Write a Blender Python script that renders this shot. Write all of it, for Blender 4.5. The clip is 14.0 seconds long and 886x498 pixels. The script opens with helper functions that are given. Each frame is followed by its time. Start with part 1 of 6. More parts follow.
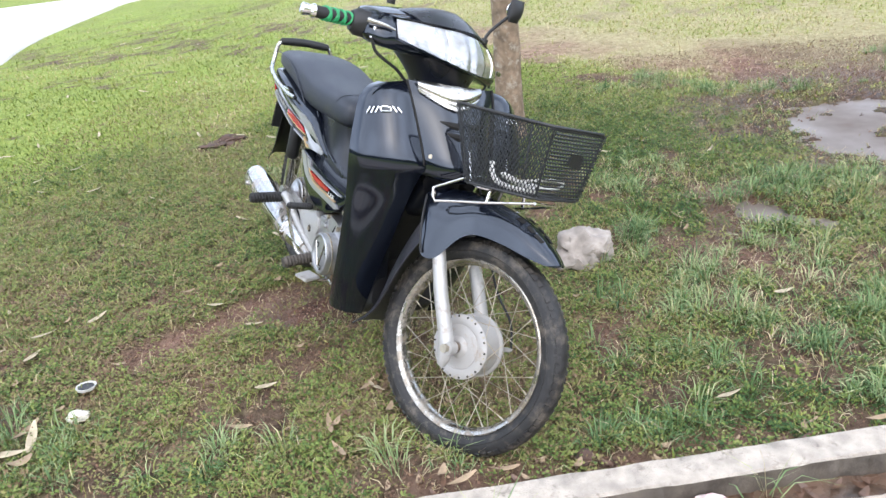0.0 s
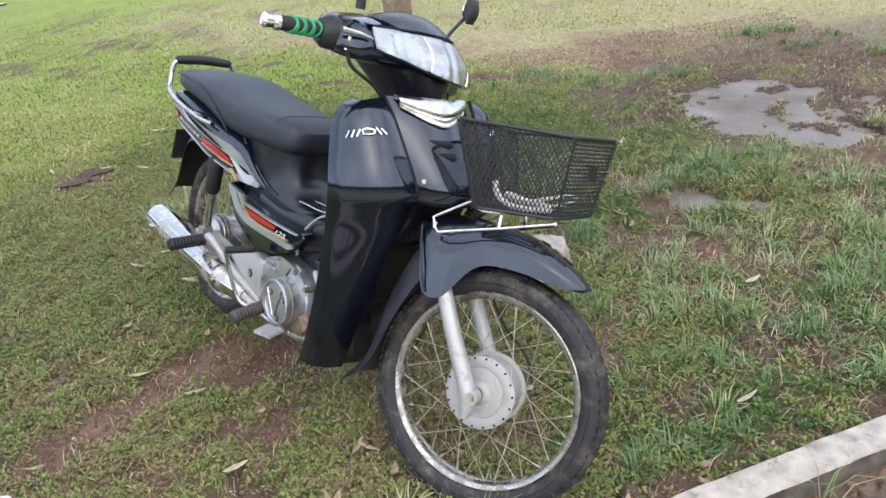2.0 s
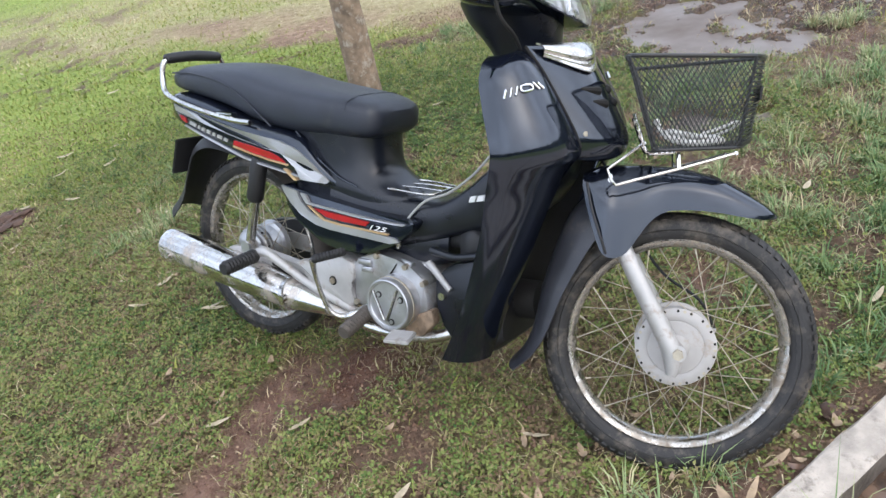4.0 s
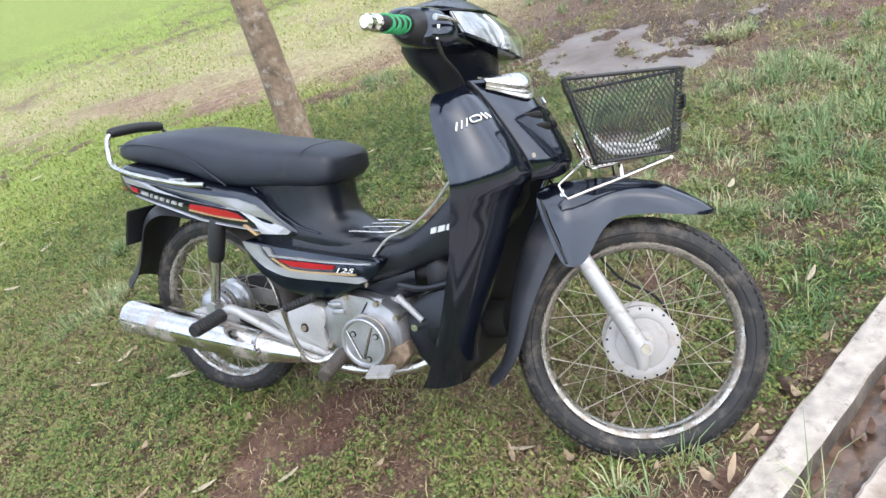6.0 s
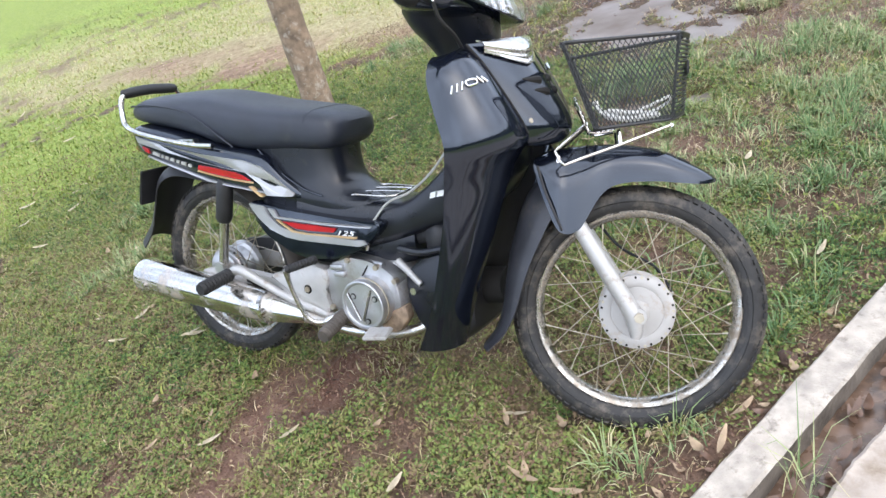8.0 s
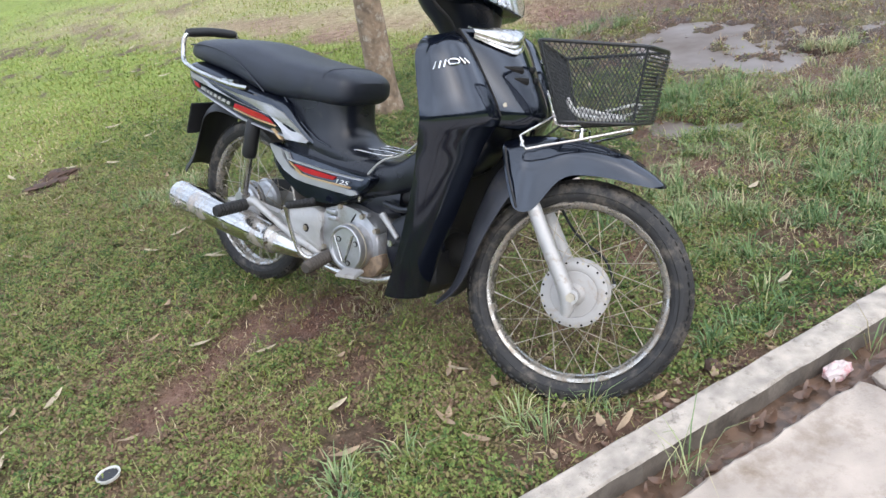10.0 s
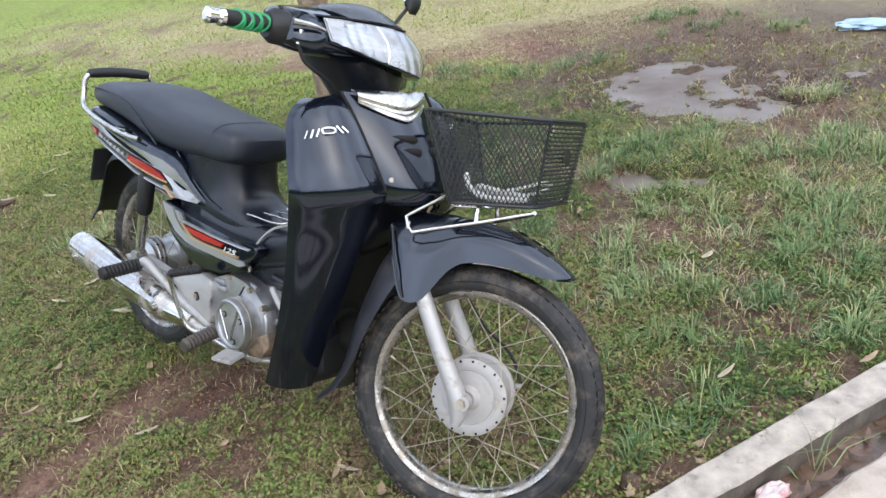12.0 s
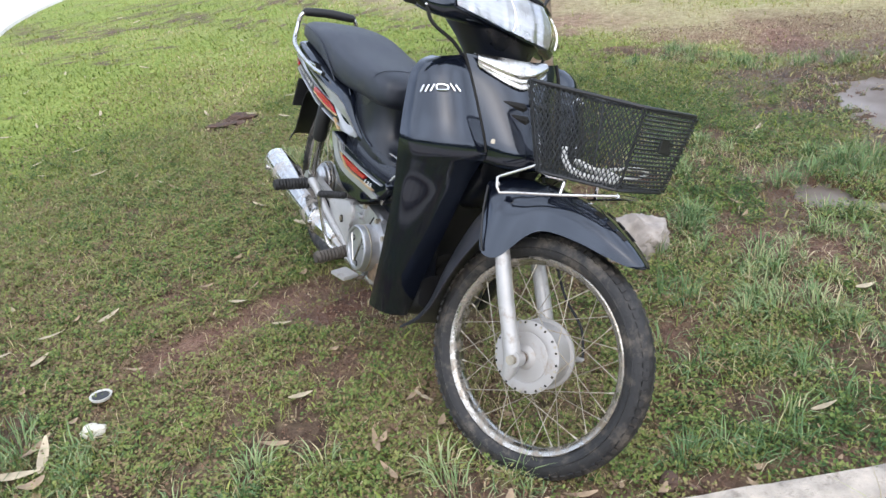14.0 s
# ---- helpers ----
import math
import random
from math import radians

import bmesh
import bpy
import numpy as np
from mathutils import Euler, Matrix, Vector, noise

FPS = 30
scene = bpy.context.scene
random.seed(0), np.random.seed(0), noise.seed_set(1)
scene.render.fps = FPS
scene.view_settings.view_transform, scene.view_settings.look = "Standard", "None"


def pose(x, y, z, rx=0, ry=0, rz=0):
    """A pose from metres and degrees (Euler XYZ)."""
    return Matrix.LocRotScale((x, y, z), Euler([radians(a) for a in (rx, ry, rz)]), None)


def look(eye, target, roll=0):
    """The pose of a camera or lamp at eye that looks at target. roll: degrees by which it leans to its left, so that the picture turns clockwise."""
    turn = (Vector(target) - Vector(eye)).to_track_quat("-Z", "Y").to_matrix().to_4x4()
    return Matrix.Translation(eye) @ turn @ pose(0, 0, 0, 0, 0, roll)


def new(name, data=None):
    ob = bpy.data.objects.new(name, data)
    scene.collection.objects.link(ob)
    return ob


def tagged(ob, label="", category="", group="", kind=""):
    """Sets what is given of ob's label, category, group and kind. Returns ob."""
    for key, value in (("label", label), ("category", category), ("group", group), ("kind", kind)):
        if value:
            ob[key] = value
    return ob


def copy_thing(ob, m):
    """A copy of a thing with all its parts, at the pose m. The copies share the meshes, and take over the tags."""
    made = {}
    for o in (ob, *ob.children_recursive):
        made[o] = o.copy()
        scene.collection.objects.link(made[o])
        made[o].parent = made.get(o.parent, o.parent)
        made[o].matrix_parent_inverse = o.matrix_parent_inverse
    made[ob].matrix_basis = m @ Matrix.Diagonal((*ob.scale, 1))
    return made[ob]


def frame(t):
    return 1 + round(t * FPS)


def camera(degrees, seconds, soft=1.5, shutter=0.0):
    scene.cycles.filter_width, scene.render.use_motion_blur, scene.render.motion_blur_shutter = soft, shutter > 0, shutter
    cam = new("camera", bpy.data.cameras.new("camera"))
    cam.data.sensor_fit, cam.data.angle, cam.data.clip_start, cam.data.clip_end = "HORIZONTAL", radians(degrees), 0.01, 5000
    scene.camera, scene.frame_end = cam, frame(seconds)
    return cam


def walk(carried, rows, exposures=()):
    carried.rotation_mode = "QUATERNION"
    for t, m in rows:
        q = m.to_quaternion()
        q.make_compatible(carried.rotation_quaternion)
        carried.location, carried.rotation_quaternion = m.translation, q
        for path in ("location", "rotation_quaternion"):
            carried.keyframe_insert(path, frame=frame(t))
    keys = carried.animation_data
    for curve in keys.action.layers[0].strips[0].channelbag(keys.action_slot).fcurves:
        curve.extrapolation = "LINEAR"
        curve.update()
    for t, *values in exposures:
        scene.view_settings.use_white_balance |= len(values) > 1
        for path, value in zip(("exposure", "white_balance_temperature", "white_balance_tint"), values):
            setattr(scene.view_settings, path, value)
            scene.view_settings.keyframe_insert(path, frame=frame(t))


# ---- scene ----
cam = camera(61.7, 14.0)
PATH = [
    (0, (0.2171, -1.5497, 1.3048), (-0.0132, 0.1845, 0.4435), -6.60),
    (0.5, (0.1153, -1.6174, 1.3497), (0.0691, 0.1315, 0.4884), -7.97),
    (1, (0.1100, -1.5832, 1.3276), (0.2446, 0.1618, 0.4677), -8.66),
    (1.5, (-0.0016, -1.3786, 1.3129), (0.1561, 0.3530, 0.4301), -7.55),
    (2, (-0.1476, -1.2947, 1.3072), (0.0194, 0.4274, 0.4076), -7.24),
    (2.5, (-0.3833, -1.2965, 1.3496), (-0.1460, 0.4070, 0.4307), -8.11),
    (3, (-0.4893, -1.2553, 1.3745), (-0.2000, 0.4272, 0.4322), -10.02),
    (3.5, (-0.6032, -1.0662, 1.3888), (-0.2047, 0.5492, 0.3719), -12.28),
    (4, (-0.7415, -0.9659, 1.3210), (-0.2437, 0.6237, 0.3071), -12.88),
    (4.2, (-0.7785, -0.9518, 1.3208), (-0.1662, 0.5932, 0.3006), -13.45),
    (6.3, (-0.8403, -1.0172, 1.3466), (-0.1535, 0.5421, 0.3983), -17.12),
    (6.5, (-0.8408, -1.0229, 1.3407), (-0.1666, 0.5359, 0.3825), -17.28),
    (7, (-0.8426, -1.0295, 1.3372), (-0.1805, 0.5228, 0.3602), -17.73),
    (7.5, (-0.8138, -1.0367, 1.3193), (-0.1858, 0.5216, 0.3295), -18.04),
    (8, (-0.7785, -1.0605, 1.3143), (-0.1947, 0.5143, 0.3235), -17.39),
    (8.2, (-0.7693, -1.0669, 1.2987), (-0.1919, 0.5130, 0.3122), -16.62),
    (10.3, (-0.5285, -1.4051, 1.2826), (-0.1596, 0.2614, 0.3396), -9.68),
    (10.5, (-0.4088, -1.4130, 1.2852), (-0.0550, 0.2681, 0.3627), -9.78),
    (11, (-0.2852, -1.3895, 1.2977), (0.0985, 0.3101, 0.4222), -10.14),
    (11.5, (-0.2880, -1.2698, 1.2907), (0.0997, 0.4306, 0.4183), -9.48),
    (12, (-0.2628, -1.1884, 1.2713), (0.1231, 0.4884, 0.3537), -8.92),
    (12.5, (-0.1345, -1.1629, 1.2462), (-0.0201, 0.5323, 0.2893), -8.37),
    (13, (-0.0038, -1.1789, 1.1861), (-0.2005, 0.5032, 0.2195), -8.07),
    (13.5, (-0.0041, -1.2456, 1.2339), (-0.2380, 0.4416, 0.2846), -7.12),
    (14, (0.0452, -1.3383, 1.2656), (-0.1825, 0.3667, 0.3471), -6.92),
]
walk(cam, [(t, look(eye, target, roll)) for t, eye, target, roll in PATH],
     [(0, 1.04), (0.6, 0.88), (1.0, 0.82), (2, 0.74), (4.2, 0.80), (6.3, 1.07), (8.2, 1.08), (10.3, 0.74), (12, 0.73), (13, 0.90), (14, 0.78)])

# ---- light: an overcast midday sky ----
world = bpy.data.worlds.new("overcast_sky")
scene.world = world
world.use_nodes = True
wn = world.node_tree.nodes
sky = wn.new("ShaderNodeTexSky")
sky.sky_type = "NISHITA"
sky.sun_disc = False
sky.sun_elevation = radians(47)
sky.sun_rotation = radians(165)
sky.air_density, sky.dust_density, sky.ozone_density = 1.0, 6.0, 1.0
haze = wn.new("ShaderNodeMixRGB")
haze.inputs[0].default_value = 0.75
world.node_tree.links.new(sky.outputs[0], haze.inputs[1])
cloud = wn.new("ShaderNodeTexNoise")
cloud.inputs["Scale"].default_value, cloud.inputs["Detail"].default_value, cloud.inputs["Roughness"].default_value = 2.6, 6, 0.6
cloud_tone = wn.new("ShaderNodeValToRGB")
cloud_tone.color_ramp.elements[0].position, cloud_tone.color_ramp.elements[1].position = 0.36, 0.64
cloud_tone.color_ramp.elements[0].color, cloud_tone.color_ramp.elements[1].color = (4.6, 5.4, 7.1, 1), (10.2, 11.6, 14.4, 1)
directions = wn.new("ShaderNodeTexCoord")
world.node_tree.links.new(directions.outputs["Generated"], cloud.inputs["Vector"])
world.node_tree.links.new(cloud.outputs["Fac"], cloud_tone.inputs["Fac"])
world.node_tree.links.new(cloud_tone.outputs["Color"], haze.inputs[2])
world.node_tree.links.new(haze.outputs[0], wn["Background"].inputs[0])
wn["Background"].inputs[1].default_value = 0.13
sun_data = bpy.data.lights.new("sun", "SUN")
sun_data.energy, sun_data.angle, sun_data.color = 1.1, radians(150), (1.0, 0.965, 0.88)
sun = new("sun", sun_data)
sun.matrix_world = look((1.2, -4.4, 5.0), (0, 0, 0))

# ---- materials ----


def mat(name, base, rough=0.5, metal=0.0, vary=0.0, scale=8.0, bump=0.0, bump_scale=60.0, coat=0.0, dirt=None, dirt_amount=0.0,
        dirt_scale=5.0, spec=0.5):
    """A Principled material with a two-scale variation of its colour, dirt in patches and a fine relief."""
    m = bpy.data.materials.new(name)
    m.use_nodes = True
    nt = m.node_tree
    p = nt.nodes["Principled BSDF"]
    p.inputs["Base Color"].default_value = (*base, 1)
    p.inputs["Roughness"].default_value = rough
    p.inputs["Metallic"].default_value = metal
    p.inputs["Coat Weight"].default_value = coat
    p.inputs["Coat Roughness"].default_value = 0.06
    p.inputs["Coat IOR"].default_value = 1.62
    p.inputs["Specular IOR Level"].default_value = spec
    tc = nt.nodes.new("ShaderNodeTexCoord")
    colour = None
    if vary > 0:
        n1 = nt.nodes.new("ShaderNodeTexNoise")
        n1.inputs["Scale"].default_value, n1.inputs["Detail"].default_value = scale, 6
        nt.links.new(tc.outputs["Object"], n1.inputs["Vector"])
        ramp = nt.nodes.new("ShaderNodeValToRGB")
        lo, hi = 1 - vary, 1 + vary
        ramp.color_ramp.elements[0].position, ramp.color_ramp.elements[1].position = 0.3, 0.7
        ramp.color_ramp.elements[0].color = (*[c * lo for c in base], 1)
        ramp.color_ramp.elements[1].color = (*[min(1, c * hi) for c in base], 1)
        nt.links.new(n1.outputs["Fac"], ramp.inputs["Fac"])
        colour = ramp.outputs["Color"]
        rr = nt.nodes.new("ShaderNodeMapRange")
        rr.inputs["To Min"].default_value, rr.inputs["To Max"].default_value = max(0.02, rough * 0.75), min(1, rough * 1.3 + 0.02)
        nt.links.new(n1.outputs["Fac"], rr.inputs["Value"])
        nt.links.new(rr.outputs[0], p.inputs["Roughness"])
    if dirt:
        n2 = nt.nodes.new("ShaderNodeTexNoise")
        n2.inputs["Scale"].default_value, n2.inputs["Detail"].default_value = dirt_scale, 9
        n2.inputs["Roughness"].default_value = 0.7
        nt.links.new(tc.outputs["Object"], n2.inputs["Vector"])
        r2 = nt.nodes.new("ShaderNodeValToRGB")
        r2.color_ramp.elements[0].position = 0.62 - 0.35 * dirt_amount
        r2.color_ramp.elements[1].position = 0.80 - 0.35 * dirt_amount
        nt.links.new(n2.outputs["Fac"], r2.inputs["Fac"])
        mix = nt.nodes.new("ShaderNodeMixRGB")
        mix.inputs[1].default_value, mix.inputs[2].default_value = (*base, 1), (*dirt, 1)
        if colour:
            nt.links.new(colour, mix.inputs[1])
        nt.links.new(r2.outputs["Color"], mix.inputs[0])
        colour = mix.outputs[0]
        if metal > 0.5:
            mm = nt.nodes.new("ShaderNodeMapRange")
            mm.inputs["To Min"].default_value, mm.inputs["To Max"].default_value = metal, 0.1
            nt.links.new(r2.outputs["Color"], mm.inputs["Value"])
            nt.links.new(mm.outputs[0], p.inputs["Metallic"])
    if colour:
        nt.links.new(colour, p.inputs["Base Color"])
    if bump > 0:
        n3 = nt.nodes.new("ShaderNodeTexNoise")
        n3.inputs["Scale"].default_value, n3.inputs["Detail"].default_value = bump_scale, 5
        nt.links.new(tc.outputs["Object"], n3.inputs["Vector"])
        b = nt.nodes.new("ShaderNodeBump")
        b.inputs["Strength"].default_value, b.inputs["Distance"].default_value = bump, 0.004
        nt.links.new(n3.outputs["Fac"], b.inputs["Height"])
        nt.links.new(b.outputs[0], p.inputs["Normal"])
    return m


M_PAINT = mat("black_paint", (0.0050, 0.0066, 0.0120), 0.085, 0, 0.25, 14, 0.003, 7, 0.0, (0.026, 0.025, 0.025), -0.05, 45, 0.85)
M_PAINT.node_tree.nodes["Principled BSDF"].inputs["Specular Tint"].default_value = (0.80, 0.88, 1.0, 1)
M_DUSTY = mat("dusty_grey_plastic", (0.070, 0.059, 0.050), 0.7, 0, 0.3, 12, 0.1, 200, 0, (0.12, 0.10, 0.08), 0.2, 9)
M_PAINT_DULL = mat("dusty_black_plastic", (0.0075, 0.0092, 0.0145), 0.27, 0, 0.3, 12, 0.05, 200, 0.0, (0.045, 0.040, 0.033), 0.02, 9)
M_FLAP = mat("dusty_flap", (0.027, 0.028, 0.034), 0.34, 0, 0.35, 12, 0.08, 200, 0.1, (0.09, 0.08, 0.068), 0.12, 11)
M_PLASTIC = mat("matte_black_plastic", (0.014, 0.014, 0.016), 0.5, 0, 0.3, 20, 0.1, 300)
M_HOLE = mat("dark_recess", (0.008, 0.007, 0.006), 0.85, 0, 0.3, 40, 0.1, 200)
M_SEAT = mat("seat_vinyl", (0.018, 0.022, 0.034), 0.42, 0, 0.25, 10, 0.25, 700, 0, (0.06, 0.06, 0.06), 0.02, 8)
M_RUBBER = mat("tyre_rubber", (0.016, 0.0155, 0.016), 0.55, 0, 0.3, 15, 0.3, 150, 0, (0.105, 0.088, 0.070), 0.36, 22)
M_RUBBER_CLEAN = mat("peg_rubber", (0.013, 0.013, 0.014), 0.62, 0, 0.3, 40, 0.2, 200)
M_CHROME = mat("chrome", (0.78, 0.78, 0.79), 0.10, 1, 0.08, 30, 0, 60, 0, (0.22, 0.17, 0.12), 0.07, 14)
M_CHROME_OLD = mat("dusty_chrome", (0.56, 0.55, 0.53), 0.22, 1, 0.12, 30, 0.05, 80, 0, (0.24, 0.20, 0.16), 0.30, 10)
M_RIM = mat("dirty_rim", (0.45, 0.43, 0.395), 0.24, 1.0, 0.15, 30, 0.05, 80, 0, (0.19, 0.155, 0.115), 0.52, 30)
M_ALLOY = mat("cast_aluminium", (0.50, 0.505, 0.52), 0.36, 0.85, 0.12, 25, 0.12, 220, 0, (0.22, 0.17, 0.12), 0.22, 12)
M_FORK = mat("silver_paint", (0.43, 0.42, 0.41), 0.42, 0.35, 0.10, 20, 0.08, 150, 0, (0.24, 0.19, 0.145), 0.22, 20)
M_HUB = mat("hub_paint", (0.38, 0.365, 0.35), 0.5, 0.15, 0.06, 20, 0.05, 120, 0, (0.30, 0.245, 0.185), 0.22, 22)
# grey patches here imitate uneven reflections in the headlight bowl
M_REFLECT = mat("headlight_reflector", (0.50, 0.50, 0.51), 0.28, 0.95, 0.16, 22, 0.25, 45, 0, (0.27, 0.262, 0.25), 0.42, 15)
M_MUFFLER = mat("worn_chrome", (0.56, 0.55, 0.525), 0.12, 1, 0.1, 30, 0.03, 60, 0, (0.36, 0.295, 0.24), 0.47, 9)
M_SPOKE = mat("dull_steel", (0.40, 0.36, 0.29), 0.42, 0.8, 0.2, 60, 0, 60, 0, (0.28, 0.2, 0.12), 0.3, 40)
M_CAKED = mat("mud_caked_metal", (0.27, 0.195, 0.135), 0.7, 0.2, 0.4, 40, 0.4, 120, 0, (0.11, 0.075, 0.05), 0.35, 30)
M_RUST = mat("dirty_iron", (0.16, 0.12, 0.09), 0.75, 0.3, 0.4, 40, 0.3, 150)
M_SILVER = mat("silver_decal", (0.41, 0.41, 0.42), 0.34, 0.6, 0.06, 10, 0, 60, 0.3)
M_RED = mat("red_decal", (0.40, 0.012, 0.018), 0.22, 0, 0.15, 14, 0, 60, 0.3)
M_GOLD = mat("orange_line", (0.52, 0.36, 0.19), 0.3, 0.1, 0.05, 20)
M_WHITE = mat("white_print", (0.80, 0.80, 0.79), 0.3, 0, 0.05, 20)
M_WIRE = mat("coated_wire", (0.012, 0.013, 0.015), 0.38, 0, 0.2, 60)
M_GREEN = mat("green_grip_tape", (0.02, 0.27, 0.10), 0.4, 0, 0.2, 60)
M_ROPE = mat("white_rope", (0.72, 0.71, 0.68), 0.8, 0, 0.1, 200, 0.4, 500)
M_CORD = mat("grey_cord", (0.36, 0.36, 0.34), 0.6, 0, 0.1, 60)
M_PLATE = mat("number_plate", (0.02, 0.02, 0.022), 0.5, 0, 0.2, 20)
M_BARK = mat("bark", (0.235, 0.170, 0.118), 0.9, 0, 0.45, 22, 1.0, 60, 0, (0.46, 0.41, 0.34), 0.26, 24)
M_CONCRETE = mat("kerb_concrete", (0.430, 0.378, 0.322), 0.88, 0, 0.26, 24, 1.0, 160, 0, (0.125, 0.105, 0.083), 0.17, 26)
M_KERB_FACE = mat("dark_kerb_face", (0.125, 0.105, 0.085), 0.7, 0, 0.4, 14, 0.8, 70, 0, (0.05, 0.042, 0.032), 0.3, 9)
M_SLAB = mat("slab_concrete", (0.43, 0.362, 0.305), 0.8, 0, 0.24, 7, 0.8, 120, 0, (0.25, 0.195, 0.145), 0.36, 6)
M_CHANNEL = mat("wet_mud", (0.150, 0.094, 0.064), 0.26, 0, 0.45, 18, 0.45, 40, 0, (0.045, 0.035, 0.028), 0.3, 12)
M_LOOSE = mat("loose_soil", (0.085, 0.050, 0.036), 0.95, 0, 0.5, 30, 1.0, 60, 0, (0.05, 0.032, 0.022), 0.3, 24)
M_ROCK = mat("grey_rock", (0.36, 0.315, 0.28), 0.9, 0, 0.3, 18, 0.8, 70, 0, (0.15, 0.12, 0.09), 0.2, 14)
M_LEAF = mat("dry_leaf", (0.36, 0.26, 0.165), 0.7, 0, 0.35, 30, 0.2, 100)
M_LEAF_WET = mat("wet_leaf", (0.15, 0.085, 0.055), 0.35, 0, 0.4, 30, 0.2, 100)
M_LEAF_PALE = mat("pale_dry_leaf", (0.47, 0.39, 0.27), 0.75, 0, 0.35, 40, 0.3, 100)
M_LITTER = mat("white_paper", (0.62, 0.52, 0.50), 0.6, 0, 0.15, 40, 0, 60, 0, (0.40, 0.10, 0.11), 0.38, 22)
M_BAG = mat("blue_plastic_bag", (0.36, 0.49, 0.60), 0.35, 0, 0.2, 14)
M_LID = mat("scuffed_white_plastic", (0.58, 0.57, 0.53), 0.45, 0, 0.15, 40, 0, 60, 0, (0.26, 0.21, 0.16), 0.2, 50)
M_PATH = mat("pale_path", (0.62, 0.60, 0.56), 0.85, 0, 0.08, 2, 0.3, 30)
M_PALE_STONE = mat("pale_stone", (0.66, 0.62, 0.53), 0.7, 0, 0.15, 30, 0.4, 80)
M_RED_GLASS = mat("red_lens", (0.40, 0.01, 0.01), 0.12, 0, 0.1, 20, 0, 60, 0.5)


def glass(name, tint, rough):
    m = bpy.data.materials.new(name)
    m.use_nodes = True
    p = m.node_tree.nodes["Principled BSDF"]
    p.inputs["Base Color"].default_value = (*tint, 1)
    p.inputs["Roughness"].default_value = rough
    p.inputs["IOR"].default_value = 1.38
    p.inputs["Transmission Weight"].default_value = 1.0
    return m


M_LENS = glass("clear_lens", (0.95, 0.96, 0.97), 0.03)
M_MIRROR = mat("mirror_glass", (0.85, 0.86, 0.88), 0.02, 1)


def water():
    m = bpy.data.materials.new("muddy_water")
    m.use_nodes = True
    nt = m.node_tree
    p = nt.nodes["Principled BSDF"]
    p.inputs["IOR"].default_value = 1.33
    silt = nt.nodes.new("ShaderNodeTexNoise")
    silt.inputs["Scale"].default_value, silt.inputs["Detail"].default_value = 7, 8
    cr = nt.nodes.new("ShaderNodeValToRGB")
    cr.color_ramp.elements[0].position, cr.color_ramp.elements[1].position = 0.35, 0.68
    cr.color_ramp.elements[0].color, cr.color_ramp.elements[1].color = (0.20, 0.168, 0.145, 1), (0.12, 0.090, 0.072, 1)
    nt.links.new(silt.outputs["Fac"], cr.inputs["Fac"])
    nt.links.new(cr.outputs["Color"], p.inputs["Base Color"])
    gloss = nt.nodes.new("ShaderNodeMapRange")
    gloss.inputs["From Min"].default_value, gloss.inputs["From Max"].default_value = 0.4, 0.7
    gloss.inputs["To Min"].default_value, gloss.inputs["To Max"].default_value = 0.30, 0.62
    nt.links.new(silt.outputs["Fac"], gloss.inputs["Value"])
    nt.links.new(gloss.outputs[0], p.inputs["Roughness"])
    n = nt.nodes.new("ShaderNodeTexNoise")
    n.inputs["Scale"].default_value = 14
    b = nt.nodes.new("ShaderNodeBump")
    b.inputs["Strength"].default_value, b.inputs["Distance"].default_value = 0.25, 0.01
    nt.links.new(n.outputs["Fac"], b.inputs["Height"])
    nt.links.new(b.outputs[0], p.inputs["Normal"])
    return m


M_WATER = water()


def ramp_of(nt, source, stops):
    r = nt.nodes.new("ShaderNodeValToRGB")
    e = r.color_ramp.elements
    while len(e) < len(stops):
        e.new(0.5)
    for k, (at, c) in enumerate(stops):
        e[k].position, e[k].color = at, (*c, 1)
    nt.links.new(source, r.inputs["Fac"])
    return r.outputs["Color"]


def blades(name, stops, rough=0.6):
    """Leaves and blades: the colour of each comes from its own random tint."""
    m = bpy.data.materials.new(name)
    m.use_nodes = True
    nt = m.node_tree
    p = nt.nodes["Principled BSDF"]
    p.inputs["Roughness"].default_value = rough
    p.inputs["Specular IOR Level"].default_value = 0.18
    a = nt.nodes.new("ShaderNodeAttribute")
    a.attribute_name = "tint"
    nt.links.new(ramp_of(nt, a.outputs["Fac"], stops), p.inputs["Base Color"])
    return m


M_GRASS = blades("grass_blades", [(0.0, (0.101, 0.150, 0.032)), (0.35, (0.204, 0.258, 0.056)), (0.62, (0.330, 0.336, 0.096)), (0.84, (0.42, 0.37, 0.18)), (1.0, (0.55, 0.46, 0.29))])
M_COVER = blades("ground_cover_leaves", [(0.0, (0.042, 0.083, 0.026)), (0.30, (0.141, 0.200, 0.052)), (0.56, (0.240, 0.258, 0.083)), (0.74, (0.235, 0.165, 0.092)), (1.0, (0.158, 0.095, 0.066))])
M_TUFT = blades("tall_grass", [(0.0, (0.076, 0.142, 0.060)), (0.45, (0.168, 0.258, 0.110)), (0.75, (0.325, 0.375, 0.185)), (0.9, (0.48, 0.46, 0.25)), (1.0, (0.50, 0.42, 0.26))])
M_THATCH = blades("thatch_flakes", [(0.0, (0.060, 0.037, 0.026)), (0.5, (0.155, 0.088, 0.060)), (0.85, (0.255, 0.152, 0.098)), (1.0, (0.38, 0.27, 0.18))])
M_STRAW = blades("straw", [(0.0, (0.24, 0.16, 0.09)), (0.5, (0.42, 0.32, 0.19)), (1.0, (0.60, 0.51, 0.35))])


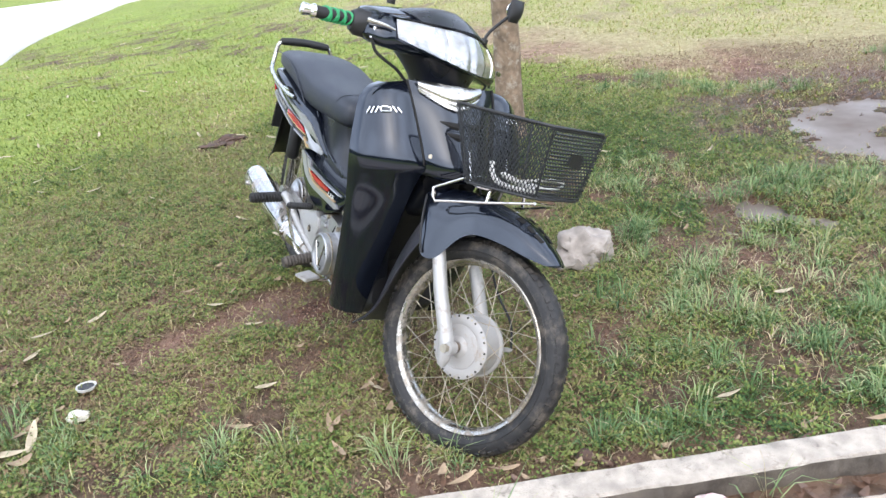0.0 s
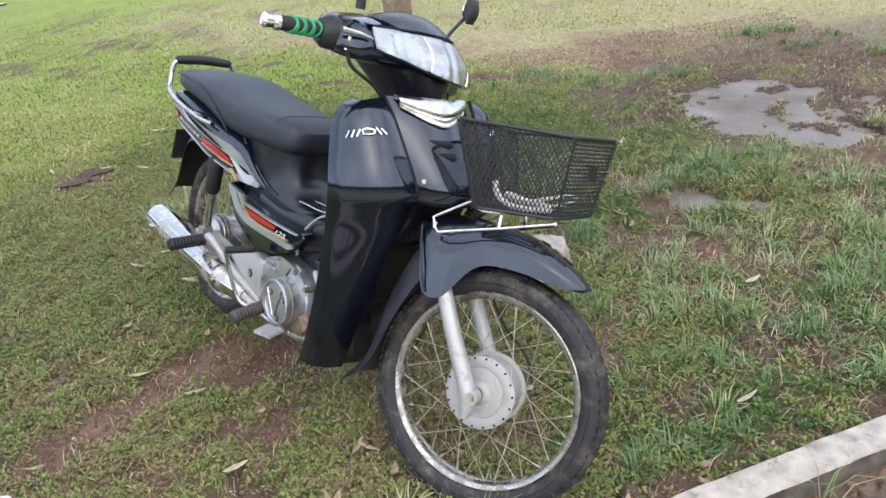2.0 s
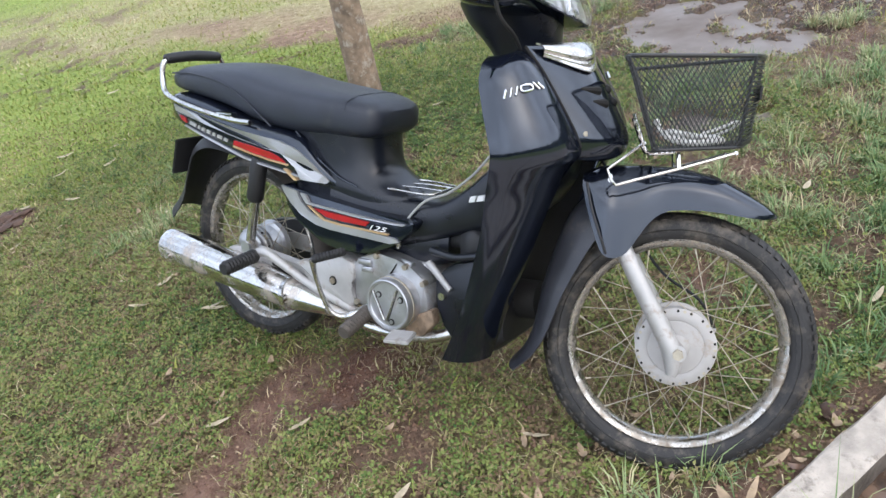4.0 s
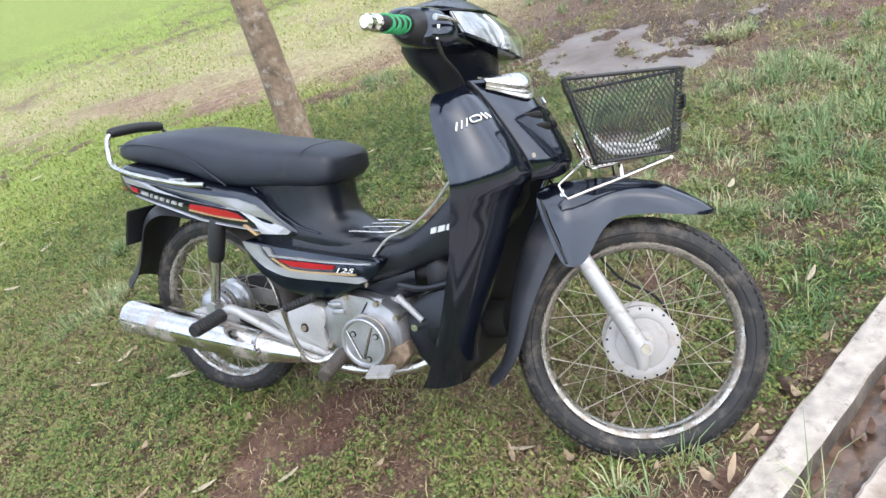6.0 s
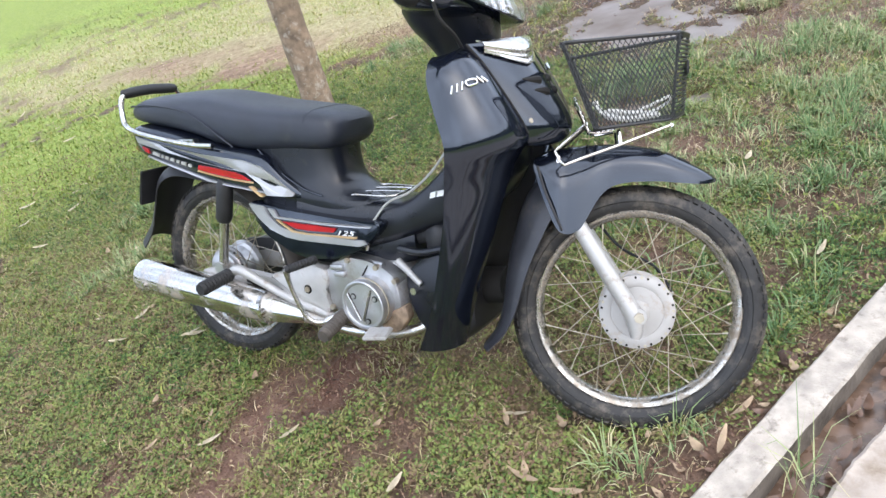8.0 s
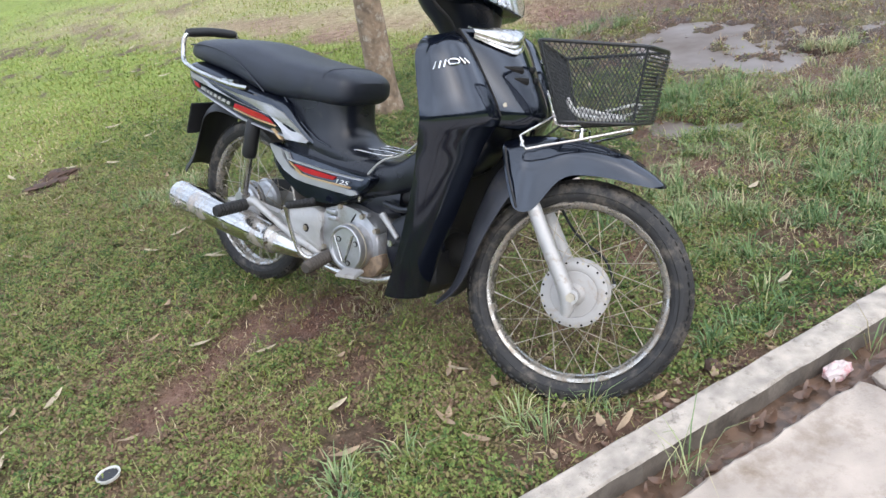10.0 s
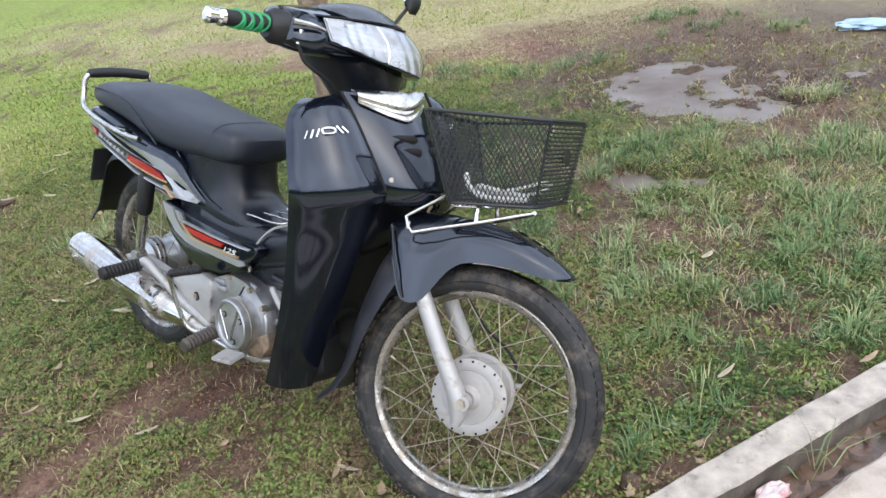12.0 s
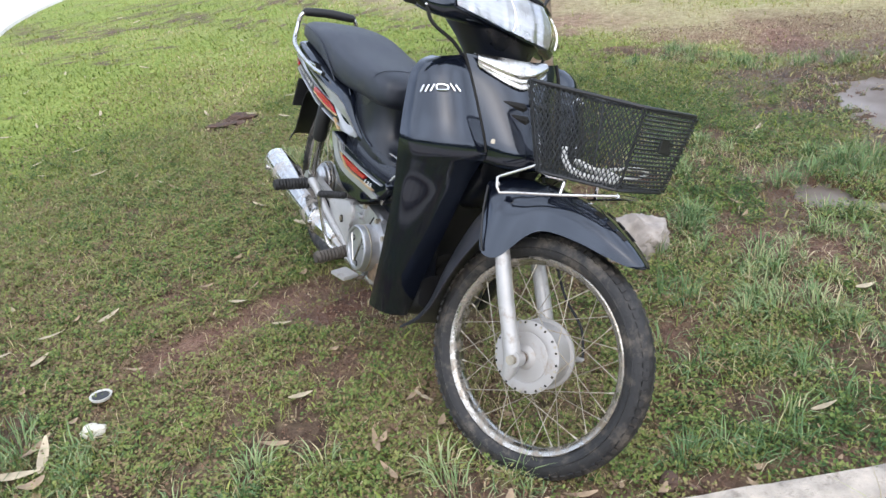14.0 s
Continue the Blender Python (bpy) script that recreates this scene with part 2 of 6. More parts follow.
def soil():
    """Soil, thatch and far turf: the share of turf, dry grass and red soil comes from the ground's own maps."""
    m = bpy.data.materials.new("soil_and_turf")
    m.use_nodes = True
    nt = m.node_tree
    p = nt.nodes["Principled BSDF"]
    p.inputs["Roughness"].default_value = 0.85
    p.inputs["Specular IOR Level"].default_value = 0.35
    tc = nt.nodes.new("ShaderNodeTexCoord")

    def noise_of(scale, detail=8, rough=0.65):
        n = nt.nodes.new("ShaderNodeTexNoise")
        n.inputs["Scale"].default_value, n.inputs["Detail"].default_value, n.inputs["Roughness"].default_value = scale, detail, rough
        nt.links.new(tc.outputs["Object"], n.inputs["Vector"])
        return n.outputs["Fac"]

    def attr(name):
        a = nt.nodes.new("ShaderNodeAttribute")
        a.attribute_name = name
        return a.outputs["Fac"]

    def mix(f, a, b):
        x = nt.nodes.new("ShaderNodeMixRGB")
        nt.links.new(f, x.inputs[0])
        nt.links.new(a, x.inputs[1])
        nt.links.new(b, x.inputs[2])
        return x.outputs[0]

    brown = ramp_of(nt, noise_of(22), [(0.28, (0.040, 0.026, 0.018)), (0.45, (0.095, 0.061, 0.040)), (0.58, (0.15, 0.099, 0.066)), (0.74, (0.25, 0.172, 0.117))])
    red = ramp_of(nt, noise_of(13), [(0.28, (0.080, 0.045, 0.034)), (0.42, (0.205, 0.110, 0.080)), (0.58, (0.310, 0.182, 0.135)), (0.76, (0.44, 0.300, 0.230))])
    turf = ramp_of(nt, noise_of(30), [(0.28, (0.112, 0.160, 0.030)), (0.5, (0.226, 0.295, 0.056)), (0.72, (0.365, 0.402, 0.115))])
    dry = ramp_of(nt, noise_of(26), [(0.25, (0.20, 0.17, 0.080)), (0.5, (0.38, 0.335, 0.170)), (0.75, (0.54, 0.48, 0.30))])
    c = mix(attr("red"), brown, red)
    c = mix(attr("turf"), c, turf)
    c = mix(attr("dry"), c, dry)
    # darkens wet mud, and paints the shade below the motorcycle into the soil
    damp_shade = nt.nodes.new("ShaderNodeMixRGB")
    damp_shade.blend_type = "MULTIPLY"
    damp_shade.inputs[2].default_value = (0.66, 0.60, 0.55, 1)
    nt.links.new(attr("wet"), damp_shade.inputs[0])
    nt.links.new(c, damp_shade.inputs[1])
    nt.links.new(damp_shade.outputs[0], p.inputs["Base Color"])
    wet = nt.nodes.new("ShaderNodeMapRange")
    wet.inputs["To Min"].default_value, wet.inputs["To Max"].default_value = 0.88, 0.22
    nt.links.new(attr("wet"), wet.inputs["Value"])
    nt.links.new(wet.outputs[0], p.inputs["Roughness"])
    b = nt.nodes.new("ShaderNodeBump")
    b.inputs["Strength"].default_value, b.inputs["Distance"].default_value = 0.9, 0.02
    nt.links.new(noise_of(55, 10, 0.7), b.inputs["Height"])
    nt.links.new(b.outputs[0], p.inputs["Normal"])
    return m


M_SOIL = soil()

# ---- building tools ----


def mesh_object(name, bm, material, smooth=True):
    me = bpy.data.meshes.new(name)
    bmesh.ops.recalc_face_normals(bm, faces=bm.faces[:])
    bm.to_mesh(me)
    bm.free()
    if material:
        me.materials.append(material)
    if smooth:
        me.polygons.foreach_set("use_smooth", [True] * len(me.polygons))
        me.set_sharp_from_angle(angle=radians(38))
    return new(name, me)


def part(name, bm, material, parent, label="", m=None, smooth=True):
    """Links a bmesh as one mesh object under a thing or a part."""
    ob = mesh_object(name, bm, material, smooth)
    ob.parent = parent
    if m is not None:
        ob.matrix_basis = m
    return tagged(ob, label)


def again(ob, m):
    """The same piece once more under the same parent, on the same mesh."""
    o = bpy.data.objects.new(ob.name.split(".")[0], ob.data)
    scene.collection.objects.link(o)
    o.parent = ob.parent
    o.matrix_basis = m
    if "label" in ob:
        o["label"] = ob["label"]
    return o


def spline(points, n):
    """n samples of a smooth line through the points (of any dimension)."""
    p = np.array(points, float)
    k = len(p)
    d = np.r_[0, np.cumsum(np.maximum(np.linalg.norm(np.diff(p[:, :3], axis=0), axis=1), 1e-6))]
    m = np.empty_like(p)
    for i in range(k):
        a, b = max(i - 1, 0), min(i + 1, k - 1)
        m[i] = (p[b] - p[a]) / (d[b] - d[a])
    out = []
    for s in np.linspace(0, d[-1], n):
        i = min(np.searchsorted(d, s, "right") - 1, k - 2)
        h = d[i + 1] - d[i]
        u = (s - d[i]) / h
        out.append((2 * u**3 - 3 * u**2 + 1) * p[i] + (u**3 - 2 * u**2 + u) * h * m[i] + (-2 * u**3 + 3 * u**2) * p[i + 1] + (u**3 - u**2) * h * m[i + 1])
    return np.array(out)


def loft(rings, closed=True, caps=True, bm=None):
    bm = bm or bmesh.new()
    vs = [[bm.verts.new(tuple(q)) for q in r] for r in rings]
    n = len(vs[0])
    for a, b in zip(vs, vs[1:]):
        for i in range(n if closed else n - 1):
            j = (i + 1) % n
            bm.faces.new((a[i], a[j], b[j], b[i]))
    if caps and closed:
        bm.faces.new(vs[0][::-1])
        bm.faces.new(vs[-1])
    return bm


def tube(points, r, seg=10, n=None, bm=None):
    """A round bar along a line; r: one radius, or one for each point."""
    pts = np.array(points, float)
    rad = np.array(r if hasattr(r, "__len__") else [r] * len(pts), float)
    if n:
        s = spline(np.c_[pts, rad], n)
        pts, rad = s[:, :3], s[:, 3]
    rings, up = [], None
    for i in range(len(pts)):
        t = Vector(pts[min(i + 1, len(pts) - 1)] - pts[max(i - 1, 0)]).normalized()
        if up is None:
            up = t.orthogonal().normalized()
        up = (up - t * up.dot(t)).normalized()
        side = t.cross(up)
        rings.append([Vector(pts[i]) + float(rad[i]) * (math.cos(a) * up + math.sin(a) * side) for a in np.linspace(0, 2 * math.pi, seg, endpoint=False)])
    return loft(rings, bm=bm)


def lathe(profile, seg=48, bm=None, close=False):
    """Turns a profile of (radius, y) round the y axis."""
    bm = bm or bmesh.new()
    rings = []
    for a in np.linspace(0, 2 * math.pi, seg, endpoint=False):
        rings.append([bm.verts.new((r * math.cos(a), y, r * math.sin(a))) for r, y in profile])
    k = len(profile)
    for i in range(seg):
        a, b = rings[i], rings[(i + 1) % seg]
        for j in range(k if close else k - 1):
            bm.faces.new((a[j], a[(j + 1) % k], b[(j + 1) % k], b[j]))
    if not close:
        bmesh.ops.remove_doubles(bm, verts=bm.verts[:], dist=1e-6)
    return bm


def section(x, w, zb, zt, e=3.5, n=28):
    """A rounded cross-section of a body at x: half width w, from zb up to zt."""
    zc, h = (zb + zt) / 2, (zt - zb) / 2
    out = []
    for a in np.linspace(0, 2 * math.pi, n, endpoint=False):
        c, s = math.cos(a), math.sin(a)
        out.append((x, w * math.copysign(abs(c) ** (2 / e), c), zc + h * math.copysign(abs(s) ** (2 / e), s)))
    return out


def body(stations, e=3.5, n=28, steps=30):
    """A body through stations of (x, half width, bottom, top)."""
    return loft([section(*s, e, n) for s in spline(stations, steps)])


def rounded(poly, r, k=4):
    """A flat outline with its corners rounded off."""
    out, m = [], len(poly)
    for i in range(m):
        p, a, b = Vector(poly[i]), Vector(poly[i - 1]), Vector(poly[(i + 1) % m])
        ra, rb = min(r, (a - p).length * 0.45), min(r, (b - p).length * 0.45)
        s, e = p + (a - p).normalized() * ra, p + (b - p).normalized() * rb
        for u in np.linspace(0, 1, k):
            u = float(u)
            out.append((1 - u) ** 2 * s + 2 * u * (1 - u) * p + u * u * e)
    return out


def plate(poly, y0, y1, bevel=0.0, bm=None):
    """An outline in x and z made into a plate from y0 to y1; y0 and y1 may be functions of x and z."""
    own = bm is None
    bm = bm or bmesh.new()
    f0 = y0 if callable(y0) else (lambda x, z: y0)
    f1 = y1 if callable(y1) else (lambda x, z: y1)
    a = [bm.verts.new((p[0], f0(p[0], p[1]), p[1])) for p in poly]
    b = [bm.verts.new((p[0], f1(p[0], p[1]), p[1])) for p in poly]
    n = len(poly)
    caps = [bm.faces.new(a), bm.faces.new(b[::-1])]
    for i in range(n):
        bm.faces.new((a[i], b[i], b[(i + 1) % n], a[(i + 1) % n]))
    if bevel and own:
        edges = [e for c in caps for e in c.edges]
        bmesh.ops.bevel(bm, geom=edges, offset=bevel, segments=2, affect="EDGES", profile=0.5)
    return bm


def sheet(f, nu, nv, thick):
    """A curved panel f(u, v) with thickness."""
    bm = bmesh.new()
    grid = np.array([[f(u, v) for v in np.linspace(0, 1, nv)] for u in np.linspace(0, 1, nu)], float)
    du, dv = np.gradient(grid, axis=0), np.gradient(grid, axis=1)
    nrm = np.cross(du, dv)
    nrm /= np.maximum(np.linalg.norm(nrm, axis=2, keepdims=True), 1e-9)
    layers = [[[bm.verts.new(tuple(q)) for q in row] for row in g] for g in (grid, grid + nrm * thick)]
    a, b = layers
    for i in range(nu - 1):
        for j in range(nv - 1):
            bm.faces.new((a[i][j], a[i][j + 1], a[i + 1][j + 1], a[i + 1][j]))
            bm.faces.new((b[i][j], b[i + 1][j], b[i + 1][j + 1], b[i][j + 1]))
    rim = [(i, 0) for i in range(nu)] + [(nu - 1, j) for j in range(1, nv)] + [(i, nv - 1) for i in range(nu - 2, -1, -1)] + [(0, j) for j in range(nv - 2, 0, -1)]
    for (i, j), (k, l) in zip(rim, rim[1:] + rim[:1]):
        bm.faces.new((a[i][j], a[k][l], b[k][l], b[i][j]))
    return bm


def mirrored(bm):
    """The bmesh turned over to the other side of the middle plane."""
    for v in bm.verts:
        v.co.y = -v.co.y
    return bm


def box(x0, x1, y0, y1, z0, z1, bevel=0.0):
    bm = bmesh.new()
    bmesh.ops.create_cube(bm, size=1)
    for v in bm.verts:
        v.co = ((x0 + x1) / 2 + v.co.x * (x1 - x0), (y0 + y1) / 2 + v.co.y * (y1 - y0), (z0 + z1) / 2 + v.co.z * (z1 - z0))
    if bevel:
        bmesh.ops.bevel(bm, geom=bm.edges[:], offset=bevel, segments=2, affect="EDGES")
    return bm


def merged(*bms):
    out = bmesh.new()
    for b in bms:
        me = bpy.data.meshes.new("tmp")
        b.to_mesh(me)
        b.free()
        out.from_mesh(me)
        bpy.data.meshes.remove(me)
    return out


def fast_mesh(name, verts, faces, material, tint=None, kind="stuff"):
    """A large joined mesh from arrays: faces is one array of quads or triangles."""
    me = bpy.data.meshes.new(name)
    k = faces.shape[1]
    me.vertices.add(len(verts))
    me.vertices.foreach_set("co", verts.astype(np.float32).ravel())
    me.loops.add(faces.size)
    me.loops.foreach_set("vertex_index", faces.astype(np.int32).ravel())
    me.polygons.add(len(faces))
    me.polygons.foreach_set("loop_start", np.arange(0, faces.size, k, dtype=np.int32))
    if tint is not None:
        a = me.attributes.new("tint", "FLOAT", "POINT")
        a.data.foreach_set("value", tint.astype(np.float32))
    me.materials.append(material)
    me.update(calc_edges=True)
    return new(name, me)


# smooth random fields over the plan, as sums of value noise
RNG = np.random.default_rng(5)
TABLE = RNG.random((256, 256))


def value_noise(x, y):
    xi, yi = np.floor(x).astype(int), np.floor(y).astype(int)
    u, v = x - xi, y - yi
    u, v = u * u * (3 - 2 * u), v * v * (3 - 2 * v)
    a, b = TABLE[xi % 256, yi % 256], TABLE[(xi + 1) % 256, yi % 256]
    c, d = TABLE[xi % 256, (yi + 1) % 256], TABLE[(xi + 1) % 256, (yi + 1) % 256]
    return (a * (1 - u) + b * u) * (1 - v) + (c * (1 - u) + d * u) * v


def fbm(x, y, scale, octaves=4):
    out, amp, total = 0, 1.0, 0
    for k in range(octaves):
        out = out + amp * value_noise(x * scale + 17.3 * k, y * scale + 9.1 * k)
        total += amp
        amp *= 0.55
        scale *= 2.1
    return out / total


def blob(x, y, cx, cy, rx, ry, turn=0.0, soft=0.5):
    """1 inside an ellipse on the plan, 0 outside, with a soft edge."""
    c, s = math.cos(radians(turn)), math.sin(radians(turn))
    u, v = ((x - cx) * c + (y - cy) * s) / rx, (-(x - cx) * s + (y - cy) * c) / ry
    r = np.sqrt(u * u + v * v)
    return np.clip((1 + soft - r) / (2 * soft), 0, 1)

# ---- the ground ----
KERB_TURN = 10.6
KU = np.array([math.cos(radians(KERB_TURN)), math.sin(radians(KERB_TURN))])
KN = np.array([KU[1], -KU[0]])
KERB_AT = np.array([0.0, -0.232])
KERB_W, CHANNEL_W = 0.086, 0.107
WATER_Z = -0.0372


def beyond_kerb(x, y):
    """Metres past the kerb's lawn edge, towards the paving."""
    return (x - KERB_AT[0]) * KN[0] + (y - KERB_AT[1]) * KN[1]


def puddle_map(x, y):
    p = blob(x, y, 1.92, 2.14, 0.66, 0.32, -75, 0.5)
    p = np.maximum(p, blob(x, y, 2.17, 2.48, 0.30, 0.24, -50, 0.5))
    p = np.maximum(p, 0.66 * blob(x, y, 2.62, 2.00, 0.42, 0.20, -35, 0.6))
    p = np.maximum(p, 0.70 * blob(x, y, 1.13, 1.33, 0.19, 0.14, -30, 0.7))
    return np.maximum(p, 0.50 * blob(x, y, 1.28, 1.17, 0.16, 0.08, -30, 0.6))


def near_share(x, y):
    """1 close to the motorcycle, falling away over the lawn."""
    r = np.hypot((x + 0.25) / 1.25, (y - 0.9) / 1.15)
    return np.clip((2.5 - r) / 1.2, 0, 1)


def ground_maps(x, y):
    """turf, dry grass, red soil and wetness with painted shade, each 0 to 1, at places of the plan."""
    n1, n2, n3 = fbm(x, y, 0.9), fbm(x + 31, y - 12, 2.6), fbm(x - 7, y + 45, 7.0)
    n4 = fbm(x + 11, y + 5, 17.0, 3)
    fade = np.clip(2.0 - np.hypot(x, y - 1.5) / 5.0, 0, 1)
    wide = np.clip(1.7 - np.hypot(x, y - 1.5) / 7.0, 0.03, 1)
    back = np.clip((y + 2.8) / 1.4, 0, 1)
    fade, wide = fade * back, wide * (0.1 + 0.9 * back)
    n1, n2 = 0.5 + (n1 - 0.5) * wide, 0.5 + (n2 - 0.5) * wide
    n3, n4 = 0.5 + (n3 - 0.5) * fade, 0.5 + (n4 - 0.5) * fade
    bare = np.zeros_like(x)
    for cx, cy, rx, ry, turn, k in ((-0.56, 0.69, 0.22, 0.11, 10, 1.05), (-0.80, 0.72, 0.22, 0.09, 35, 0.88), (-0.98, 0.55, 0.22, 0.10, 40, 0.85), (-1.10, 0.42, 0.14, 0.08, 40, 0.75),
                                    (-1.20, 0.78, 0.22, 0.06, 30, 0.5), (-1.10, 0.20, 0.12, 0.10, 0, 0.4), (-1.75, 0.92, 0.2, 0.08, 20, 0.5),
                                    (-1.64, 2.72, 0.17, 0.10, 30, 1.2), (0.55, 0.55, 0.25, 0.12, 30, 0.5), (0.95, 0.95, 0.30, 0.14, -30, 0.6),
                                    (1.25, 1.85, 0.30, 0.5, 0, 0.3), (1.98, 2.1, 0.95, 0.60, -75, 0.80), (2.75, 2.35, 1.0, 1.0, 0, 0.82), (3.3, 3.2, 1.2, 1.1, 0, 0.78), (1.10, 1.40, 0.20, 0.36, 15, 0.75),
                                    (0.25, 1.55, 0.3, 0.2, 0, 0.5), (0.05, -0.17, 0.22, 0.06, 10, 0.45), (0.7, -0.05, 0.35, 0.05, 10, 0.4),
                                    (-0.50, 0.40, 0.26, 0.14, 20, 0.45), (-0.75, 0.28, 0.16, 0.10, 40, 0.45), (-1.5, 0.55, 0.3, 0.1, 20, 0.4)):
        bare = np.maximum(bare, k * blob(x, y, cx, cy, rx, ry, turn, 0.8))
    band = 0.82 * blob(x, y, 1.0, 4.45, 2.4, 0.52, -42, 0.6)
    band = np.maximum(band, 0.75 * blob(x, y, 2.5, 3.5, 1.3, 0.7, -40, 0.6))
    band = np.maximum(band, 0.12 * blob(x, y, -1.1, 7.0, 2.6, 0.7, -48, 0.6))
    red = np.clip(band * 1.6 * np.clip((2.3 - x) / 0.8, 0.30, 1) + 0.9 * np.clip(bare, 0, 1) * (y < 1.6), 0, 1)
    bare = np.maximum(bare, 0.92 * band)
    bare = bare * np.clip(2.8 * n3 + 3.0 * (n4 - 0.5) - 0.46, 0, 2)
    lawn = np.maximum(blob(x, y, -2.0, 3.0, 2.5, 2.3, 0, 0.35), 0.75 * blob(x, y, 0.65, 2.6, 0.7, 0.8, 0, 0.5))
    turf = np.clip((0.64 + 0.58 * lawn + 1.5 * (n2 - 0.5) + 1.9 * (n3 - 0.5) + 1.5 * (n4 - 0.5) - 0.95 * bare) * 2.0 - 0.42, 0, 1)
    dry = 1.0 * blob(x, y, 1.3, 6.0, 4.8, 1.5, -40, 0.5) + 0.45 * blob(x, y, 3.4, 4.4, 1.8, 1.0, -40, 0.5)
    dry = np.clip(dry + 1.3 * (n1 - 0.62) + 0.9 * (n2 - 0.55), 0, 0.85) * np.clip(1.2 - turf * 0.4, 0, 1)
    dry = np.clip(dry * np.clip(1.2 - 0.6 * band, 0, 1) + 0.34 * band * (x < 1.6), 0, 0.85)
    # the last blob is shade under the motorcycle, put into the soil colour
    wet = np.clip(blob(x, y, 1.9, 2.2, 1.1, 0.75, -55, 0.5) + 0.9 * blob(x, y, 3.1, 2.7, 1.1, 0.9, -40, 0.6) + blob(x, y, 1.2, 1.25, 0.4, 0.3, 0, 0.6) + 0.10 * blob(x, y, -0.75, 0.62, 0.6, 0.24, 15, 0.6) + 1.0 * blob(x, y, -0.46, 0.68, 0.32, 0.20, 15, 0.6), 0, 1)
    return turf, dry, red, wet


def ground_height(x, y):
    near = np.exp(-((x / 6) ** 2 + ((y - 2) / 6) ** 2))
    z = -0.020 + near * (0.020 * (fbm(x, y, 1.6) - 0.5) + 0.016 * (fbm(x, y, 6.0) - 0.5) + 0.010 * (fbm(x, y, 19.0, 3) - 0.5))
    p0 = puddle_map(x, y)
    p = p0 + (1.8 * (fbm(x + 3, y + 8, 6.0, 5) - 0.56) + 1.0 * (fbm(x - 5, y + 2, 21.0, 3) - 0.5)) * (p0 > 0.02)
    z = z - 0.032 * np.clip((p - 0.30) * 1.8, 0, 1)
    d = beyond_kerb(x, y)
    return np.where((d > 0.03) & (d < KERB_W + CHANNEL_W + 2.3), -0.085 + 0.02 * (fbm(x, y, 9.0) - 0.5), z)


def axis_steps(lo, hi, fine, far):
    a = list(np.arange(lo, hi + fine / 2, fine))
    for sign in (-1, 1):
        step, at = fine, (lo if sign < 0 else hi)
        while abs(at) < far:
            step *= 1.05 if step < 0.30 else 1.18
            at += sign * step
            a.append(at)
    return np.array(sorted(a))


gx, gy = axis_steps(-2.6, 3.4, 0.022, 420), axis_steps(-0.7, 4.6, 0.022, 420)
GX, GY = np.meshgrid(gx, gy, indexing="ij")
gv = np.stack([GX, GY, ground_height(GX, GY)], -1).reshape(-1, 3)
ids = np.arange(len(gv)).reshape(GX.shape)
gf = np.stack([ids[:-1, :-1], ids[1:, :-1], ids[1:, 1:], ids[:-1, 1:]], -1).reshape(-1, 4)
ground = fast_mesh("ground", gv, gf, M_SOIL)
maps = list(ground_maps(gv[:, 0], gv[:, 1]))
maps[0] = maps[0] * (1 - 0.85 * near_share(gv[:, 0], gv[:, 1]))
for key, values in zip(("turf", "dry", "red", "wet"), maps):
    at = ground.data.attributes.new(key, "FLOAT", "POINT")
    at.data.foreach_set("value", values.astype(np.float32))
ground.data.polygons.foreach_set("use_smooth", [True] * len(ground.data.polygons))
tagged(ground, "lawn ground of brown soil and short green turf with red bare patches", "ground", kind="structure")

water_bm = bmesh.new()
bmesh.ops.create_grid(water_bm, x_segments=1, y_segments=1, size=1)
for v in water_bm.verts:
    v.co = (1.85 + v.co.x * 1.25, 1.85 + v.co.y * 1.3, WATER_Z)
puddle = mesh_object("water", water_bm, M_WATER, False)
tagged(puddle, "shallow muddy puddle reflecting a pale sky on the lawn", "puddle", kind="structure")


def along_kerb(s, d, z):
    """A place s metres along the kerb and d metres past its lawn edge."""
    q = KERB_AT + s * KU + d * KN
    return (q[0], q[1], z)


def rough_bar(s0, s1, d0, d1, z0, z1, seed, wobble=0.004, step=0.05):
    """A long cast bar along the kerb line with worn, uneven edges."""
    n = max(2, int((s1 - s0) / step))
    c, prof = 0.006, []
    prof = [(d0, z0), (d0, z1 - c), (d0 + c, z1), ((d0 + d1) / 2, z1), (d1 - c, z1), (d1, z1 - c), (d1, z0)]
    rings = []
    for s in np.linspace(s0, s1, n):
        r = []
        for k, (d, z) in enumerate(prof):
            a = noise.noise((s * 9 + k * 3.1, seed, 0.0)) * wobble
            b = noise.noise((s * 7 + k * 5.7, seed + 4.0, 2.0)) * wobble
            b += noise.noise((s * 40 + k * 9.0, seed + 1.0, 5.0)) * wobble * 0.5
            r.append(along_kerb(s, d + a, z + (b if z > z0 else 0)))
        rings.append(r)
    return loft(rings)


kerb = tagged(new("kerb"), "low pale concrete kerb, chipped and stained, edging the lawn", "kerb", kind="structure")
cuts = [-15.0, -12.0, -9.0, -6.5, -4.2, -3.1, -2.05, -1.0, 1.62, 2.7, 3.8, 4.9, 6.0, 8.5, 11.5, 15.0]
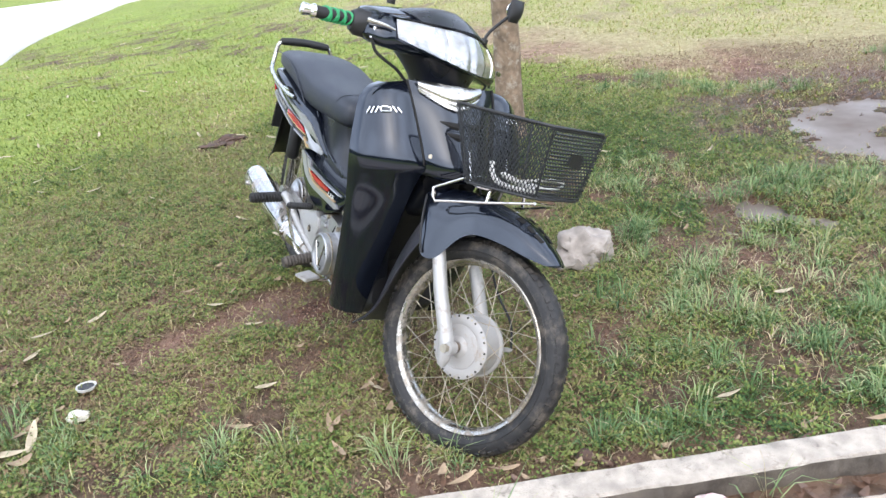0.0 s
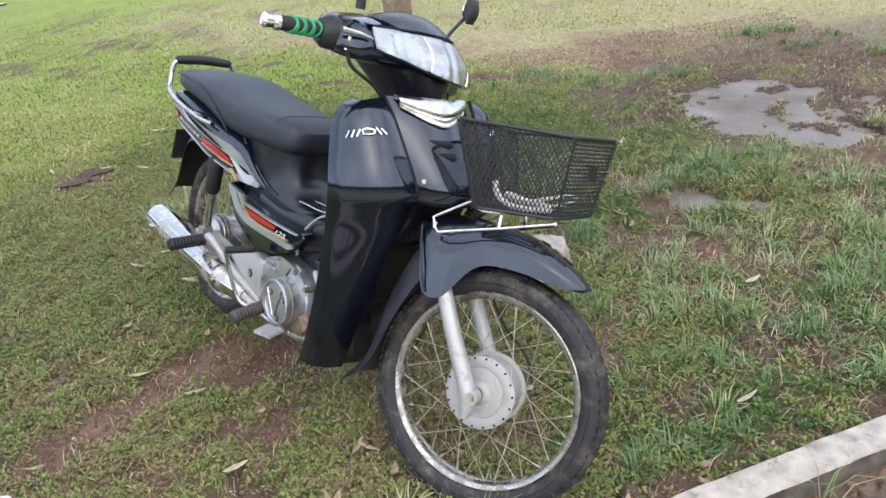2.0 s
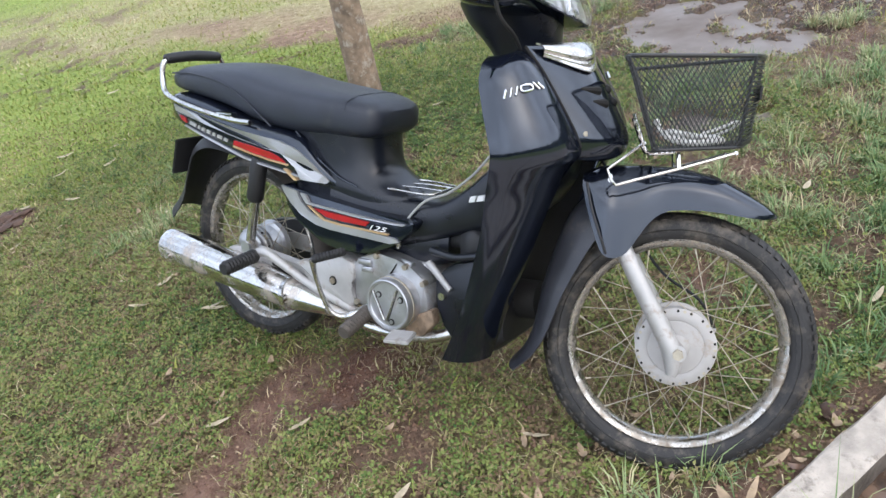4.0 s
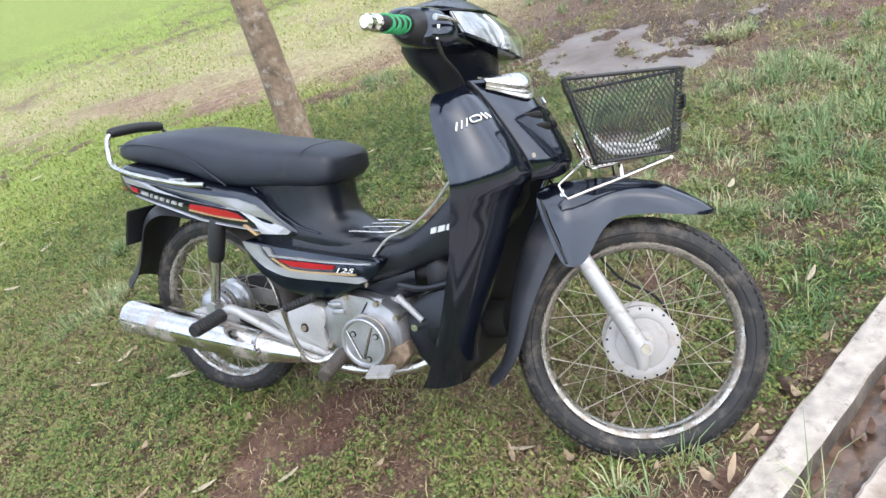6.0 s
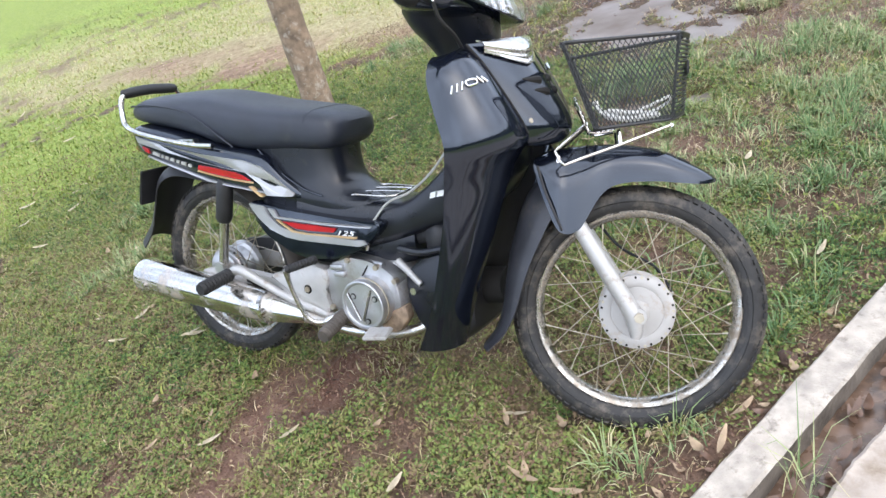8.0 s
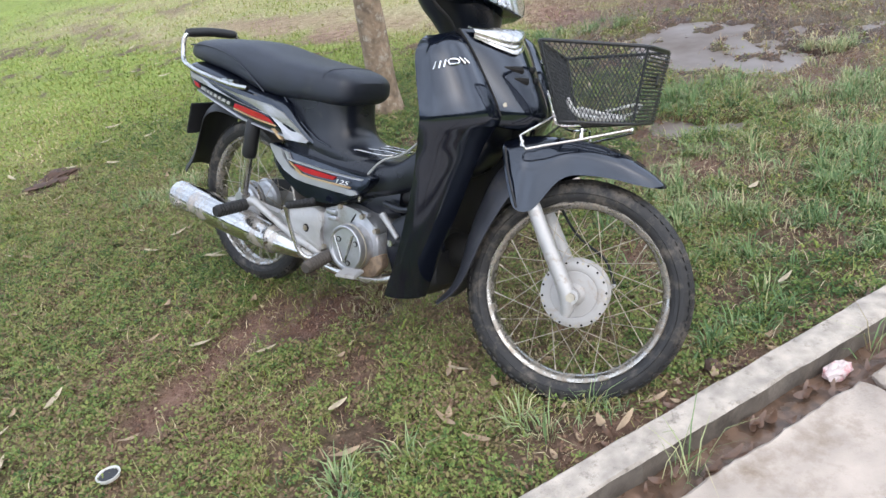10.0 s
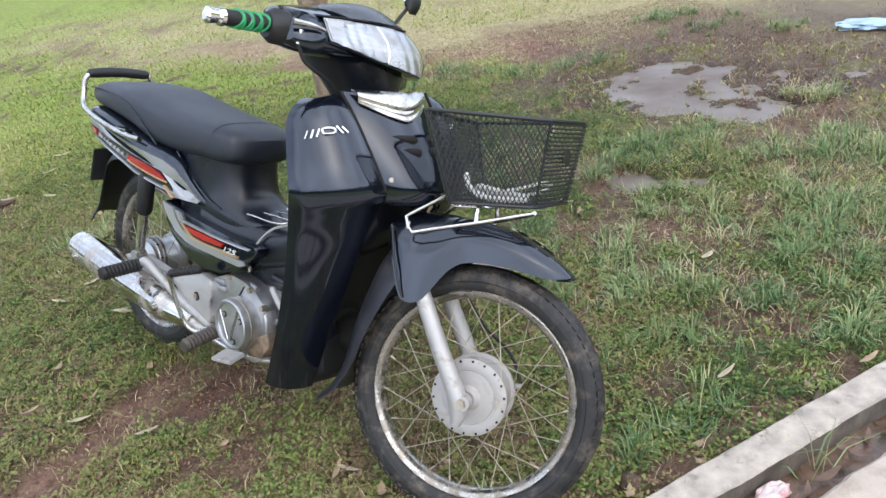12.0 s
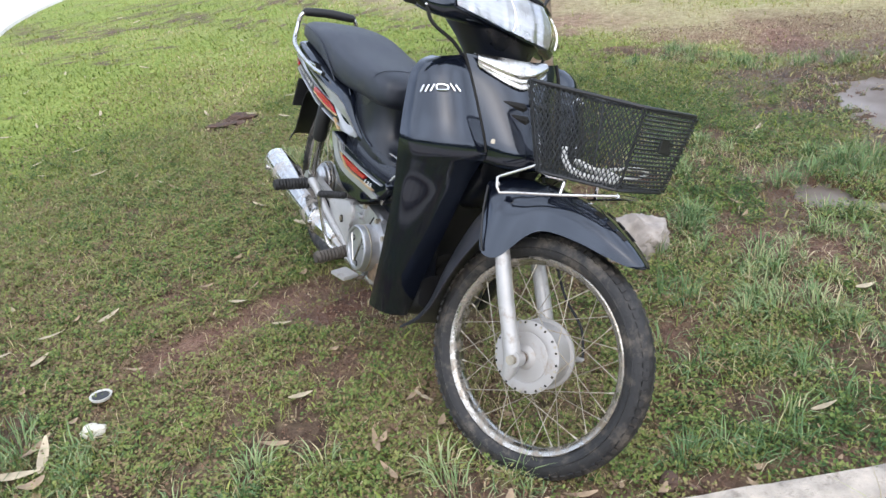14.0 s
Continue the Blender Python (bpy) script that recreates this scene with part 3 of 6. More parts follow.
for k, (a, b) in enumerate(zip(cuts, cuts[1:])):
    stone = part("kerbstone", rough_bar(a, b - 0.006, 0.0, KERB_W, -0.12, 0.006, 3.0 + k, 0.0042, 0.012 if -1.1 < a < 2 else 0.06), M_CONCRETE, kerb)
    stone.data.materials.append(M_KERB_FACE)
    # faces towards the gutter, below the top edge, take the darker concrete
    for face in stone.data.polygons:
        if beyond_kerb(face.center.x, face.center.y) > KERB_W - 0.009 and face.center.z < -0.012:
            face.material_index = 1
channel = mesh_object("drain_channel", rough_bar(-15.0, 15.0, KERB_W - 0.02, KERB_W + CHANNEL_W + 0.06, -0.16, -0.058, 21.0, 0.016, 0.02), M_CHANNEL)
tagged(channel, "narrow muddy gutter with wet silt beside the kerb", "gutter", kind="structure")
pavement = tagged(new("pavement"), "pale cracked concrete paving slabs beside the gutter", "pavement", kind="structure")
edge = KERB_W + CHANNEL_W


def slab_piece(s0, s1, d0, d1, seed):
    """A paving slab with a broken edge."""
    out = [(s0, d0), (s1, d0), (s1, d1), (s0, d1)]
    pts = []
    for (a, b), (c, d) in zip(out, out[1:] + out[:1]):
        k = max(2, int(math.hypot(c - a, d - b) / 0.016))
        for i in range(k):
            s, e = a + (c - a) * i / k, b + (d - b) * i / k
            pts.append((s + 0.022 * noise.noise((s * 9, e * 9, seed)) + 0.008 * noise.noise((s * 38, e * 38, seed + 3)), e + 0.008 * noise.noise((s * 13, e * 9, seed + 7)) + 0.005 * noise.noise((s * 45, e * 45, seed + 5))))
    bm = bmesh.new()
    lo = [bm.verts.new(along_kerb(s, d, -0.13)) for s, d in pts]
    hi = [bm.verts.new(along_kerb(s, d, -0.012)) for s, d in pts]
    cs, cd = (s0 + s1) / 2, (d0 + d1) / 2
    top = [bm.verts.new(along_kerb(s + (0.008 if s < cs else -0.008), d + (0.008 if d < cd else -0.008), -0.004)) for s, d in pts]
    n = len(pts)
    for i in range(n):
        j = (i + 1) % n
        bm.faces.new((lo[i], lo[j], hi[j], hi[i]))
        bm.faces.new((hi[i], hi[j], top[j], top[i]))
    bm.faces.new(top)
    return bm


joints = [-15.0, -13.4, -11.8, -10.2, -8.6, -7.1, -5.6, -4.2, -2.9, -1.7, -0.45, 0.59, 1.75, 3.0, 4.4, 6.0, 7.6, 9.2, 10.8, 12.4, 14.0, 15.0]
for k, (a, b) in enumerate(zip(joints, joints[1:])):
    part("slab", slab_piece(a, b - (0.026 if b == 0.59 else 0.012), edge, edge + 1.1, 40.0 + k), M_SLAB, pavement)
    part("slab", slab_piece(a, b - 0.012, edge + 1.115, edge + 2.4, 60.0 + k), M_SLAB, pavement)

fill = []
for d in np.linspace(edge, edge + 1.1, 40):
    q = 0.59 + 0.012 * noise.noise((d * 9, 2.0, 0))
    h = -0.022 + 0.012 * noise.noise((d * 21, 6.0, 0))
    fill.append([along_kerb(q - 0.055, d, -0.06), along_kerb(q - 0.045, d, h), along_kerb(q + 0.02, d, h + 0.003), along_kerb(q + 0.03, d, -0.06)])
tagged(mesh_object("joint_fill", loft(fill), M_LOOSE), "dark soil filling the broken joint between two slabs", "soil", kind="structure")

# a pale path far off across the lawn
path_bm = bmesh.new()
NEAR_EDGE = spline([(-4.9, 3.6), (-5.4, 5.9), (-5.95, 7.5), (-6.2, 8.6), (-6.4, 10.4), (-6.5, 11.4), (-6.2, 12.1), (-5.7, 12.6)], 44)
FAR_EDGE = spline([(-14.0, 6.0), (-12.5, 10.0), (-10.5, 12.0), (-9.2, 12.6), (-8.1, 12.9), (-7.4, 13.2), (-6.6, 13.1), (-5.6, 12.75)], 44)
rows = []
for (ax, ay), (bx, by) in zip(NEAR_EDGE, FAR_EDGE):
    w = 0.03 * noise.noise((ay * 3, ax, 0))
    rows.append([(ax + w, ay, -0.03), (ax + w - 0.02, ay, 0.010), (bx, by, 0.010), (bx - 0.02, by + 0.02, -0.03)])
path = mesh_object("path", loft(rows, closed=False, bm=path_bm), M_PATH)
tagged(path, "pale washed-out concrete path across the lawn", "path", kind="structure")

# ---- turf: small leaves, blades, straw ----


def strew(n, x0, x1, y0, y1, seed, keep):
    """n random places on the plan, thinned by keep(x, y)."""
    g = np.random.default_rng(seed)
    x, y = g.uniform(x0, x1, n), g.uniform(y0, y1, n)
    ok = (g.random(n) < keep(x, y)) & (beyond_kerb(x, y) < -0.004)
    ok &= ground_height(x, y) > WATER_Z - 0.004
    return x[ok], y[ok], g


def turf_keep(x, y):
    t, d, r, w = ground_maps(x, y)
    return np.clip(0.07 + t, 0, 1)


def leaf_mesh(name, x, y, g, size, lift, material, tint):
    """Small leaves: a bent diamond each."""
    n = len(x)
    a = g.uniform(0, 2 * np.pi, n)
    L = size * g.uniform(0.6, 1.4, n)
    pitch = g.uniform(-0.25, 0.9, n)
    z = ground_height(x, y) + lift * g.random(n) ** 1.2 * np.clip(0.2 + 1.6 * (fbm(x, y, 11.0, 2) - 0.25), 0.1, 1.5) + 0.002
    dx, dy, dz = np.cos(a) * np.cos(pitch) * L, np.sin(a) * np.cos(pitch) * L, np.sin(pitch) * L
    wx, wy, wz = -np.sin(a) * L * 0.34, np.cos(a) * L * 0.34, g.uniform(-0.3, 0.3, n) * L
    o = np.stack([x, y, z], -1)
    d, w = np.stack([dx, dy, dz], -1), np.stack([wx, wy, wz], -1)
    v = np.stack([o, o + d * 0.55 + w, o + d, o + d * 0.55 - w], 1).reshape(-1, 3)
    f = np.arange(4 * n).reshape(-1, 4)
    return fast_mesh(name, v, f, material, np.repeat(tint, 4))


def blade_mesh(name, x, y, g, length, width, lean, material, tint, z=None):
    """Blades: two tapering pieces each, bent over."""
    n = len(x)
    a, b = g.uniform(0, 2 * np.pi, n), g.uniform(0, 2 * np.pi, n)
    L = length * g.uniform(0.5, 1.3, n)
    k = np.clip(lean * g.uniform(0.3, 1.6, n), 0, 1.5)
    z0 = (ground_height(x, y) if z is None else z) - 0.003
    o = np.stack([x, y, z0], -1)
    d1 = np.stack([np.cos(a) * np.sin(k * 0.6), np.sin(a) * np.sin(k * 0.6), np.cos(k * 0.6)], -1) * (L * 0.5)[:, None]
    k2 = np.minimum(k * 1.7, 1.9)
    d2 = np.stack([np.cos(a) * np.sin(k2), np.sin(a) * np.sin(k2), np.cos(k2)], -1) * (L * 0.55)[:, None]
    w = np.stack([np.cos(b), np.sin(b), np.zeros(n)], -1) * (width * g.uniform(0.6, 1.3, n))[:, None] * 0.5
    m = o + d1
    e = m + d2
    v = np.stack([o - w, o + w, m + w * 0.85, m - w * 0.85, e + w * 0.12, e - w * 0.12], 1).reshape(-1, 3)
    i = 6 * np.arange(n)[:, None]
    f = np.concatenate([i + np.array([[0, 1, 2, 3]]), i + np.array([[3, 2, 4, 5]])])
    return fast_mesh(name, v, f, material, np.repeat(tint, 6))


def patch_tint(x, y, g, spread):
    t, d, r, w = ground_maps(x, y)
    return np.clip(0.33 + 0.17 * blob(x, y, -1.7, 1.4, 0.8, 0.9, 0, 0.6) + 0.9 * (fbm(x, y, 1.1) - 0.5) + 0.17 * blob(x, y, -0.55, 0.45, 1.1, 0.6, 10, 0.6) + 0.60 * d + 0.25 * (1 - t) + spread * (g.random(len(x)) - 0.5), 0, 1)


def lush(x, y):
    k = np.zeros_like(x)
    for cx, cy, rx, ry, q in ((1.02, 0.42, 0.42, 0.30, 0.8), (0.98, 0.78, 0.35, 0.22, 0.7), (1.75, 0.80, 0.55, 0.45, 0.9), (1.45, 1.55, 0.5, 0.16, 0.8), (2.0, 1.10, 0.5, 0.22, 0.7), (1.6, 3.1, 0.5, 0.15, 0.35), (2.85, 3.2, 0.3, 0.2, 0.3), (0.55, 0.95, 0.14, 0.10, 1.0), (2.33, 1.72, 0.10, 0.14, 0.6),
                              (0.99, 3.32, 0.28, 0.09, 0.9), (3.05, 2.83, 0.14, 0.12, 1.0), (2.76, 3.71, 0.2, 0.12, 0.7), (-1.05, 2.05, 0.16, 0.12, 0.6), (-0.86, 2.6, 0.2, 0.1, 0.5),
                              (-0.75, -0.1, 0.3, 0.1, 0.35), (0.0, -0.10, 0.22, 0.07, 0.4), (0.42, -0.06, 0.2, 0.06, 0.4), (0.75, 1.75, 0.3, 0.2, 0.6), (1.4, 0.25, 0.3, 0.25, 0.8), (-1.3, -0.05, 0.25, 0.15, 0.4)):
        k = np.maximum(k, q * blob(x, y, cx, cy, rx, ry, 0, 0.6))
    return k


STUFF = dict(kind="stuff")
x, y, g = strew(150000, -3.0, 3.2, -0.5, 4.2, 16, lambda x, y: 0.75 * np.ones_like(x))
tagged(leaf_mesh("thatch", x, y, g, 0.0085, 0.003, M_THATCH, g.random(len(x))), "brown flakes of dead grass and bark on the soil", "thatch", **STUFF)


def clump_mesh(name, n, seed, per, radius, size, height, material):
    """Creeping weeds: domed clumps of small blunt leaves, each clump with its own hue."""
    cx, cy, g = strew(n, -3.4, 2.9, -0.5, 3.9, seed, lambda x, y: turf_keep(x, y) * near_share(x, y) * (1 - 0.25 * lush(x, y)))
    hue = patch_tint(cx, cy, g, 0.75)
    big = g.uniform(0.6, 1.5, len(cx))
    x, y = np.repeat(cx, per), np.repeat(cy, per)
    hue, big = np.repeat(hue, per), np.repeat(big, per)
    m = len(x)
    a, q = g.uniform(0, 2 * np.pi, m), np.sqrt(g.random(m))
    x, y = x + radius * big * q * np.cos(a), y + radius * big * q * np.sin(a)
    z = ground_height(x, y) + 0.002 + height * big * (1 - 0.8 * q**2) * g.uniform(0.35, 1.0, m)
    L = size * g.uniform(0.6, 1.4, m)
    b = a + g.normal(0, 0.7, m)
    pitch = 0.75 * (1 - q) + g.uniform(-0.45, 0.45, m)
    d = np.stack([np.cos(b) * np.cos(pitch), np.sin(b) * np.cos(pitch), np.sin(pitch)], -1) * L[:, None]
    w = np.stack([-np.sin(b), np.cos(b), g.uniform(-0.4, 0.4, m)], -1) * (L * 0.31)[:, None]
    o = np.stack([x, y, z], -1)
    v = np.stack([o, o + d * 0.45 + w, o + d, o + d * 0.45 - w], 1).reshape(-1, 3)
    keep = beyond_kerb(x, y) < 0.012
    v = v.reshape(-1, 4, 3)[keep].reshape(-1, 3)
    tint = np.clip(hue + g.normal(0, 0.10, m) - 0.12 * q, 0, 1)[keep]
    return fast_mesh(name, v, np.arange(len(v)).reshape(-1, 4), material, np.repeat(tint, 4))


tagged(clump_mesh("ground_cover", 64000, 11, 17, 0.021, 0.0098, 0.030, M_COVER), "low creeping green weeds covering the lawn in small clumps", "ground cover", **STUFF)
x, y, g = strew(150000, -3.4, 2.9, -0.5, 3.9, 12, lambda x, y: (0.05 + 0.95 * turf_keep(x, y)) * near_share(x, y) * (0.25 + 1.5 * (fbm(x, y, 3.0) > 0.5)))
tagged(blade_mesh("grass", x, y, g, 0.048, 0.0024, 1.1, M_GRASS, np.clip(patch_tint(x, y, g, 0.9) + 0.05, 0, 1)), "short green lawn grass with dry blades", "grass", **STUFF)
x, y, g = strew(330000, -8.0, 6.0, -0.6, 13.0, 13, lambda x, y: turf_keep(x, y) * np.clip(1.15 - near_share(x, y), 0, 1) * np.clip((12.0 - np.hypot(x, y)) / 7.0, 0, 1) ** 1.3)
tagged(blade_mesh("grass", x, y, g, 0.036, 0.008, 1.0, M_GRASS, np.clip(patch_tint(x, y, g, 0.7) + 0.06, 0, 1)), "short green and straw-coloured grass farther over the lawn", "grass", **STUFF)


x, y, g = strew(110000, -2.0, 3.4, -0.5, 4.0, 14, lambda x, y: 0.85 * lush(x, y) * np.clip(3.6 * (fbm(x, y, 8.0) - 0.36), 0.0, 1))
tagged(blade_mesh("tall_grass", x, y, g, 0.062, 0.0030, 1.1, M_TUFT, np.clip(0.30 + 0.9 * (g.random(len(x)) - 0.2) * 0.9, 0, 1)), "thin green grass between the tufts", "grass", **STUFF)


TUFT_SPOTS = [(-1.03, 2.05), (-0.97, 2.10), (-0.86, 2.62), (1.00, 3.48), (1.10, 3.50), (2.30, 1.76), (2.76, 3.71), (3.05, 2.83), (0.66, 1.18), (0.62, 1.10), (1.01, 0.34), (1.24, 0.50), (1.11, 0.12)]


def tuft_mesh(name, n, seed, per, material):
    """Grass tufts: blades that fan out from one root, each tuft with its own height and hue."""
    cx, cy, g = strew(n, -2.0, 3.4, -0.45, 4.0, seed, lambda x, y: np.clip(lush(x, y) * np.clip(3.4 * (fbm(x + 9, y, 5.0) - 0.36), 0, 1), 0, 1))
    for px, py in TUFT_SPOTS:
        cx, cy = np.r_[cx, px + g.normal(0, 0.035, 7)], np.r_[cy, py + g.normal(0, 0.035, 7)]
    k = len(cx)
    big, hue = g.uniform(0.45, 1.30, k), np.clip(0.50 + 0.75 * (fbm(cx, cy, 2.2) - 0.5) + g.normal(0, 0.12, k), 0, 1)
    m = k * per
    a, q = g.uniform(0, 2 * np.pi, m), g.random(m) ** 0.7
    R = np.repeat(big, per)
    x, y = np.repeat(cx, per) + 0.034 * R * q * np.cos(a), np.repeat(cy, per) + 0.034 * R * q * np.sin(a)
    a = a + g.normal(0, 0.5, m)
    lean = 0.18 + 0.75 * q + g.normal(0, 0.16, m)
    L = 0.070 * R * g.uniform(0.55, 1.25, m)
    o = np.stack([x, y, ground_height(x, y) - 0.003], -1)
    run = lambda b: np.stack([np.cos(a) * np.sin(b), np.sin(a) * np.sin(b), np.cos(b)], -1)
    mid_p = o + run(lean * 0.6) * (L * 0.55)[:, None]
    end_p = mid_p + run(np.clip(lean * 1.9, 0, 2.0)) * (L * 0.55)[:, None]
    w = np.stack([-np.sin(a), np.cos(a), np.zeros(m)], -1) * (0.0017 * g.uniform(0.7, 1.3, m))[:, None]
    v = np.stack([o - w, o + w, mid_p + w * 0.9, mid_p - w * 0.9, end_p + w * 0.1, end_p - w * 0.1], 1)
    keep = beyond_kerb(end_p[:, 0], end_p[:, 1]) < 0.03
    v = v[keep].reshape(-1, 3)
    i = 6 * np.arange(len(v) // 6)[:, None]
    f = np.concatenate([i + np.array([[0, 1, 2, 3]]), i + np.array([[3, 2, 4, 5]])])
    tint = np.clip(np.repeat(hue, per) + g.normal(0, 0.14, m) + 0.35 * (g.random(m) > 0.93), 0, 1)[keep]
    return fast_mesh(name, v, f, material, np.repeat(tint, 6))


tagged(tuft_mesh("grass_tufts", 11500, 23, 26, M_TUFT), "taller lush bluish-green grass tufts", "grass", **STUFF)
x, y, g = strew(26000, -0.2, 3.2, -0.45, 4.0, 37, lambda x, y: np.clip(0.15 + 0.8 * lush(x, y), 0, 1))
tagged(blade_mesh("dry_stems", x, y, g, 0.060, 0.0020, 1.5, M_STRAW, 0.35 + 0.65 * g.random(len(x)), ground_height(x, y) + 0.012 * g.random(len(x))), "pale dry stems among the taller grass", "grass", **STUFF)
x, y, g = strew(60000, -2.2, 3.6, -0.4, 3.6, 43, lambda x, y: 0.55 * np.clip(1 - 1.6 * turf_keep(x, y), 0, 1))
r = g.uniform(0.0015, 0.0060, len(x)) * g.uniform(0.5, 1.0, len(x))
o = np.stack([x, y, ground_height(x, y) + 0.3 * r], -1)
arms = np.array([(1, 0, 0), (0, 1, 0), (-1, 0, 0), (0, -1, 0), (0, 0, 0.8), (0, 0, -0.8)])
v = o[:, None, :] + arms[None] * r[:, None, None] * g.uniform(0.6, 1.4, (len(x), 6, 1))
f = (6 * np.arange(len(x)))[:, None, None] + np.array([(0, 1, 4), (1, 2, 4), (2, 3, 4), (3, 0, 4), (1, 0, 5), (2, 1, 5), (3, 2, 5), (0, 3, 5)])[None]
tagged(fast_mesh("soil_crumbs", v.reshape(-1, 3), f.reshape(-1, 3), M_THATCH, np.repeat(0.35 + 0.6 * g.random(len(x)), 6)), "small crumbs and pebbles of reddish earth", "soil", **STUFF)
x, y, g = strew(26000, -3.0, 3.2, -0.45, 4.2, 29, lambda x, y: 0.25 + 0.75 * np.clip(1 - turf_keep(x, y), 0, 1))
tagged(blade_mesh("twig_litter", x, y, g, 0.028, 0.0030, 2.0, M_THATCH, 0.2 + 0.7 * g.random(len(x)), ground_height(x, y) + 0.006 * g.random(len(x))), "brown bark shreds and broken twigs on the soil", "litter", **STUFF)
x, y, g = strew(12500, -3.0, 3.2, -0.5, 4.6, 15, lambda x, y: 0.2 + 0.7 * fbm(x, y, 2.0))
tagged(blade_mesh("straw", x, y, g, 0.046, 0.0028, 1.9, M_STRAW, g.random(len(x)), ground_height(x, y) + 0.012 * g.random(len(x))), "dry straw and cut grass lying on the lawn", "straw", **STUFF)

# ---- the motorcycle: x ahead, y to its left, z up, from the rear axle; it leans on its side stand with the bars turned left ----
BIKE = Matrix.Translation((-0.646, 1.107, 0.254)) @ pose(0, 0, 0, 0, 0, -57.74) @ pose(0, 0, 0, 0, 0.97, 0) @ pose(0, 0, 0, -18.38, 0, 0)
STEER = Matrix.Translation((1.201, 0, 0)) @ Matrix.Rotation(radians(23.1), 4, Vector((-math.sin(radians(26.5)), 0, math.cos(radians(26.5)))))
bike = new("motorcycle")
bike.matrix_basis = BIKE
tagged(bike, "black underbone motorcycle with front basket leaning on its side stand", "motorcycle")


def at(x, y, z):
    return Matrix.Translation((x, y, z))


def tyre(tread=True):
    prof, k = [], 22
    for a in np.linspace(0, 2 * math.pi, k, endpoint=False):
        c, s = math.cos(a), math.sin(a)
        r = 0.2515 + 0.031 * math.copysign(abs(c) ** 0.9, c)
        prof.append((r, 0.0305 * math.copysign(abs(s) ** 0.85, s)))
    bm = bmesh.new()
    seg = 216
    rings = []
    for i in range(seg):
        a = 2 * math.pi * i / seg
        ring = []
        for r, y in prof:
            q = r
            if tread and r > 0.262:
                lane = abs(y) / 0.0305
                if (i + (1 if lane > 0.45 else 0) * 2) % 4 == 0 and lane > 0.12 or abs(lane - 0.42) < 0.05:
                    q = r - 0.0035
            ring.append(bm.verts.new((q * math.cos(a), y, q * math.sin(a))))
        rings.append(ring)
    for i in range(seg):
        a, b = rings[i], rings[(i + 1) % seg]
        for j in range(k):
            bm.faces.new((a[j], a[(j + 1) % k], b[(j + 1) % k], b[j]))
    return bm


def tread_blocks():
    """The shoulder blocks of both sides, standing proud of the tyre."""
    bm = bmesh.new()
    for i in range(84):
        for side in (-1, 1):
            a0, a1 = 2 * math.pi * (i + 0.25 * (side > 0)) / 84, 2 * math.pi * (i + 0.62 + 0.25 * (side > 0)) / 84
            lo, hi = [], []
            for a, r, y in ((a0, 0.2690, 0.0262), (a1, 0.2690, 0.0262), (a1, 0.2775, 0.0175), (a0, 0.2775, 0.0175)):
                for rows, up in ((lo, -0.003), (hi, 0.0034)):
                    rr, yy = r + up * 0.7, side * (y + up * 0.7)
                    rows.append(bm.verts.new((rr * math.cos(a), yy, rr * math.sin(a))))
            bm.faces.new(hi)
            for j in range(4):
                bm.faces.new((lo[j], lo[(j + 1) % 4], hi[(j + 1) % 4], hi[j]))
    bmesh.ops.recalc_face_normals(bm, faces=bm.faces)
    return bm


RIM_PROFILE = [(0.2275, -0.0225), (0.2245, -0.0250), (0.2200, -0.0235), (0.2150, -0.0195), (0.2100, -0.0120), (0.2080, 0.0), (0.2100, 0.0120), (0.2150, 0.0195),
               (0.2200, 0.0235), (0.2245, 0.0250), (0.2275, 0.0225), (0.2215, 0.0185), (0.2140, 0.0), (0.2215, -0.0185)]


def wheel(name, m, hub_profile, hub_material, hub_r, flange_y, label):
    """Rim with its tyre, hub, spokes and nipples."""
    rim = part(name, lathe(RIM_PROFILE, 120, close=True), M_RIM, bike, label, m)
    part("tyre", tyre(), M_RUBBER, rim, "worn black tyre with dried mud")
    for side in (-1, 1):
        for r, y in ((0.2365, 0.0262), (0.2475, 0.0302)):
            part("sidewall_ring", lathe([(r + 0.0016, side * y), (r, side * (y + 0.0016)), (r - 0.0016, side * y), (r, side * (y - 0.0016))], 96, close=True), M_RUBBER, rim)
    part("tread", tread_blocks(), M_RUBBER, rim, "small shoulder tread blocks", smooth=False)
    part("hub", lathe(hub_profile, 56), hub_material, rim, "painted drum hub")
    for kind, (side, cross) in enumerate(((-1, 1), (-1, -1), (1, 1), (1, -1))):
        a0 = radians(10 * kind)
        inner = Vector((hub_r * math.cos(a0), side * flange_y, hub_r * math.sin(a0)))
        a1 = a0 + cross * radians(52)
        outer = Vector((0.2095 * math.cos(a1), side * 0.004, 0.2095 * math.sin(a1)))
        wire = tube([inner, inner.lerp(outer, 0.5), outer], 0.0011, 5)
        head = tube([inner + Vector((0, side * 0.003, 0)), inner - Vector((0, side * 0.003, 0))], 0.0036, 6)
        nip = tube([outer.lerp(inner, 0.07), outer], 0.0022, 6)
        first = part("spoke", merged(wire, head, nip), M_SPOKE, rim, smooth=False)
        for i in range(1, 9):
            again(first, Matrix.Rotation(radians(40 * i), 4, "Y"))
    hole = part("spoke_hole", tube([(hub_r, -flange_y - 0.0032, 0), (hub_r, -flange_y + 0.004, 0)], 0.0028, 8), M_HOLE, rim, smooth=False)
    for i in range(1, 18):
        again(hole, Matrix.Rotation(radians(20 * i), 4, "Y"))
    return rim


front_m = STEER @ at(0.06, 0, 0) @ Matrix.Rotation(radians(7), 4, "Y")
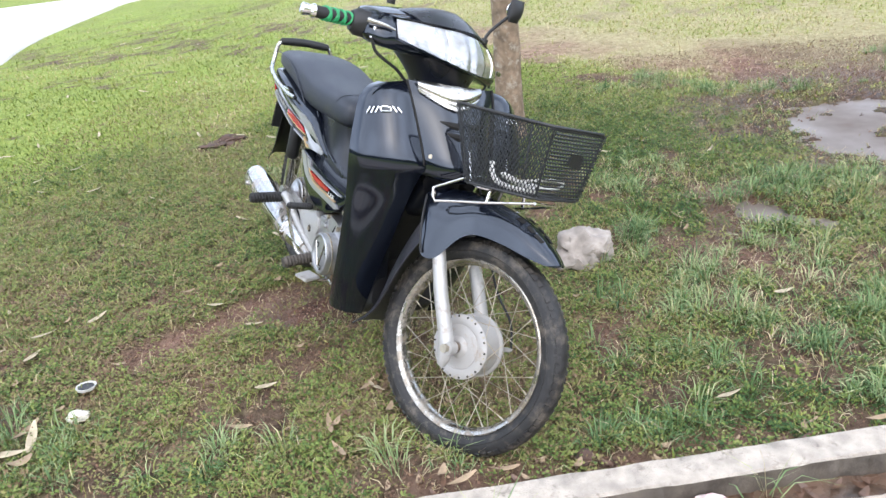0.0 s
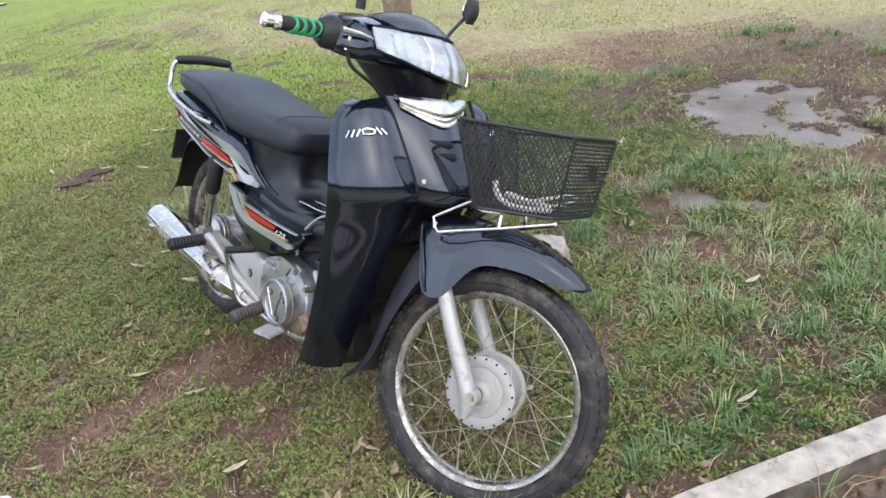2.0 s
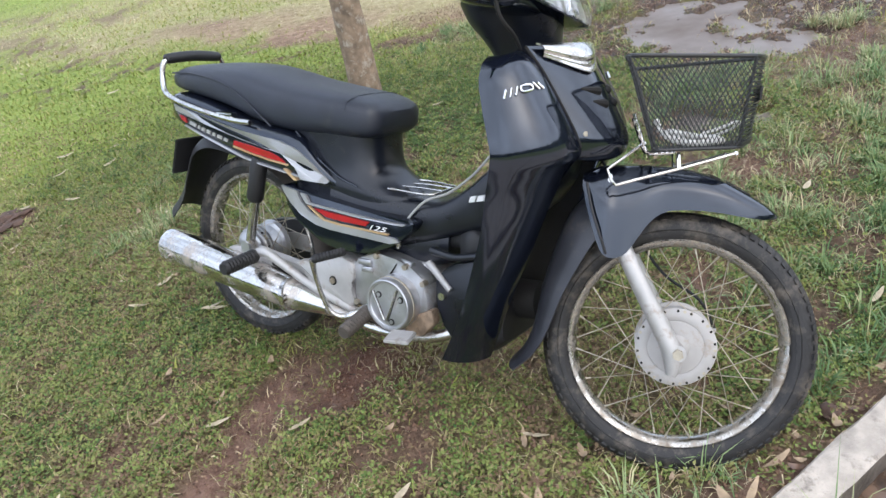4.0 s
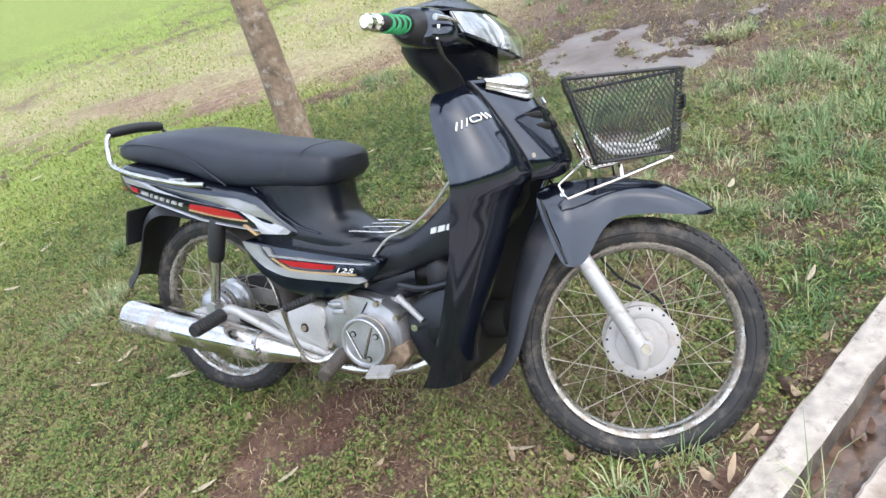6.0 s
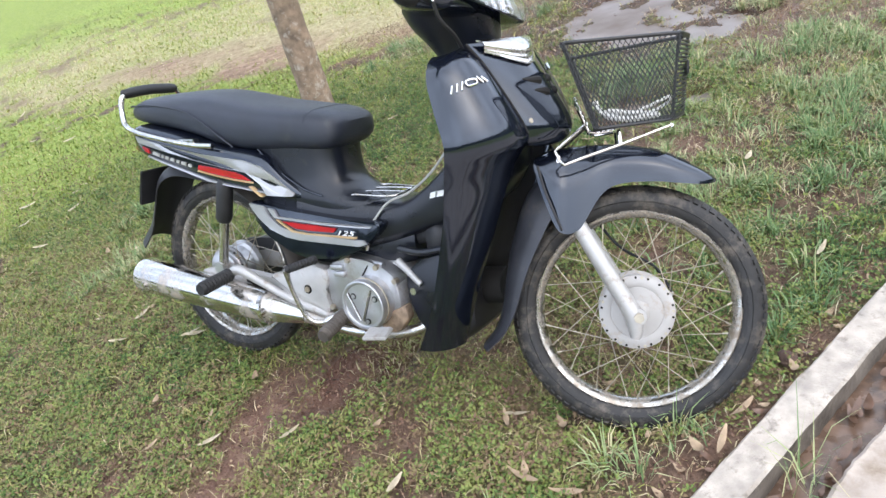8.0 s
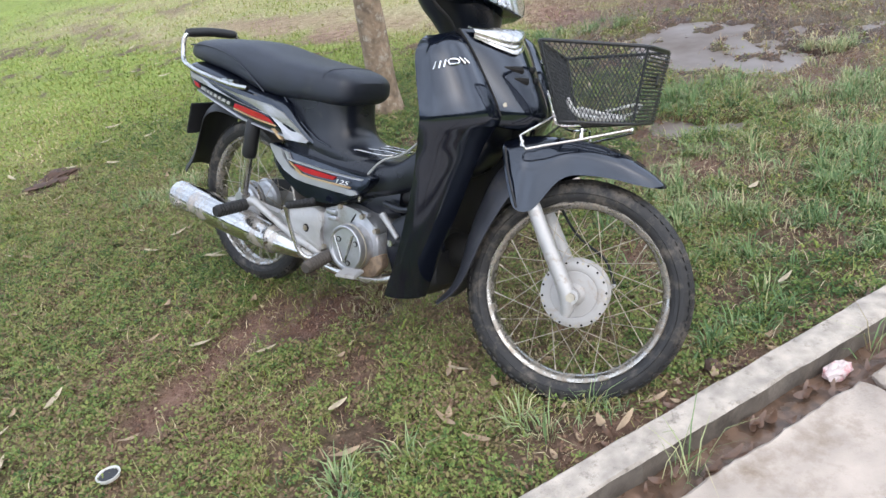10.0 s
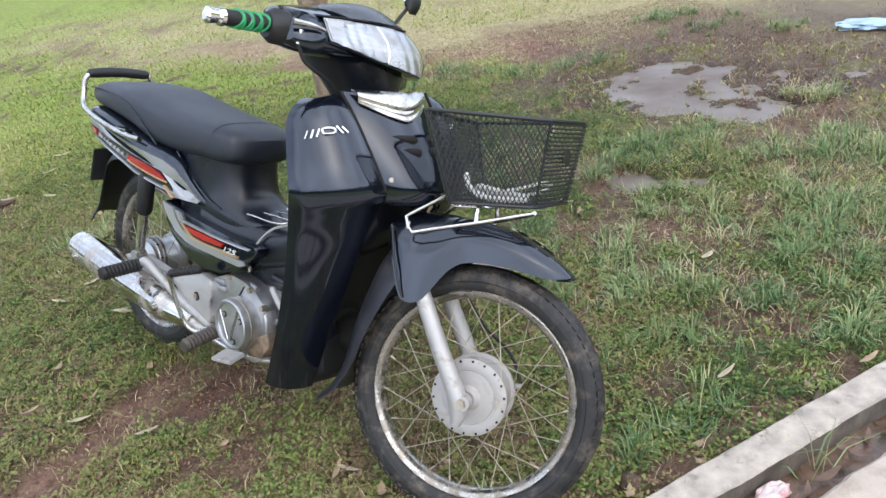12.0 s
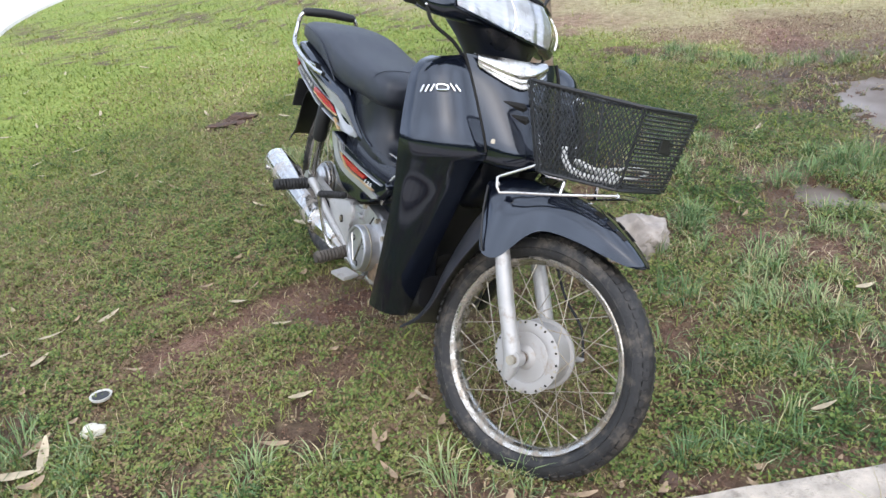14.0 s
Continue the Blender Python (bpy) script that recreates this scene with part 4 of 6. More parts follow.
HUB_F = [(0.0, -0.050), (0.016, -0.054), (0.024, -0.050), (0.028, -0.046), (0.050, -0.0445), (0.056, -0.0440), (0.0575, -0.0425), (0.0600, -0.0440), (0.0780, -0.0420),
         (0.0835, -0.0390), (0.0835, -0.0330), (0.0760, -0.0300), (0.0740, 0.0), (0.0760, 0.030), (0.0835, 0.033), (0.0835, 0.039), (0.078, 0.042), (0.03, 0.046), (0.0, 0.050)]
front_wheel = wheel("front_wheel", front_m, HUB_F, M_HUB, 0.0785, 0.0395, "spoked front wheel with a dusty chrome rim")
HUB_R = [(0.0, -0.066), (0.030, -0.066), (0.036, -0.060), (0.048, -0.058), (0.055, -0.055), (0.055, -0.052), (0.047, -0.051), (0.047, -0.048), (0.064, -0.047), (0.066, -0.043), (0.056, -0.042), (0.056, -0.038), (0.071, -0.037), (0.072, -0.032),
         (0.060, -0.031), (0.060, -0.027), (0.072, -0.025), (0.072, -0.019), (0.060, -0.016), (0.060, 0.018), (0.070, 0.024), (0.074, 0.036), (0.070, 0.042), (0.0, 0.046)]
rear_wheel = wheel("rear_wheel", Matrix.Rotation(radians(3), 4, "Y"), HUB_R, M_ALLOY, 0.0655, 0.040, "spoked rear wheel with a muddy rim")

# front axle and fork, turned with the bars
axle = part("axle", tube([(0.06, -0.098, 0), (0.06, 0.098, 0)], 0.0065, 12), M_SPOKE, bike, "steel front axle", STEER)
part("axle_nut", tube([(0.06, -0.098, 0), (0.06, -0.110, 0)], 0.0115, 6), M_SPOKE, axle, "hexagonal axle nut", smooth=False)
part("spacer", tube([(0.06, -0.072, 0), (0.06, -0.048, 0)], 0.0125, 14), M_RUST, axle, "rusty axle spacer")


def fork_leg(side):
    y = side * 0.084
    leg = tube([(-0.115, y * 0.80, 0.275), (-0.072, y * 0.90, 0.205), (-0.020, y, 0.118), (0.030, y, 0.036), (0.048, y, 0.004), (0.055, y, -0.030), (0.053, y, -0.050)],
               [0.0165, 0.0175, 0.0185, 0.0190, 0.0200, 0.0165, 0.0110], 18, 26)
    boss = tube([(0.06, y - 0.014, 0), (0.06, y + 0.014, 0)], 0.0175, 20)
    return merged(leg, boss)


for side in (-1, 1):
    part("fork_leg", fork_leg(side), M_FORK, bike, "silver painted fork leg", STEER)

hub_arm = part("brake_arm", plate(rounded([(0.030, -0.012), (0.095, -0.004), (0.150, 0.020), (0.150, 0.032), (0.090, 0.012), (0.030, 0.012)], 0.006, 3), 0.060, 0.067, 0.002), M_FORK, bike, "silver front brake arm", STEER)
part("brake_cable", tube([(0.146, 0.064, 0.028), (0.110, 0.078, 0.085), (0.030, 0.104, 0.130), (-0.030, 0.110, 0.200), (-0.080, 0.104, 0.290), (-0.150, 0.090, 0.400)], 0.0034, 8, 30), M_RUBBER_CLEAN, hub_arm, "black brake cable along the fork")

# front mudguard
GUARD = spline([(-0.165, 0.350, 0.084, 0.322), (-0.150, 0.358, 0.094, 0.276), (-0.135, 0.364, 0.102, 0.236), (-0.121, 0.367, 0.107, 0.204), (-0.110, 0.369, 0.109, 0.188), (-0.096, 0.371, 0.106, 0.182), (-0.080, 0.373, 0.104, 0.184),
                (-0.064, 0.374, 0.101, 0.194), (-0.050, 0.375, 0.097, 0.216), (-0.035, 0.375, 0.092, 0.243), (-0.018, 0.375, 0.086, 0.267), (0.004, 0.375, 0.080, 0.283), (0.034, 0.373, 0.076, 0.290), (0.070, 0.368, 0.072, 0.292), (0.110, 0.358, 0.066, 0.291),
                (0.150, 0.341, 0.058, 0.287), (0.195, 0.318, 0.043, 0.284), (0.222, 0.300, 0.026, 0.286), (0.229, 0.294, 0.010, 0.290)], 64)


def guard(u, v):
    """The mudguard's arch; its sides swell out and down over the fork legs."""
    x, zc, w, zb = GUARD[int(round(u * 63))]
    a = (2 * v - 1) * math.pi / 2
    c, s = abs(math.cos(a)), math.sin(a)
    tuck = 0.006 * max(0, abs(s) - 0.9) / 0.1 * min(1, (zc - zb) / 0.15)
    return (x, math.copysign(w * abs(s) ** 0.72, s) - math.copysign(tuck, s), zb + (zc - zb) * c**0.80)


fender = part("front_mudguard", sheet(guard, 64, 49, -0.003), M_PAINT, bike, "glossy black front mudguard with deep sides", STEER)
for side in (-1, 1):
    strip = spline([(-0.156, -0.092, 0.330), (-0.141, -0.101, 0.280), (-0.118, -0.110, 0.225), (-0.103, -0.107, 0.190)], 12)
    bm = tube(strip, 0.0028, 8)
    part("edge_trim", bm if side < 0 else mirrored(bm), M_PLASTIC, fender)
for side in (-1, 1):
    for k in range(3):
        u0 = 0.60 + 0.075 * k
        bm = sheet(lambda u, v: tuple(Vector(guard(u0 + 0.055 * u, 0.5 + side * (0.055 + 0.085 * v))) + Vector((0, 0, 0.0012))), 5, 7, 0.002)
        part("slot", bm, M_HOLE, fender, "black slot in the crown of the mudguard")
FLAP = spline([(-0.140, 0.320, 0.086), (-0.186, 0.262, 0.092), (-0.214, 0.180, 0.089), (-0.232, 0.100, 0.080), (-0.245, 0.000, 0.072), (-0.262, -0.050, 0.074), (-0.290, -0.088, 0.078)], 30)


def flap(u, v):
    x, z, w = FLAP[int(round(u * 29))]
    s = 2 * v - 1
    return (x + 0.085 * (1 - 0.82 * u) * abs(s) ** 3, w * s, z - 0.030 * (1 - u) * abs(s) ** 4)


part("mud_flap", sheet(flap, 30, 17, 0.003), M_FLAP, bike, "dusty black inner mudguard flap", STEER)

# handlebar cowl, headlight, bars


def cowl_ring(y):
    k = abs(y) / 0.270
    x0 = -0.478 + 0.035 * k**2
    x1 = -0.238 - 0.098 * k**1.15
    z0, z1 = 0.655 - 0.016 * k, 0.775 - 0.060 * k**1.25
    shut = max(0.0, (k - 0.86) / 0.14)
    shut = max(0.55, math.sqrt(max(0.0, 1 - shut**2.2)))
    x0, x1 = (x0 + x1) / 2 - (x1 - x0) / 2 * shut, (x0 + x1) / 2 + (x1 - x0) / 2 * shut
    z0, z1 = (z0 + z1) / 2 - (z1 - z0) / 2 * shut, (z0 + z1) / 2 + (z1 - z0) / 2 * shut
    out = []
    for a in np.linspace(0, 2 * math.pi, 28, endpoint=False):
        c, s = math.cos(a), math.sin(a)
        x = (x0 + x1) / 2 + (x1 - x0) / 2 * math.copysign(abs(c) ** 0.75, c)
        z = (z0 + z1) / 2 + (z1 - z0) / 2 * math.copysign(abs(s) ** 0.75, s)
        out.append((x - 0.30 * (z - 0.70), y, z - 0.10 * (x + 0.35)))
    return out


cowl = part("handlebar_cowl", loft([cowl_ring(y) for y in np.linspace(-0.270, 0.270, 37)]), M_PAINT, bike, "glossy black handlebar cowl", STEER)


def visor(u, v):
    y = (2 * u - 1) * 0.150
    k = abs(2 * u - 1)
    x = -0.430 + 0.178 * v - 0.050 * k**2 * v
    z = 0.752 + 0.046 * math.sin(math.pi * min(1, 0.15 + 0.78 * v)) * (1 - 0.75 * k**2) - 0.012 * k
    return (x, y, z - 0.006 * v)


part("visor", sheet(visor, 21, 13, 0.004), M_PAINT_DULL, cowl, "dark raised visor over the headlight")


def lens_at(u, v, out=0.0):
    y = (2 * u - 1) * 0.216
    k = abs(2 * u - 1)
    zt, zb = 0.745 - 0.028 * k**1.6, 0.657 + 0.018 * k**1.3
    xb = -0.186 - 0.092 * k**0.95 - 0.020 * k**3
    z = zt + (zb - zt) * v
    x = xb - 0.58 * (z - zb) + 0.018 * math.sin(math.pi * v) * (1 - k**2)
    return (x + out, y * (1 + out * 0.6), z)


def reflector_at(u, v):
    x, y, z = lens_at(u, v)
    bowl = 0.0
    for c, r in ((0.24, 0.20), (0.50, 0.13), (0.76, 0.20)):
        bowl = max(bowl, 1 - ((u - c) / r) ** 2 - ((v - 0.5) / 0.62) ** 2)
    rib = 0.0022 * math.sin(u * 95) * (0.4 + v) + 0.0012 * math.sin(v * 40)
    return (x - 0.004 - 0.017 * max(0.0, bowl) + rib * 0.6, y * 0.99, z)


def bezel_at(u, v, low):
    x, y, z = lens_at(u, 1.0 if low else 0.0)
    return (x - 0.002 - 0.085 * v, y * (1 - 0.06 * v), z + (-0.004 if low else 0.004) * (1 + v))


headlight = part("headlight", sheet(reflector_at, 70, 21, -0.003), M_REFLECT, cowl, "faceted chrome headlight reflector")
lens = part("lens", sheet(lambda u, v: lens_at(u, v, 0.003), 50, 15, 0.002), M_LENS, headlight, "clear headlight lens")
lens.visible_shadow = False
for low in (True, False):
    part("bezel", sheet(lambda u, v: bezel_at(u, v, low), 40, 6, 0.003), M_PAINT, headlight, "black bezel round the headlight")
for side in (-1, 1):
    part("divider", tube([lens_at(0.5 + side * 0.22, v, 0.004) for v in np.linspace(0.04, 0.96, 8)], 0.0022, 6), M_CHROME, headlight)

neck = []
for x, a, b, z in spline([(-0.352, 0.112, 0.185, 0.690), (-0.345, 0.102, 0.150, 0.660), (-0.328, 0.086, 0.105, 0.625), (-0.310, 0.070, 0.072, 0.580), (-0.300, 0.060, 0.060, 0.530)], 14):
    neck.append([(x + a * math.cos(t), b * math.sin(t), z + 0.10 * a * math.cos(t)) for t in np.linspace(0, 2 * math.pi, 28, endpoint=False)])
part("steering_neck", loft(neck), M_PAINT_DULL, bike, "black steering neck cover", STEER)

for side in (-1, 1):
    bar = part("handlebar", tube([(-0.385, side * 0.20, 0.705), (-0.402, side * 0.28, 0.684), (-0.450, side * 0.388, 0.668)], 0.010, 12, 12), M_CHROME_OLD, bike, "steel handlebar", STEER)
    switch = tube([(-0.388, side * 0.245, 0.684), (-0.400, side * 0.272, 0.682), (-0.406, side * 0.286, 0.681)], [0.034, 0.034, 0.024], 20)
    part("switch_housing", switch, M_PLASTIC, bar, "black switch housing")
    part("grip", tube([(-0.404, side * 0.284, 0.682), (-0.443, side * 0.372, 0.670)], 0.0150, 18), M_RUBBER_CLEAN, bar, "black rubber grip")
    for way in (-1, 1):
        wind = []
        for t in np.linspace(0, 1, 90):
            c = Vector((-0.408, side * 0.292, 0.681)).lerp(Vector((-0.434, side * 0.352, 0.673)), t)
            a = way * t * 2 * math.pi * 3.5 + 0.4
            wind.append(c + Vector((math.cos(a) * 0.0152, 0, math.sin(a) * 0.0152)))
        part("grip_tape", tube(wind, 0.0037 + 0.0004 * way, 6), M_GREEN, bar, "bright green tape wound crosswise round the grip")
    end = tube([(-0.442, side * 0.370, 0.670), (-0.445, side * 0.377, 0.669), (-0.447, side * 0.381, 0.669), (-0.455, side * 0.398, 0.666), (-0.457, side * 0.402, 0.666)], [0.017, 0.017, 0.013, 0.0155, 0.010], 16)
    part("bar_end", end, M_CHROME, bar, "chrome bar end weight")
    if side > 0:
        lever = tube([(-0.340, 0.215, 0.684), (-0.358, 0.262, 0.674), (-0.384, 0.312, 0.660), (-0.412, 0.358, 0.650)], [0.0080, 0.0065, 0.0055, 0.0050], 10, 14)
        part("lever", lever, M_PLASTIC, bar, "black clutch-side lever")
    part("lever_perch", tube([(-0.308, side * 0.228, 0.692), (-0.320, side * 0.254, 0.694), (-0.344, side * 0.292, 0.692)], [0.003, 0.0045, 0.007], 12, 10), M_CHROME_OLD, bar, "alloy lever perch")
    stalk = [(-0.372, side * 0.205, 0.752), (-0.372, side * 0.214, 0.790), (-0.368, side * 0.243, 0.828), (-0.364, side * 0.270, 0.858)]
    mirror = part("mirror", merged(tube(stalk, 0.0048, 10, 16), tube([stalk[0], (-0.372, side * 0.208, 0.772)], 0.011, 12)), M_PLASTIC, bike, "rear-view mirror on a black stalk", STEER)
    shell = [[(-0.352 - 0.006 * t + 0.020 * (1 - (2 * t - 1) ** 2) * math.cos(a) * 0.9, side * (0.284 + 0.034 * (0.72 + 0.28 * t) * math.sin(a)), 0.846 + 0.070 * t + 0.004 * math.sin(a)) for a in np.linspace(0, 2 * math.pi, 20, endpoint=False)]
             for t in np.linspace(0.02, 0.98, 9)]
    part("mirror_shell", loft(shell), M_PLASTIC, mirror, "black plastic mirror shell")
    part("mirror_glass", tube([(-0.368, side * 0.284, 0.882), (-0.371, side * 0.284, 0.882)], [0.024, 0.024], 20), M_MIRROR, mirror, "small mirror glass")
    cable = tube([(-0.348, side * 0.258, 0.660), (-0.340, side * 0.236, 0.628), (-0.318, side * 0.160, 0.600), (-0.300, side * 0.080, 0.545)], 0.0042, 8, 20)
    part("brake_cable", cable, M_PLASTIC, bike, "black control cable", STEER)
    part("cable_ferrule", tube([(-0.344, side * 0.258, 0.684), (-0.348, side * 0.258, 0.656)], 0.0050, 8), M_CHROME, bike, "", STEER)

# leg shields and the front panel
SEAM = [(0.950, -0.130, 0.612), (0.985, -0.124, 0.570), (1.022, -0.114, 0.510), (1.054, -0.104, 0.452), (1.068, -0.099, 0.418)]
SEAM_S = spline(SEAM, 25)
LOW_IN = spline([(1.068, -0.099, 0.418), (1.066, -0.098, 0.402), (1.050, -0.097, 0.384), (1.026, -0.097, 0.350), (1.006, -0.098, 0.296), (0.965, -0.102, 0.180), (0.930, -0.106, 0.080), (0.876, -0.111, -0.084)], 30)
INNER = spline(SEAM + [(1.066, -0.098, 0.402), (1.050, -0.097, 0.384), (1.026, -0.097, 0.346), (1.006, -0.098, 0.296), (0.966, -0.102, 0.180), (0.930, -0.106, 0.080), (0.876, -0.111, -0.090)], 160)
OUTER = spline([(0.926, -0.186, 0.598), (0.918, -0.216, 0.582), (0.922, -0.238, 0.552), (0.938, -0.250, 0.500), (0.956, -0.259, 0.450), (0.965, -0.262, 0.418), (0.963, -0.260, 0.394), (0.956, -0.254, 0.360), (0.946, -0.246, 0.318),
                (0.934, -0.238, 0.256), (0.910, -0.228, 0.172), (0.880, -0.216, 0.080), (0.848, -0.204, 0.000), (0.800, -0.184, -0.094)], 160)


def on_edge(edge, z):
    q = edge[::-1]
    return np.array([np.interp(z, q[:, 2], q[:, 0]), np.interp(z, q[:, 2], q[:, 1]), z])


def leg_shield(u, v):
    """Upper panel, its belly and the lower shield in one sweep."""
    a, b = on_edge(INNER, 0.612 - 0.677 * v - 0.022 * v**4), on_edge(OUTER, 0.598 - 0.676 * v - 0.014 * v**4)
    q = a + (b - a) * u
    k = 4 * u * (1 - u)
    turn = max(0, (u - 0.86) / 0.14) ** 2
    top = max(0, (0.04 - v) / 0.04) ** 2
    belly = math.exp(-((v - 0.22) / 0.17) ** 2)
    swell = 0.015 + 0.017 * belly
    return (q[0] + swell * k - 0.014 * turn - 0.016 * top, q[1] - 0.013 * k + 0.002 * turn, q[2] + 0.004 * k * belly - 0.004 * top)


def side_panel(u, v):
    return leg_shield(u, 0.29 * v)


SURFACE = [(Vector(side_panel(u, v)), u, v) for u in np.linspace(0.2, 1, 81) for v in np.linspace(0.1, 0.8, 81)]


def on_panel(q, lift):
    """The place on the upper panel nearest to q, lifted off it."""
    p, u, v = min(SURFACE, key=lambda k: (k[0] - q).length_squared)
    du = Vector(side_panel(min(1, u + 0.02), v)) - Vector(side_panel(u - 0.02, v))
    dv = Vector(side_panel(u, v + 0.05)) - Vector(side_panel(u, v - 0.05))
    n = du.cross(dv).normalized()
    return p + n * (lift if n.x > 0 else -lift)


B_L, B_R, B_UP = Vector((0.955, -0.217, 0.522)), Vector((1.002, -0.160, 0.541)), Vector((-0.42, -0.05, 0.90)).normalized()
STROKES = [[(-0.04, -1.0), (0.06, 0.9)], [(0.09, -1.0), (0.19, 0.9)], [(0.22, -1.0), (0.32, 0.9)],
           [(0.67, 0.0), (0.63, 0.65), (0.52, 0.95), (0.41, 0.65), (0.37, 0.0), (0.41, -0.65), (0.52, -0.95), (0.63, -0.65), (0.67, 0.0)],
           [(0.72, 0.9), (0.84, -0.9)], [(0.89, 0.9), (1.01, -0.9)]]
for side in (-1, 1):
    flip = (lambda b: b) if side < 0 else mirrored
    shield = part("leg_shield", flip(sheet(leg_shield, 25, 91, -0.003)), M_PAINT, bike, "glossy black leg shield, dusty and scratched low down")
    part("panel_seam", flip(tube([(x - 0.001, y - 0.001, z + 0.001) for x, y, z in SEAM_S], 0.0034, 8)), M_HOLE, shield, "dark gap beside the centre panel")
    for stroke in STROKES:
        pts = [on_panel(B_L.lerp(B_R, q[0]) + B_UP * (0.0078 * q[1]), 0.0025) for q in stroke]
        part("badge_mark", flip(tube(pts, 0.0024, 8, max(4, 5 * len(pts)))), M_CHROME, shield, "bright slanted metal badge mark")


def inner_shield(u, v):
    a = LOW_IN[int(round(v * 29))]
    s = 2 * u - 1
    return (a[0] - 0.012 - 0.055 * (1 - abs(s) ** 4), a[1] * -s * 1.0, a[2])


part("inner_shield", sheet(inner_shield, 15, 30, 0.003), M_PLASTIC, bike, "matte black inner shield behind the front wheel")



def front_panel(u, v):
    i = min(23, int(min(1, v) * 24))
    a = SEAM_S[i] + (SEAM_S[i + 1] - SEAM_S[i]) * (min(1, v) * 24 - i)
    s = 2 * u - 1
    k = 1 - abs(s) ** (1.65 + 0.45 * v)
    under = max(0, v - 0.86) / 0.14
    return (a[0] + (0.052 + 0.012 * v) * k * (1 - 0.10 * under**2) - 0.004 - 0.006 * under**2, a[1] * -s * 0.985, a[2] - 0.012 * k * v)


def front_fold(u, v):
    """The panel's lower edge rolled back under it."""
    p = front_panel(u, 1.0)
    s = abs(2 * u - 1)
    a = v * math.pi / 2
    return (p[0] - 0.050 * (1 - math.cos(a)) * (1 - 0.7 * s), p[1], p[2] - 0.022 * math.sin(a))


front = part("front_panel", sheet(front_panel, 31, 25, -0.003), M_PAINT, bike, "glossy black front centre panel")
part("panel_lip", sheet(front_fold, 31, 8, -0.003), M_PAINT, front)
for v, reach in ((0.42, 0.26), (0.54, 0.20)):
    for side in (-1, 1):
        line = [Vector(front_panel(0.5 + side * (0.05 + reach * t), v + 0.04 * (1 - t))) + Vector((0.0005, 0, 0)) for t in np.linspace(0, 1, 7)]
        part("vent", tube(line, [0.002, 0.0105, 0.0095, 0.0078, 0.0058, 0.0036, 0.001], 8), M_HOLE, front, "dark air slot")
for side in (-1, 1):
    q = Vector(front_panel(0.5 + side * 0.43, 0.86))
    part("screw", tube([q, q + Vector((0.003, side * 0.002, 0.001))], 0.0055, 12), M_SPOKE, front, "panel screw")


def emblem(u, v):
    """A shield hugging the top of the centre panel, stepped towards its lower point."""
    s = 2 * u - 1
    vv = 0.015 + v * (0.275 - 0.165 * abs(s) ** 1.5)
    p = front_panel(0.395 + 0.345 * s * (1 - 0.10 * v), vv)
    step = 0.004 + 0.007 * math.sin(math.pi * min(1, 0.14 + 0.86 * v)) + 0.0020 * math.tanh((0.62 - v) * 40) * (v < 0.9) - 0.003 * math.exp(-((v - 0.84) / 0.03) ** 2)
    return (p[0] + step, p[1] + 0.003 * s, p[2] + step * 0.8)


part("chrome_emblem", sheet(emblem, 25, 31, -0.004), M_CHROME_OLD, front, "chrome shield-shaped trim below the handlebar")
stk = part("sticker", sheet(lambda u, v: tuple(Vector(front_panel(0.60 + 0.09 * u, 0.34 + 0.26 * v)) + Vector((0.0012, 0.0006, 0))), 4, 8, 0.0006), M_WHITE, front, "white sticker with a red mark")
part("sticker_mark", sheet(lambda u, v: tuple(Vector(front_panel(0.61 + 0.07 * u, 0.40 + 0.10 * v)) + Vector((0.0024, 0.0012, 0))), 4, 6, 0.0006), M_RED, stk)

# seat, tail, side covers
seat = part("seat", body([(-0.258, 0.060, 0.478, 0.498), (-0.237, 0.092, 0.466, 0.516), (-0.173, 0.116, 0.455, 0.533), (-0.054, 0.128, 0.438, 0.540), (0.056, 0.131, 0.414, 0.537), (0.133, 0.132, 0.390, 0.526),
                     (0.243, 0.132, 0.378, 0.506), (0.370, 0.124, 0.378, 0.491), (0.459, 0.114, 0.376, 0.481), (0.500, 0.104, 0.380, 0.472), (0.522, 0.090, 0.392, 0.462), (0.536, 0.060, 0.412, 0.448)], 3.4, 36, 44), M_SEAT, bike, "black vinyl dual seat")
for side in (-1, 1):
    seam = spline([(-0.215, 0.111, 0.512), (-0.134, 0.123, 0.516), (-0.041, 0.129, 0.508), (0.037, 0.1315, 0.492), (0.104, 0.1335, 0.462), (0.151, 0.1345, 0.432), (0.205, 0.132, 0.395)], 26)
    part("piping", tube([(a, side * b, c) for a, b, c in seam], 0.0024, 6), M_SEAT, seat, "raised seat piping")
seam = [s for s in section(0.448, 0.1155, 0.377, 0.4835, 3.4, 36)]
part("seat_seam", tube(seam[1:18], 0.0007, 6), M_SEAT, seat, "stitched cross seam")

TAIL = [(-0.262, 0.085, 0.405, 0.440), (-0.235, 0.108, 0.385, 0.452), (-0.190, 0.126, 0.366, 0.460), (-0.080, 0.138, 0.335, 0.450), (0.010, 0.142, 0.308, 0.432), (0.160, 0.143, 0.280, 0.400), (0.250, 0.137, 0.266, 0.385), (0.302, 0.130, 0.259, 0.368), (0.350, 0.119, 0.254, 0.318), (0.398, 0.100, 0.250, 0.270)]
TAIL_W = spline(TAIL, 60)


def tail_side(x, z):
    return -float(np.interp(x, TAIL_W[:, 0], TAIL_W[:, 1])) - 0.0015


